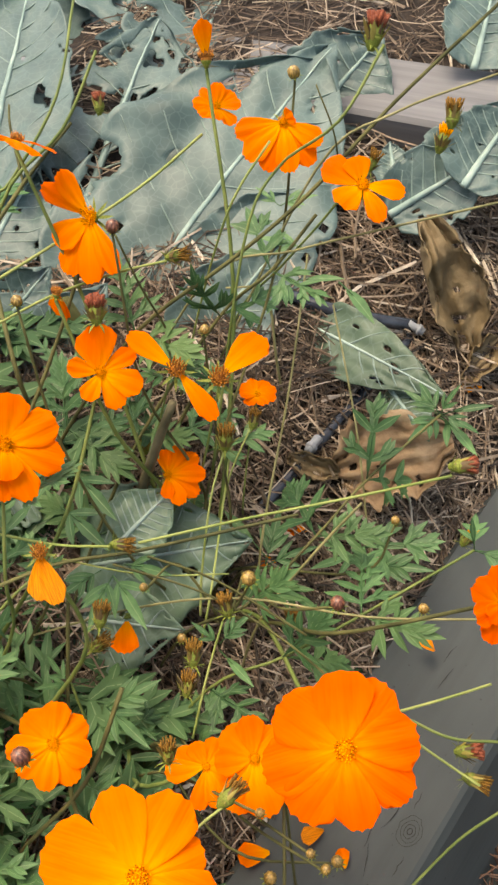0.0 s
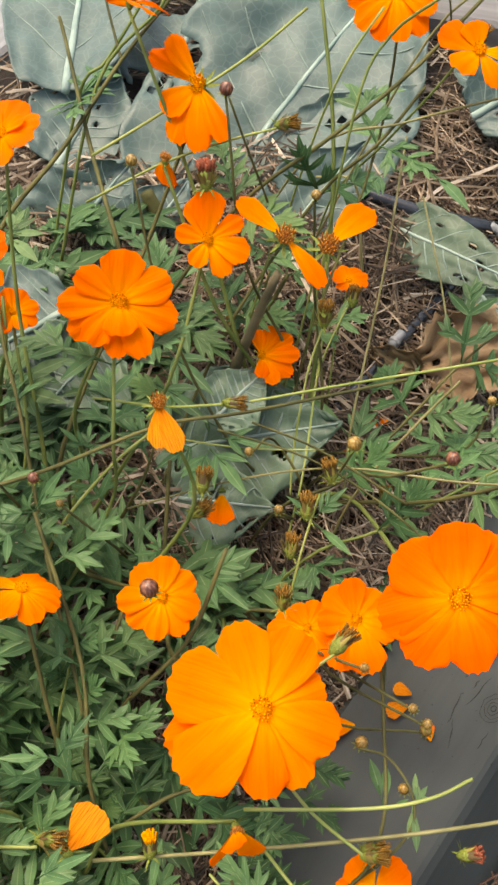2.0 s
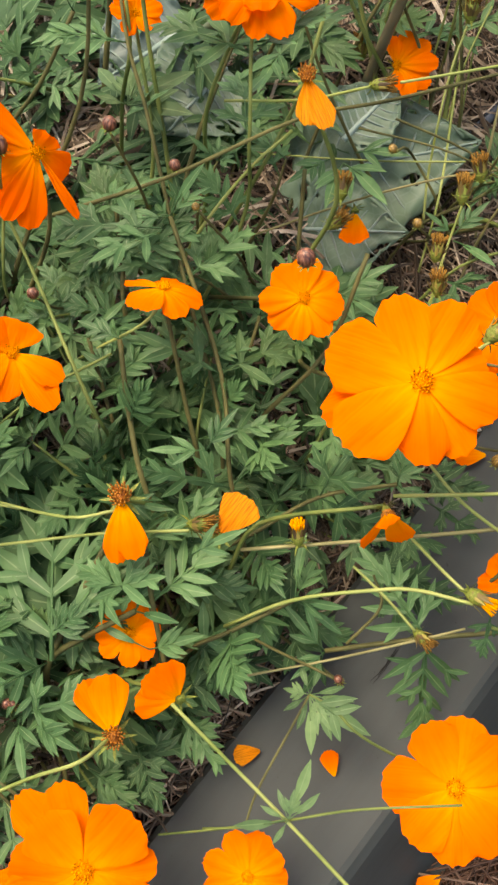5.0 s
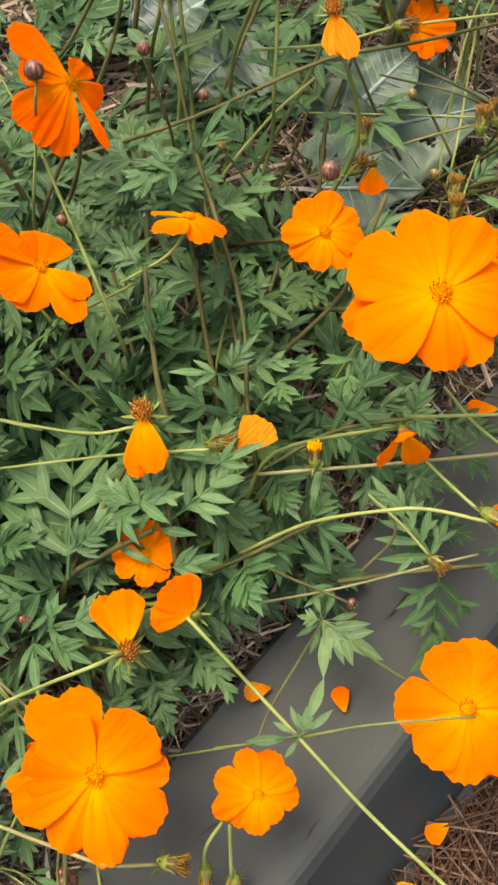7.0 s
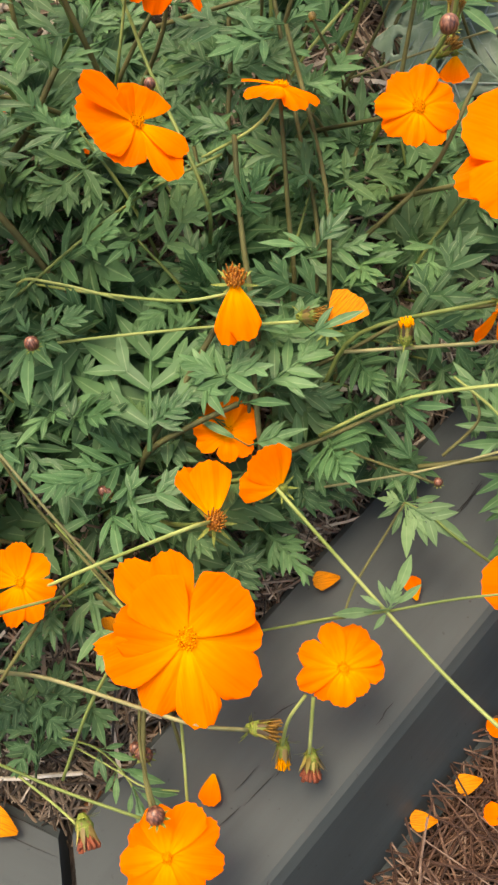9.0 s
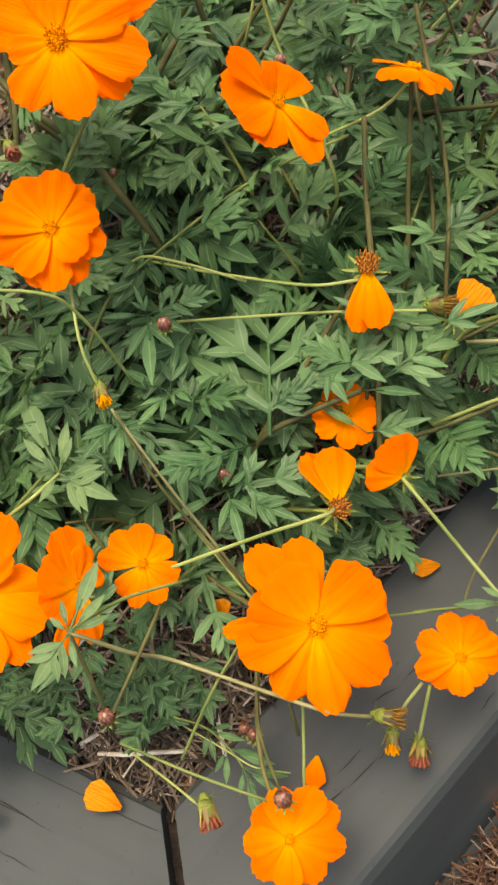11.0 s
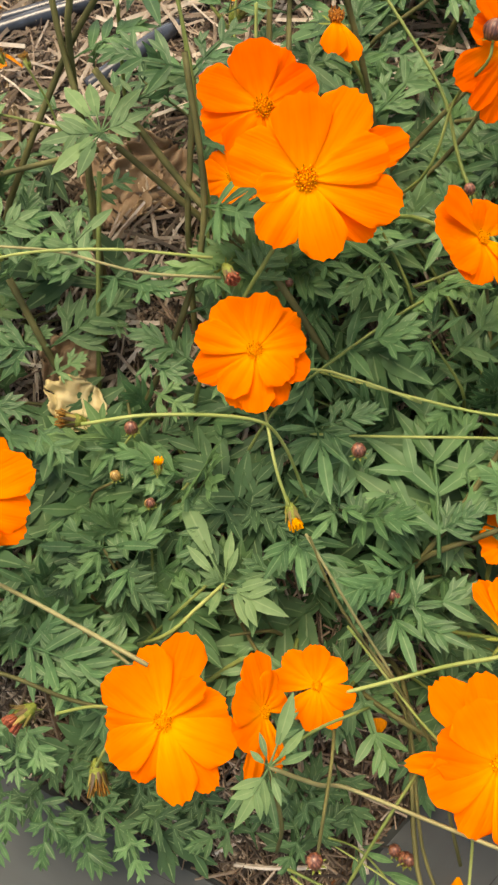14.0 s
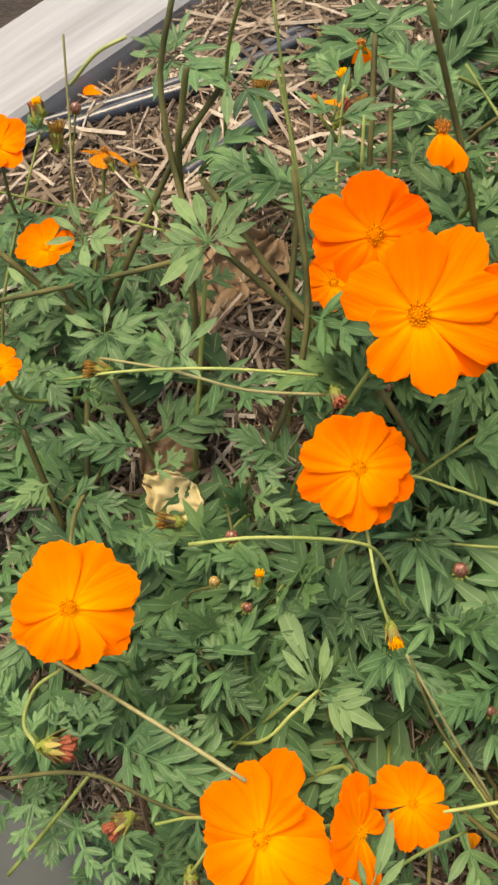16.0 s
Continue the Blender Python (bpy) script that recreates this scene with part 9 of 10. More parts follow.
leaf(plant_c, (-0.1026, 0.0187, 0.04), (-0.865, -0.472, 0.171), (0.08, -0.27, 1.23), 0.0292, 417, broad=True)
node_leaves(plant_i, (-0.1875, 0.3485, 0.23), (-0.008, 0.044, 0.06), 0.050, 0.2, 420)
node_leaves(plant_i, (-0.1797, 0.3205, 0.2), (-0.006, 0.051, 0.07), 0.050, 1.7, 421)
node_leaves(plant_i, (-0.1814, 0.2979, 0.16), (0.003, 0.042, 0.115), 0.050, 3.3, 422)
stem(plant_i, ((-0.1773, 0.3785, 0.29), (-0.1877, 0.3644, 0.26), (-0.1875, 0.3485, 0.23), (-0.1797, 0.3205, 0.2), (-0.1814, 0.2979, 0.16), (-0.1829, 0.2781, 0.0847)), 0.00151, 0.00170, STEM_BROWN)
node_leaves(plant_d, (-0.1168, 0.2843, 0.18), (-0.013, 0.084, 0.156), 0.055, 1.5, 421)
stem(plant_d, ((-0.1314, 0.3735, 0.29), (-0.1246, 0.3336, 0.24), (-0.1168, 0.2843, 0.18), (-0.1113, 0.2499, 0.0839)), 0.00072, 0.00096, STEM)
stem(plant_i, ((-0.2432, 0.3992, 0.26), (-0.2453, 0.3771, 0.23), (-0.2464, 0.3445, 0.19), (-0.2477, 0.3081, 0.0878)), 0.00064, 0.00080, STEM_DRY)
stem(plant_i, ((-0.2467, 0.5031, 0.185), (-0.2669, 0.495, 0.18), (-0.2898, 0.4924, 0.16)), 0.00127, 0.00142, STEM_PALE)
node_leaves(plant_i, (-0.1837, 0.3434, 0.22), (0.02, 0.015, 0.158), 0.045, 2.8, 422)
stem(plant_i, ((-0.1718, 0.354, 0.27), (-0.1771, 0.3482, 0.25), (-0.1837, 0.3434, 0.22), (-0.1973, 0.3332, 0.092)), 0.00159, 0.00173, STEM_BROWN)
node_leaves(plant_h, (-0.0884, 0.4414, 0.22), (0.001, 0.025, 0.02), 0.030, 0.9, 421, tip=True)
node_leaves(plant_h, (-0.0895, 0.4166, 0.2), (0.002, 0.049, 0.05), 0.050, 2.5, 422)
node_leaves(plant_h, (-0.0909, 0.3928, 0.17), (0.003, 0.05, 0.106), 0.050, 4.1, 423)
stem(plant_h, ((-0.0884, 0.4414, 0.22), (-0.0895, 0.4166, 0.2), (-0.0909, 0.3928, 0.17), (-0.0923, 0.3663, 0.094)), 0.00159, 0.00170, STEM_BROWN)
node_leaves(plant_h, (-0.0776, 0.4439, 0.2), (0.002, 0.023, 0.015), 0.030, 2.2, 422, tip=True)
node_leaves(plant_h, (-0.0797, 0.4205, 0.185), (0.002, 0.052, 0.03), 0.055, 3.8, 423)
node_leaves(plant_h, (-0.0799, 0.3922, 0.17), (0, 0.075, 0.092), 0.055, 5.4, 424)
stem(plant_h, ((-0.0776, 0.4439, 0.2), (-0.0797, 0.4205, 0.185), (-0.0799, 0.3922, 0.17), (-0.0802, 0.3458, 0.0928)), 0.00151, 0.00161, STEM_BROWN)
leaf(plant_i, (-0.1881, 0.3972, 0.245), (-0.863, 0.124, 0.489), (0.09, -0.3, 1.21), 0.0245, 423, simple=True)
leaf(plant_i, (-0.1881, 0.3972, 0.245), (0.89, -0.197, 0.412), (0.09, -0.3, 1.21), 0.0291, 424, simple=True)
leaf(plant_i, (-0.1881, 0.3972, 0.245), (-0.069, -0.957, 0.281), (0.09, -0.3, 1.21), 0.0426, 425, simple=True)
leaf(plant_i, (-0.1875, 0.3928, 0.245), (0.65, -0.719, 0.246), (0.09, -0.3, 1.21), 0.0487, 426, simple=True)
leaf(plant_i, (-0.1887, 0.4017, 0.245), (0.255, 0.813, 0.523), (0.09, -0.3, 1.21), 0.0229, 427, simple=True)
leaf(plant_i, (-0.27, 0.3509, 0.18), (-0.778, -0.312, 0.545), (0.09, -0.3, 1.21), 0.0220, 428, simple=True)
leaf(plant_i, (-0.27, 0.3509, 0.18), (0.913, -0.006, 0.409), (0.09, -0.3, 1.21), 0.0293, 429, simple=True)
leaf(plant_i, (-0.27, 0.3509, 0.18), (0.611, -0.743, 0.273), (0.09, -0.3, 1.21), 0.0439, 430, simple=True)
leaf(plant_i, (-0.27, 0.3509, 0.18), (-0.017, -0.948, 0.318), (0.09, -0.3, 1.21), 0.0378, 431, simple=True)
seed_head(plant_i, (-0.2677, 0.3936, 0.2173), (-0.365, 0.503, 0.783), 0.0086, "gold", 432)
seed_head(plant_h, (-0.1024, 0.4039, 0.2172), (-0.365, 0.503, 0.783), 0.0088, "gold", 433)
seed_head(plant_h, (-0.0916, 0.3813, 0.2171), (-0.365, 0.503, 0.783), 0.0092, "brown", 434)
seed_head(plant_h, (-0.1452, 0.3984, 0.2174), (-0.365, 0.503, 0.783), 0.0083, "brown", 435)
seed_head(plant_i, (-0.2057, 0.3433, 0.218), (-0.365, 0.503, 0.783), 0.0063, "brown", 436)
seed_head(plant_i, (-0.2199, 0.348, 0.218), (-0.365, 0.503, 0.783), 0.0064, "brown", 437)
stem(plant_h, ((-0.1023, 0.3819, 0.235), (-0.1055, 0.3665, 0.21), (-0.1083, 0.3332, 0.18)), 0.00056, 0.00080, STEM_PALE)
stem(plant_h, ((-0.092, 0.3587, 0.235), (-0.0936, 0.3497, 0.21), (-0.0923, 0.3327, 0.18)), 0.00056, 0.00080, STEM_PALE)
stem(plant_i, ((-0.1997, 0.3242, 0.235), (-0.194, 0.3229, 0.21), (-0.1905, 0.3159, 0.18)), 0.00048, 0.00072, STEM_PALE)
seed_head(plant_d, (-0.101, 0.213, 0.217), (0.445, -0.888, -0.119), 0.0085, "red", 438)
stem(plant_c, ((-0.078, -0.0033, 0.0503), (-0.0588, -0.0164, 0.0523), (-0.043, -0.0276, 0.0591)), 0.00064, 0.00064, STEM_PALE)
CLEAR = ((0.183, 0.428, 0.050), (0.150, 0.397, 0.035), (-0.175, 0.341, 0.035), (-0.181, 0.333, 0.025), (-0.180, 0.316, 0.030), (-0.195, 0.249, 0.030), (0.238, 0.403, 0.030), (-0.070, 0.312, 0.020), (0.105, 0.400, 0.020), (0.022, 0.275, 0.020), (-0.069, 0.312, 0.018), (-0.056, 0.052, 0.030), (-0.150, 0.340, 0.030), (0.021, 0.095, 0.020), (-0.189, 0.256, 0.030), (-0.181, 0.385, 0.030), (-0.143, 0.340, 0.020), (-0.203, 0.343, 0.030), (-0.066, 0.169, 0.020), (-0.097, 0.202, 0.018), (-0.057, 0.042, 0.020), (-0.186, 0.345, 0.030), (0.083, 0.295, 0.020), (-0.018, 0.186, 0.020), (0.178, 0.461, 0.045), (0.210, 0.428, 0.030), (0.212, 0.425, 0.030), (-0.069, 0.507, 0.025), (-0.249, 0.407, 0.025))

# ---------------------------------------------------------------- shoots and twigs of the cosmos plants
bud(plant_h, (0.0146, 0.3286, 0.2366), (0.1, 0.5, 0.85), 0.0046)
stem(plant_h, ((0.0146, 0.3256, 0.2326), (0.0120, 0.3191, 0.2266), (0.0011, 0.3243, 0.2026), (-0.0128, 0.3069, 0.1700), (-0.0488, 0.3555, 0.0900)), 0.0007, 0.0009, STEM)
stem(plant_b, ((-0.0413, 0.4162, 0.2170), (-0.0148, 0.3586, 0.2070), (-0.0018, 0.3300, 0.1970), (0.0071, 0.3027, 0.1770), (0.0300, 0.2380, 0.1570), (0.0248, 0.2409, 0.1170), (0.0057, 0.2610, 0.0500)), 0.0008, 0.0011, STEM)
sprig(plant_h, (0.0476, 0.4290, 0.1618), ((0.0290, 0.4635, 0.1678), (0.0615, 0.4635, 0.1678), (0.0882, 0.4393, 0.1678), (0.0844, 0.4043, 0.1678), (0.0293, 0.4371, 0.1678), (0.0350, 0.4293, 0.1678), (0.0650, 0.4526, 0.1678), (0.0513, 0.4561, 0.1678)))
stem(plant_h, ((0.0639, 0.4510, 0.2118), (0.0596, 0.4329, 0.1918), (0.0444, 0.4328, 0.1618), (0.0255, 0.4340, 0.1118), (0.0052, 0.4036, 0.0600)), 0.0011, 0.0016, STEM)
sprig(plant_f, (-0.1098, 0.1187, 0.1000), ((-0.1331, 0.1636, 0.1080), (-0.1061, 0.1429, 0.1080), (-0.0891, 0.1207, 0.1080), (-0.0803, 0.0989, 0.1080), (-0.1144, 0.1017, 0.1080), (-0.1027, 0.1337, 0.1080), (-0.1281, 0.1352, 0.1080), (-0.1210, 0.1223, 0.1080)))
stem(plant_f, ((-0.1098, 0.1187, 0.1000), (-0.1216, 0.1068, 0.1000), (-0.1365, 0.0929, 0.1000), (-0.1736, 0.1062, 0.0300)), 0.0009, 0.001, STEM_PALE)
stem(plant_f, ((-0.1098, 0.1187, 0.1000), (-0.0989, 0.0979, 0.0880), (-0.0903, 0.0861, 0.0720), (-0.0863, 0.0783, 0.0300)), 0.0009, 0.0009, STEM_BROWN)
sprig(plant_b, (0.0966, 0.0572, 0.0676), ((0.0933, 0.0701, 0.0716), (0.1102, 0.0812, 0.0716), (0.1125, 0.0660, 0.0716), (0.1018, 0.0689, 0.0716), (0.0720, 0.0551, 0.0716), (0.0899, 0.0474, 0.0716), (0.0847, 0.0632, 0.0716)))
stem(plant_b, ((0.0966, 0.0572, 0.0676), (0.0759, 0.0555, 0.0676), (0.0541, 0.0570, 0.0576)), 0.0006, 0.0006, STEM)
sprig(plant_b, (0.1093, 0.1136, 0.0569), ((0.1268, 0.1153, 0.0569), (0.1304, 0.1076, 0.0569), (0.1283, 0.0979, 0.0569), (0.1193, 0.0937, 0.0569), (0.1118, 0.0945, 0.0569), (0.1020, 0.0976, 0.0569), (0.0957, 0.1068, 0.0569), (0.0959, 0.1185, 0.0569), (0.1057, 0.1295, 0.0569), (0.1169, 0.1283, 0.0569), (0.1079, 0.0860, 0.0569), (0.1350, 0.0903, 0.0569)))
stem(plant_b, ((0.1093, 0.1136, 0.0569), (0.1204, 0.1058, 0.0569), (0.1325, 0.0919, 0.0569), (0.1567, 0.0781, 0.0369)), 0.0007, 0.0007, STEM)
stem(plant_b, ((0.1093, 0.1136, 0.0569), (0.0986, 0.0976, 0.0580), (0.0824, 0.0716, 0.0630), (0.0763, 0.0563, 0.0665)), 0.0007, 0.0006, STEM_BROWN)
leaf(plant_a, (0.2097, 0.1256, 0.0780), (0.9833, -0.0857, -0.1608), (0.1, -0.4, 1), 0.0373, 4)
leaf(plant_a, (0.2097, 0.1256, 0.0780), (0.1419, -0.9147, -0.3785), (0.1, -0.4, 1), 0.0317, 5)
leaf(plant_a, (0.2197, 0.1177, 0.0750), (0.5042, -0.8212, -0.2674), (0.1, -0.4, 1), 0.0262, 6)
stem(plant_a, ((0.1989, 0.1297, 0.0830), (0.2097, 0.1256, 0.0780), (0.2242, 0.1150, 0.0740), (0.2464, 0.1005, 0.0680)), 0.0008, 0.0007, STEM)
leaf(plant_a, (0.2002, 0.1371, 0.0820), (-0.3806, -0.7654, -0.5189), (0.1, -0.4, 1), 0.0231, 7)
sprig(plant_a, (0.2270, 0.1843, 0.0850), ((0.2247, 0.2108, 0.0850), (0.2396, 0.1881, 0.0850), (0.2323, 0.2066, 0.0850)), young=False)
sprig(plant_a, (0.2409, 0.1865, 0.0850), ((0.2455, 0.2002, 0.0850), (0.2389, 0.1649, 0.0850), (0.2359, 0.1707, 0.0850), (0.2501, 0.1923, 0.0850)))
stem(plant_a, ((0.2203, 0.2147, 0.0860), (0.2327, 0.2084, 0.0880), (0.2406, 0.1930, 0.0870), (0.2397, 0.1783, 0.0850), (0.2270, 0.1665, 0.0800), (0.2033, 0.1585, 0.0600)), 0.0006, 0.0008, STEM_BROWN)
stem(plant_a, ((0.2388, 0.2612, 0.0850), (0.2326, 0.2152, 0.0860), (0.2270, 0.1843, 0.0850), (0.2157, 0.1640, 0.0750), (0.2001, 0.1562, 0.0600)), 0.0009, 0.001, STEM_BROWN)
leaf(plant_a, (0.1747, 0.2285, 0.0500), (0.9068, -0.4038, -0.1209), (0.1, -0.4, 1), 0.0414, 8, broad=True)
leaf(plant_a, (0.1813, 0.2083, 0.0500), (0.7528, -0.6389, -0.1582), (0.1, -0.4, 1), 0.0316, 0, broad=True)
leaf(plant_a, (0.1658, 0.2074, 0.0500), (0.0608, -0.9837, -0.1690), (0.1, -0.4, 1), 0.0296, 1, broad=True)
leaf(plant_a, (0.1519, 0.1939, 0.0500), (0.9565, -0.2571, -0.1382), (0.1, -0.4, 1), 0.0362, 2, broad=True)
leaf(plant_a, (0.1441, 0.1771, 0.0500), (0.9352, -0.3256, -0.1392), (0.1, -0.4, 1), 0.0359, 3, broad=True)
leaf(plant_a, (0.1552, 0.1699, 0.0500), (0.9171, -0.3772, -0.1292), (0.1, -0.4, 1), 0.0387, 4, broad=True)
leaf(plant_a, (0.1488, 0.1651, 0.0500), (0.5171, -0.8361, -0.1834), (0.1, -0.4, 1), 0.0273, 5, broad=True)
stem(plant_a, ((0.1301, 0.1356, 0.0600), (0.1492, 0.1507, 0.0650), (0.1481, 0.1659, 0.0700)), 0.0009, 0.0007, STEM_BROWN)
leaf(plant_f, (-0.2436, 0.0849, 0.0980), (-0.6400, 0.7578, 0.1274), (0.1, -0.4, 1), 0.0314, 6)
leaf(plant_f, (-0.2376, 0.0907, 0.0980), (0.1418, 0.9655, 0.2182), (0.1, -0.4, 1), 0.0183, 7)
leaf(plant_f, (-0.2178, 0.0919, 0.0980), (0.2405, 0.9528, 0.1850), (0.1, -0.4, 1), 0.0216, 8)
leaf(plant_f, (-0.2233, 0.0837, 0.0980), (-0.1451, 0.9782, 0.1488), (0.1, -0.4, 1), 0.0269, 0)
leaf(plant_f, (-0.1943, 0.0698, 0.0980), (0.8712, 0.4844, 0.0797), (0.1, -0.4, 1), 0.0502, 1)
leaf(plant_f, (-0.1971, 0.0701, 0.0980), (0.4839, 0.8658, 0.1273), (0.1, -0.4, 1), 0.0314, 2)
leaf(plant_f, (-0.1927, 0.0679, 0.0980), (0.9801, -0.1485, 0.1320), (0.1, -0.4, 1), 0.0303, 3)
leaf(plant_f, (-0.2405, 0.0645, 0.0980), (-0.0547, -0.9902, 0.1286), (0.1, -0.4, 1), 0.0311, 4)
leaf(plant_f, (-0.1993, 0.0433, 0.0980), (0.2791, -0.9401, 0.1959), (0.1, -0.4, 1), 0.0204, 5)
leaf(plant_f, (-0.1673, 0.0600, 0.0980), (0.8840, -0.4486, 0.1319), (0.1, -0.4, 1), 0.0303, 6)
leaf(plant_f, (-0.1983, 0.0529, 0.0980), (0.6173, -0.7743, 0.1395), (0.1, -0.4, 1), 0.0287, 7)
leaf(plant_f, (-0.2453, 0.0796, 0.0980), (-0.9758, 0.1313, 0.1750), (0.1, -0.4, 1), 0.0229, 8)
leaf(plant_f, (-0.2298, 0.0603, 0.0980), (0.1601, -0.9777, 0.1363), (0.1, -0.4, 1), 0.0294, 0)
leaf(plant_f, (-0.2624, 0.1028, 0.0980), (-0.7023, 0.6944, 0.1569), (0.1, -0.4, 1), 0.0255, 1)
leaf(plant_f, (-0.1780, 0.0790, 0.0980), (0.2499, 0.9538, 0.1666), (0.1, -0.4, 1), 0.0240, 2)
leaf(plant_f, (-0.2207, 0.0560, 0.0980), (0.5304, -0.8387, 0.1233), (0.1, -0.4, 1), 0.0324, 3)
stem(plant_f, ((-0.2557, 0.0644, 0.1200), (-0.2113, 0.0704, 0.1200), (-0.1716, 0.0594, 0.1150), (-0.1345, 0.0541, 0.1050)), 0.0011, 0.0009, STEM_BROWN)
stem(plant_f, ((-0.2086, 0.0706, 0.1200), (-0.2262, 0.0493, 0.1100), (-0.2491, 0.0282, 0.0900)), 0.001, 0.0011, STEM)
seed_head(plant_i, (-0.2243, 0.0771, 0.1402), (0.93, 0.02, -0.15), 0.0150, "red", 141)
stem(plant_i, ((-0.2283, 0.0771, 0.1410), (-0.2346, 0.0858, 0.1450), (-0.2306, 0.0995, 0.1500), (-0.2181, 0.1076, 0.1550)), 0.0009, 0.0008, STEM_PALE)
# True picks the paler leaf copy: glossy highlights put into the colour.
leaf(plant_i, (-0.2501, 0.2581, 0.1320), (-0.8047, 0.5876, 0.0852), (0.1, -0.4, 1), 0.0470, 1, True)
leaf(plant_i, (-0.2422, 0.2508, 0.1320), (0.6231, 0.7749, 0.1065), (0.1, -0.4, 1), 0.0376, 2, True)
leaf(plant_i, (-0.2370, 0.2402, 0.1320), (-0.9624, -0.2436, 0.1203), (0.1, -0.4, 1), 0.0333, 3)
leaf(plant_i, (-0.2319, 0.2298, 0.1320), (0.8796, 0.4606, 0.1189), (0.1, -0.4, 1), 0.0337, 4, True)
leaf(plant_i, (-0.2503, 0.2124, 0.1320), (-0.7277, -0.6712, 0.1413), (0.1, -0.4, 1), 0.0283, 5, True)
leaf(plant_i, (-0.2443, 0.2059, 0.1320), (0.9433, -0.3153, 0.1034), (0.1, -0.4, 1), 0.0387, 6)
leaf(plant_i, (-0.2755, 0.2691, 0.1320), (-0.8316, -0.5340, 0.1526), (0.1, -0.4, 1), 0.0262, 7, True)
leaf(plant_i, (-0.2354, 0.2846, 0.1320), (-0.8120, 0.5733, 0.1097), (0.1, -0.4, 1), 0.0365, 8, True)
leaf(plant_i, (-0.2327, 0.2884, 0.1320), (0.8211, 0.5551, 0.1330), (0.1, -0.4, 1), 0.0301, 0)
leaf(plant_i, (-0.2816, 0.2965, 0.1320), (-0.6894, 0.7124, 0.1313), (0.1, -0.4, 1), 0.0305, 1, True)
leaf(plant_i, (-0.2489, 0.1770, 0.1320), (-0.7837, -0.5991, 0.1641), (0.1, -0.4, 1), 0.0244, 2, True)
leaf(plant_i, (-0.2034, 0.1878, 0.1320), (0.6898, -0.7124, 0.1289), (0.1, -0.4, 1), 0.0310, 3)
leaf(plant_i, (-0.2020, 0.2168, 0.1320), (0.8558, 0.4890, 0.1686), (0.1, -0.4, 1), 0.0237, 4, True)
leaf(plant_i, (-0.1873, 0.2659, 0.1320), (0.7223, -0.6819, 0.1156), (0.1, -0.4, 1), 0.0346, 5, True)
leaf(plant_i, (-0.1558, 0.2311, 0.1320), (0.7634, -0.6347, 0.1198), (0.1, -0.4, 1), 0.0334, 6)
leaf(plant_i, (-0.1478, 0.2083, 0.1320), (0.8162, -0.5620, 0.1338), (0.1, -0.4, 1), 0.0299, 7, True)
leaf(plant_i, (-0.2044, 0.3203, 0.1320), (0.5587, 0.8155, 0.1510), (0.1, -0.4, 1), 0.0265, 8, True)
sprig(plant_i, (-0.1662, 0.3033, 0.2100), ((-0.1884, 0.3341, 0.2160), (-0.1755, 0.3355, 0.2160), (-0.1868, 0.3123, 0.2160), (-0.1935, 0.2950, 0.2160), (-0.1717, 0.2719, 0.2160), (-0.1840, 0.2738, 0.2160), (-0.1478, 0.3285, 0.2160), (-0.1419, 0.3096, 0.2160), (-0.1537, 0.2903, 0.2160), (-0.1595, 0.3328, 0.2160), (-0.1737, 0.2874, 0.2160)))
sprig(plant_i, (-0.1511, 0.3251, 0.2100), ((-0.1165, 0.3437, 0.2160), (-0.1398, 0.3339, 0.2160), (-0.1597, 0.3348, 0.2160)))
sprig(plant_h, (-0.1570, 0.3681, 0.2523), ((-0.1540, 0.3394, 0.2523), (-0.1724, 0.3652, 0.2523), (-0.1481, 0.3840, 0.2523), (-0.1684, 0.3901, 0.2523), (-0.1555, 0.4020, 0.2523)))
sprig(plant_i, (-0.1973, 0.4027, 0.2400), ((-0.2169, 0.4112, 0.2400), (-0.2117, 0.4271, 0.2400), (-0.1864, 0.4224, 0.2400), (-0.1955, 0.4327, 0.2400), (-0.2086, 0.3881, 0.2400), (-0.1858, 0.3950, 0.2400)))
stem(plant_g, ((0.1791, 0.6327, 0.2677), (0.1439, 0.6005, 0.2527), (0.1013, 0.5489, 0.2327), (0.0608, 0.5040, 0.2177), (0.0410, 0.4869, 0.1777), (0.0182, 0.4746, 0.1277)), 0.0011, 0.0019, STEM_BROWN)
stem(plant_g, ((0.1439, 0.6005, 0.2527), (0.1389, 0.6420, 0.2677), (0.1386, 0.6619, 0.2727)), 0.0009, 0.0008, STEM_BROWN)
sprig(plant_g, (0.0646, 0.4967, 0.2177), ((0.0853, 0.4671, 0.2217), (0.0880, 0.4889, 0.2217), (0.0521, 0.4798, 0.2217), (0.0772, 0.5136, 0.2217), (0.0826, 0.5038, 0.2217)))
stem(plant_g, ((0.1035, 0.6590, 0.2589), (0.1059, 0.6404, 0.2489), (0.1178, 0.5521, 0.2289), (0.1298, 0.4801, 0.2089), (0.1244, 0.4852, 0.1589)), 0.0012, 0.0015, STEM_BROWN)
stem(plant_c, ((-0.0609, 0.0138, 0.0450), (-0.0471, 0.0101, 0.0350), (-0.0338, -0.0019, 0.0300), (-0.0233, -0.0189, 0.0280)), 0.0006, 0.0004, STEM)
sprig(plant_c, (-0.0476, 0.0108, 0.0300), ((-0.0352, 0.0122, 0.0300), (-0.0298, 0.0045, 0.0300), (-0.0488, -0.0020, 0.0300), (-0.0433, -0.0045, 0.0300)), young=False)
sprig(plant_c, (-0.0379, 0.0019, 0.0300), ((-0.0230, -0.0018, 0.0300), (-0.0151, -0.0067, 0.0300), (-0.0432, -0.0095, 0.0300), (-0.0378, -0.0144, 0.0300)), young=False)
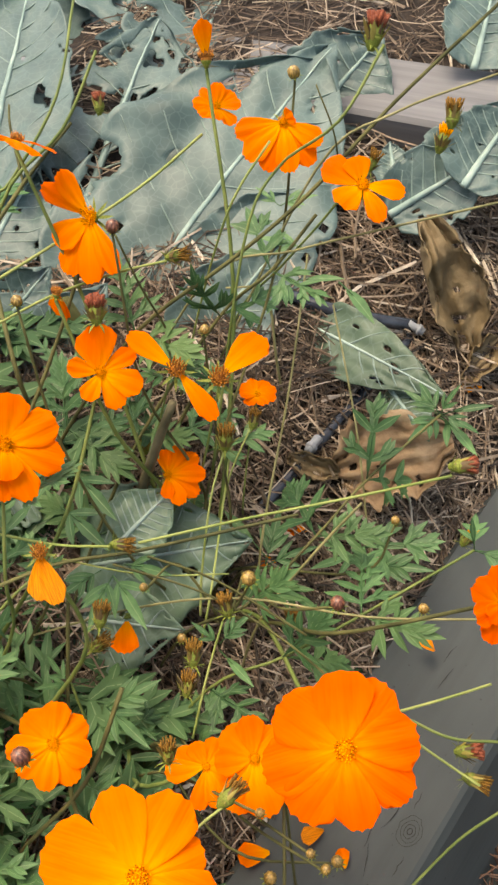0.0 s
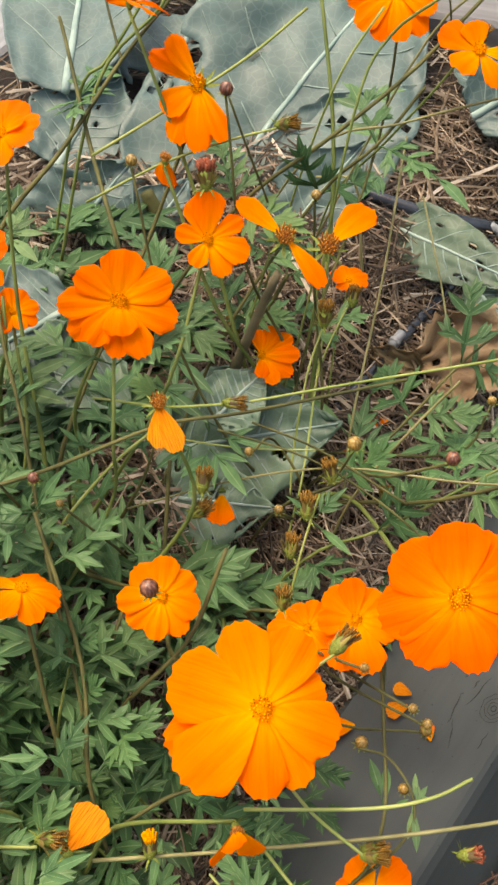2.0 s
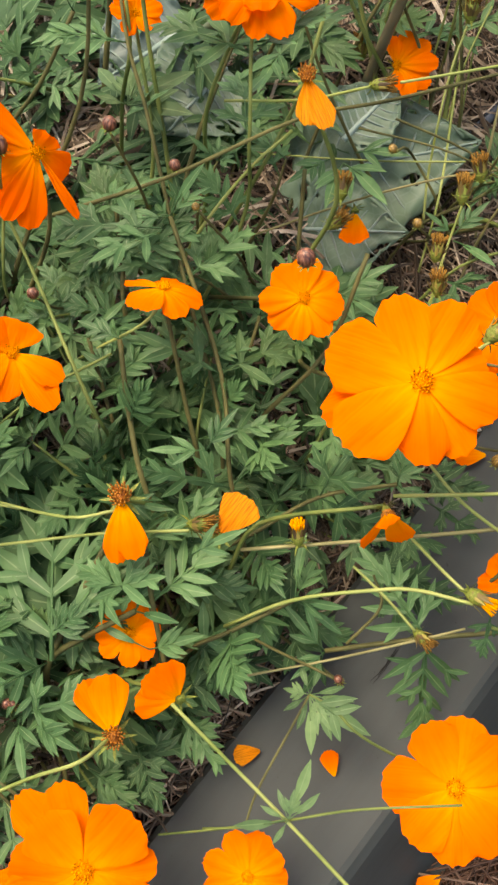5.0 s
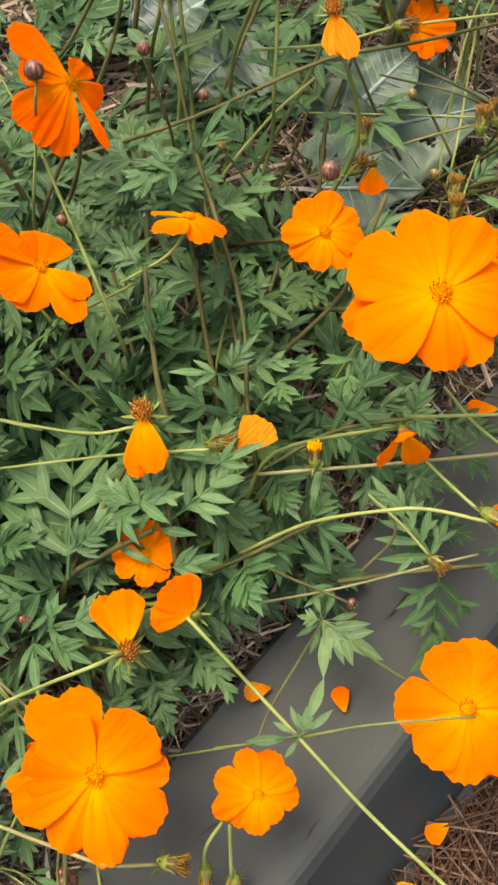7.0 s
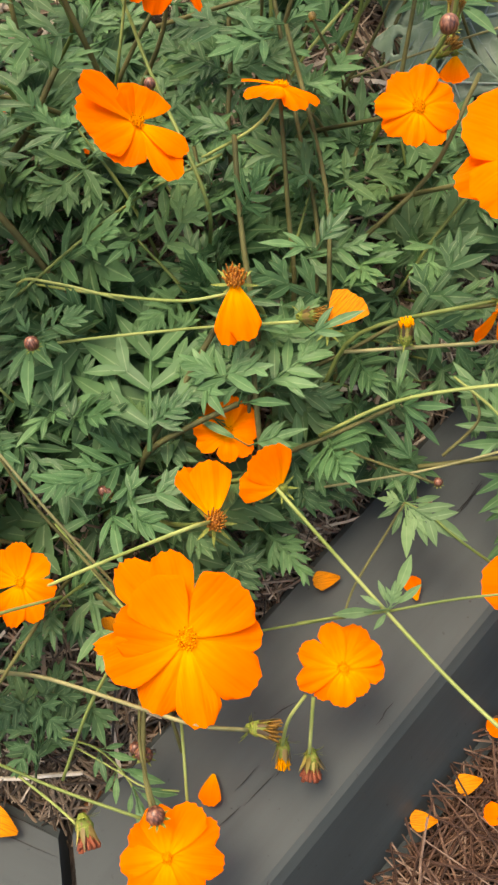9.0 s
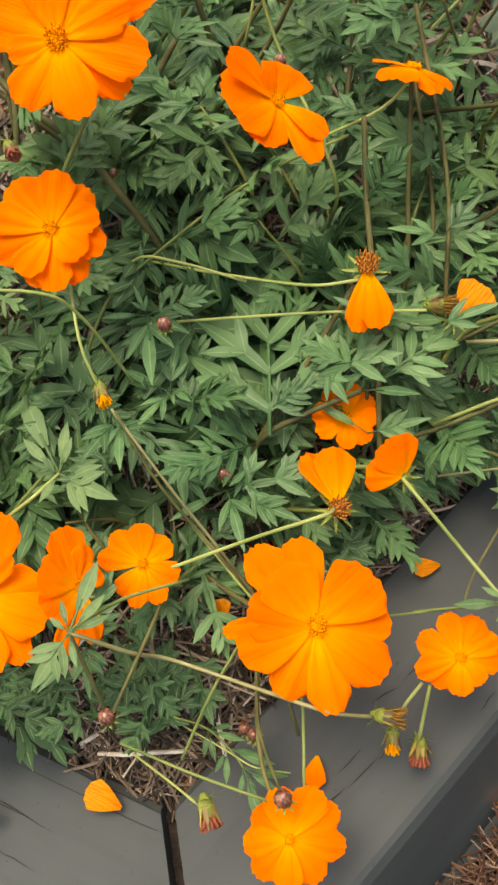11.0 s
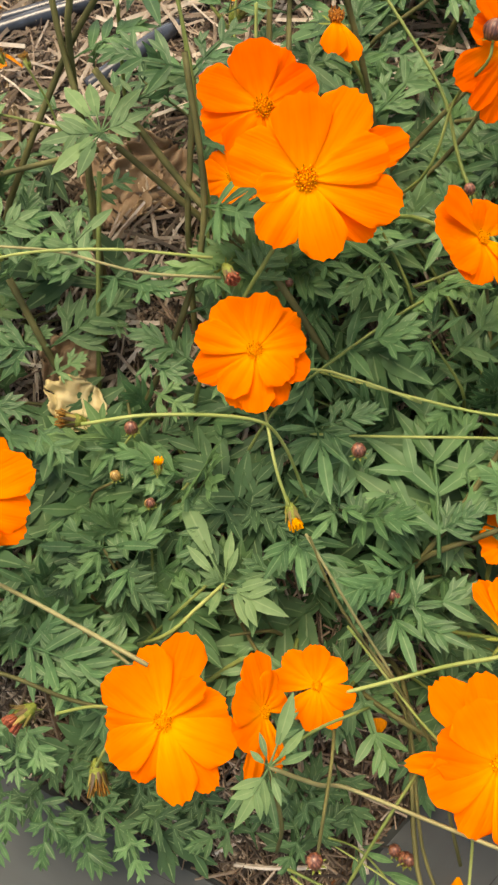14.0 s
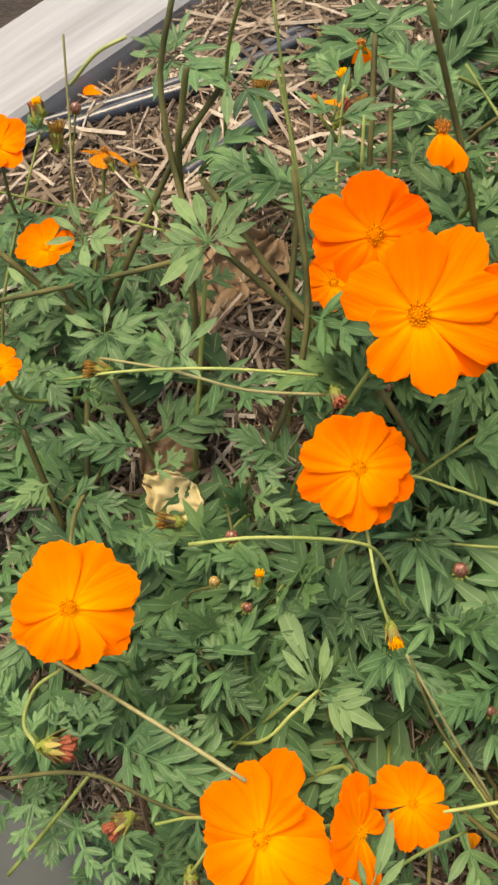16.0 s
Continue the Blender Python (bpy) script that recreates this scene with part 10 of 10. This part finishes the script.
sprig(plant_c, (-0.0298, -0.0069, 0.0300), ((-0.0086, -0.0120, 0.0300), (-0.0139, -0.0177, 0.0300), (-0.0232, -0.0215, 0.0300), (-0.0311, -0.0192, 0.0300), (-0.0207, -0.0333, 0.0300)), young=False)
sprig(plant_f, (-0.0837, 0.0310, 0.1350), ((-0.0734, 0.0595, 0.1390), (-0.0692, 0.0445, 0.1390), (-0.0667, 0.0360, 0.1390), (-0.0962, 0.0085, 0.1390), (-0.0785, 0.0169, 0.1390), (-0.0910, 0.0361, 0.1390), (-0.0875, 0.0434, 0.1390)))
stem(plant_f, ((-0.0837, 0.0310, 0.1350), (-0.0671, 0.0465, 0.1250), (-0.0428, 0.0611, 0.1050)), 0.0008, 0.0007, STEM)
stem(plant_f, ((-0.0837, 0.0310, 0.1350), (-0.0799, 0.0134, 0.1050), (-0.0836, 0.0059, 0.0650)), 0.0009, 0.001, STEM_BROWN)
sprig(plant_i, (-0.2190, 0.2674, 0.1850), ((-0.2404, 0.2760, 0.1910), (-0.2271, 0.2506, 0.1910), (-0.1986, 0.2583, 0.1910), (-0.1973, 0.2738, 0.1910), (-0.2348, 0.2629, 0.1910), (-0.2046, 0.2433, 0.1910), (-0.2189, 0.2847, 0.1910)))
sprig(plant_i, (-0.1776, 0.2532, 0.1900), ((-0.1907, 0.2697, 0.1960), (-0.1600, 0.2694, 0.1960), (-0.1651, 0.2360, 0.1960), (-0.1920, 0.2414, 0.1960), (-0.1753, 0.2696, 0.1960)))
sprig(plant_i, (-0.2394, 0.3280, 0.1900), ((-0.2587, 0.3391, 0.1960), (-0.2516, 0.3513, 0.1960), (-0.2253, 0.3461, 0.1960), (-0.2173, 0.3178, 0.1960), (-0.2575, 0.3190, 0.1960), (-0.2320, 0.2991, 0.1960)))
sprig(plant_i, (-0.2648, 0.2982, 0.1800), ((-0.2819, 0.3129, 0.1860), (-0.2524, 0.3083, 0.1860), (-0.2705, 0.2785, 0.1860), (-0.2446, 0.2855, 0.1860)))
leaf(plant_f, (-0.2109, 0.0283, 0.0620), (-0.0763, -0.9676, -0.2409), (0.1, -0.4, 1), 0.0249, 3)
leaf(plant_f, (-0.1906, 0.0214, 0.0620), (-0.1520, -0.9653, -0.2122), (0.1, -0.4, 1), 0.0283, 4)
leaf(plant_f, (-0.1738, 0.0170, 0.0620), (0.2169, -0.9500, -0.2244), (0.1, -0.4, 1), 0.0267, 5)
leaf(plant_f, (-0.1533, 0.0128, 0.0620), (0.3690, -0.8955, -0.2488), (0.1, -0.4, 1), 0.0241, 6)
leaf(plant_f, (-0.2000, 0.0286, 0.0620), (0.6296, -0.7523, -0.1937), (0.1, -0.4, 1), 0.0310, 7)
leaf(plant_f, (-0.2107, 0.0111, 0.0620), (-0.3731, -0.8930, -0.2516), (0.1, -0.4, 1), 0.0239, 8)


# ---------------------------------------------------------------- foliage of the cosmos plants
def open_ground(x, y, h):
    """Whether a place h above the ground stays clear of the bare spots of mulch."""
    y += 0.8 * max(0.0, h)
    return all((x - cx) ** 2 + (y - cy) ** 2 > cr * cr for cx, cy, cr in CLEAR)


def low_leaves(plant, count, spread, high, seed, clear=0.02, sizes=(0.06, 0.1), old=0.85):
    """Old broad leaves in pairs close over the ground round the foot of a plant; old: share with shade in their colour.
    """
    rnd = random.Random(seed)
    root = Vector(plant["root"])
    for k in range(count // 2):
        a, r = rnd.uniform(0, 2 * math.pi), spread * math.sqrt(rnd.random())
        x, y = root.x + r * math.cos(a), root.y + r * math.sin(a)
        up = high * rnd.random()
        if inside(x, y) < clear or not open_ground(x, y, up):
            continue
        hub = Vector((x, y, height(x, y) + up))
        a0 = rnd.uniform(0, 6.28)
        for s in (0, math.pi):
            b = a0 + s + rnd.uniform(-0.4, 0.4)
            way = Vector((math.cos(b), math.sin(b), rnd.uniform(-0.3, 0.4)))
            n = rnd.uniform(*sizes)
            far = hub + way * n
            if inside(far.x, far.y) < clear - 0.035 or not open_ground(far.x, far.y, up):
                continue
            if not clear_of_flowers(hub.lerp(far, 0.6)):
                continue
            leaf(plant, hub, way, (rnd.uniform(-0.6, 0.6), rnd.uniform(-0.8, 0.3), 1), n, rnd.randrange(9), False, False, rnd.random() < old)
        if k % 4 == 0:
            to_root(plant, hub, STEM if k % 8 else STEM_BROWN, 0.0009, 0.012, seed + k)


def shoots(plant, count, spread, low, high, seed, clear=0.04):
    """Leafy side shoots: a stalk from the foot with pairs of leaves that grow smaller to the tip."""
    rnd = random.Random(seed + 400)
    root = Vector(plant["root"])
    for k in range(count):
        a, r = rnd.uniform(0, 2 * math.pi), spread * (0.15 + 0.85 * rnd.random())
        x, y = root.x + r * math.cos(a), root.y + r * math.sin(a)
        up = rnd.uniform(low, high)
        if inside(x, y) < clear or not open_ground(x, y, up):
            continue
        tip = Vector((x, y, height(x, y) + up))
        foot = root.lerp(tip, rnd.uniform(0.35, 0.6))
        foot.z = height(foot.x, foot.y) - 0.006
        bend = foot.lerp(tip, 0.5) + Vector((rnd.uniform(-0.012, 0.012), rnd.uniform(-0.012, 0.012), 0.012))
        stem(plant, (foot, bend, tip), 0.0014, 0.0006, rnd.choice((STEM, STEM_BROWN, STEM_BROWN)))
        turn = rnd.uniform(0, 3)
        way = tip - bend
        node_leaves(plant, bend, way, rnd.uniform(0.05, 0.068), turn, seed + k)
        node_leaves(plant, bend.lerp(tip, 0.62), way, rnd.uniform(0.036, 0.05), turn + 1.6, seed + k + 1)
        node_leaves(plant, tip, way, rnd.uniform(0.022, 0.034), turn, seed + k + 2, True)


def edge_leaves(plant, start, end, count, seed):
    """Leaves that reach from the plants over the inner edge of the long timber."""
    rnd = random.Random(seed + 900)
    for k in range(count):
        p = CORNER + ALONG * rnd.uniform(start, end) - ACROSS * rnd.uniform(0.012, 0.045)
        hub = Vector((p.x, p.y, 0.018 + 0.05 * rnd.random()))
        b = rnd.uniform(-1.1, 1.1)
        way = ACROSS * math.cos(b) + ALONG * math.sin(b) + Vector((0, 0, rnd.uniform(-0.35, 0.25)))
        n = rnd.uniform(0.034, 0.052)
        if clear_of_flowers(hub + way * n * 0.6):
            leaf(plant, hub, way, (rnd.uniform(-0.3, 0.4), rnd.uniform(-0.6, 0.1), 1), n, rnd.randrange(9), False, False, rnd.random() < 0.3)
            stem(plant, (hub, hub - ACROSS * 0.02 + Vector((0, 0, -0.012)), hub - ACROSS * 0.05 + Vector((0, 0, -0.035))), 0.0007, 0.0009, STEM)


edge_leaves(plant_c, 0.09, 0.16, 5, 1)
edge_leaves(plant_b, 0.15, 0.26, 15, 2)
edge_leaves(plant_a, 0.25, 0.34, 9, 3)
low_leaves(plant_a, 28, 0.12, 0.03, 1, old=0.5)
low_leaves(plant_b, 46, 0.12, 0.035, 2)
low_leaves(plant_c, 40, 0.11, 0.03, 3)
low_leaves(plant_d, 40, 0.13, 0.03, 4)
low_leaves(plant_e, 16, 0.14, 0.03, 5)
low_leaves(plant_f, 54, 0.12, 0.035, 6, 0.026)
low_leaves(plant_g, 30, 0.11, 0.035, 7, old=0.4)
low_leaves(plant_h, 26, 0.12, 0.03, 8, old=0.7)
low_leaves(plant_i, 24, 0.11, 0.03, 9, old=0.15)
# Only the darkened leaf copies here, standing in for foliage that lies in shade.
low_leaves(plant_j, 46, 0.11, 0.05, 10, old=1.0)
low_leaves(plant_i, 30, 0.13, 0.05, 31, old=0.35)
low_leaves(plant_d, 24, 0.14, 0.04, 34, old=0.8)
low_leaves(plant_f, 34, 0.13, 0.04, 36, 0.026, old=0.8)
shoots(plant_a, 5, 0.10, 0.03, 0.07, 1)
shoots(plant_b, 8, 0.12, 0.03, 0.08, 2)
shoots(plant_c, 6, 0.09, 0.03, 0.06, 3)
shoots(plant_d, 7, 0.12, 0.03, 0.07, 4)
shoots(plant_f, 5, 0.10, 0.03, 0.06, 6, 0.02)
shoots(plant_g, 5, 0.11, 0.03, 0.08, 7)
shoots(plant_h, 7, 0.13, 0.03, 0.07, 8)
shoots(plant_i, 5, 0.11, 0.03, 0.07, 9)
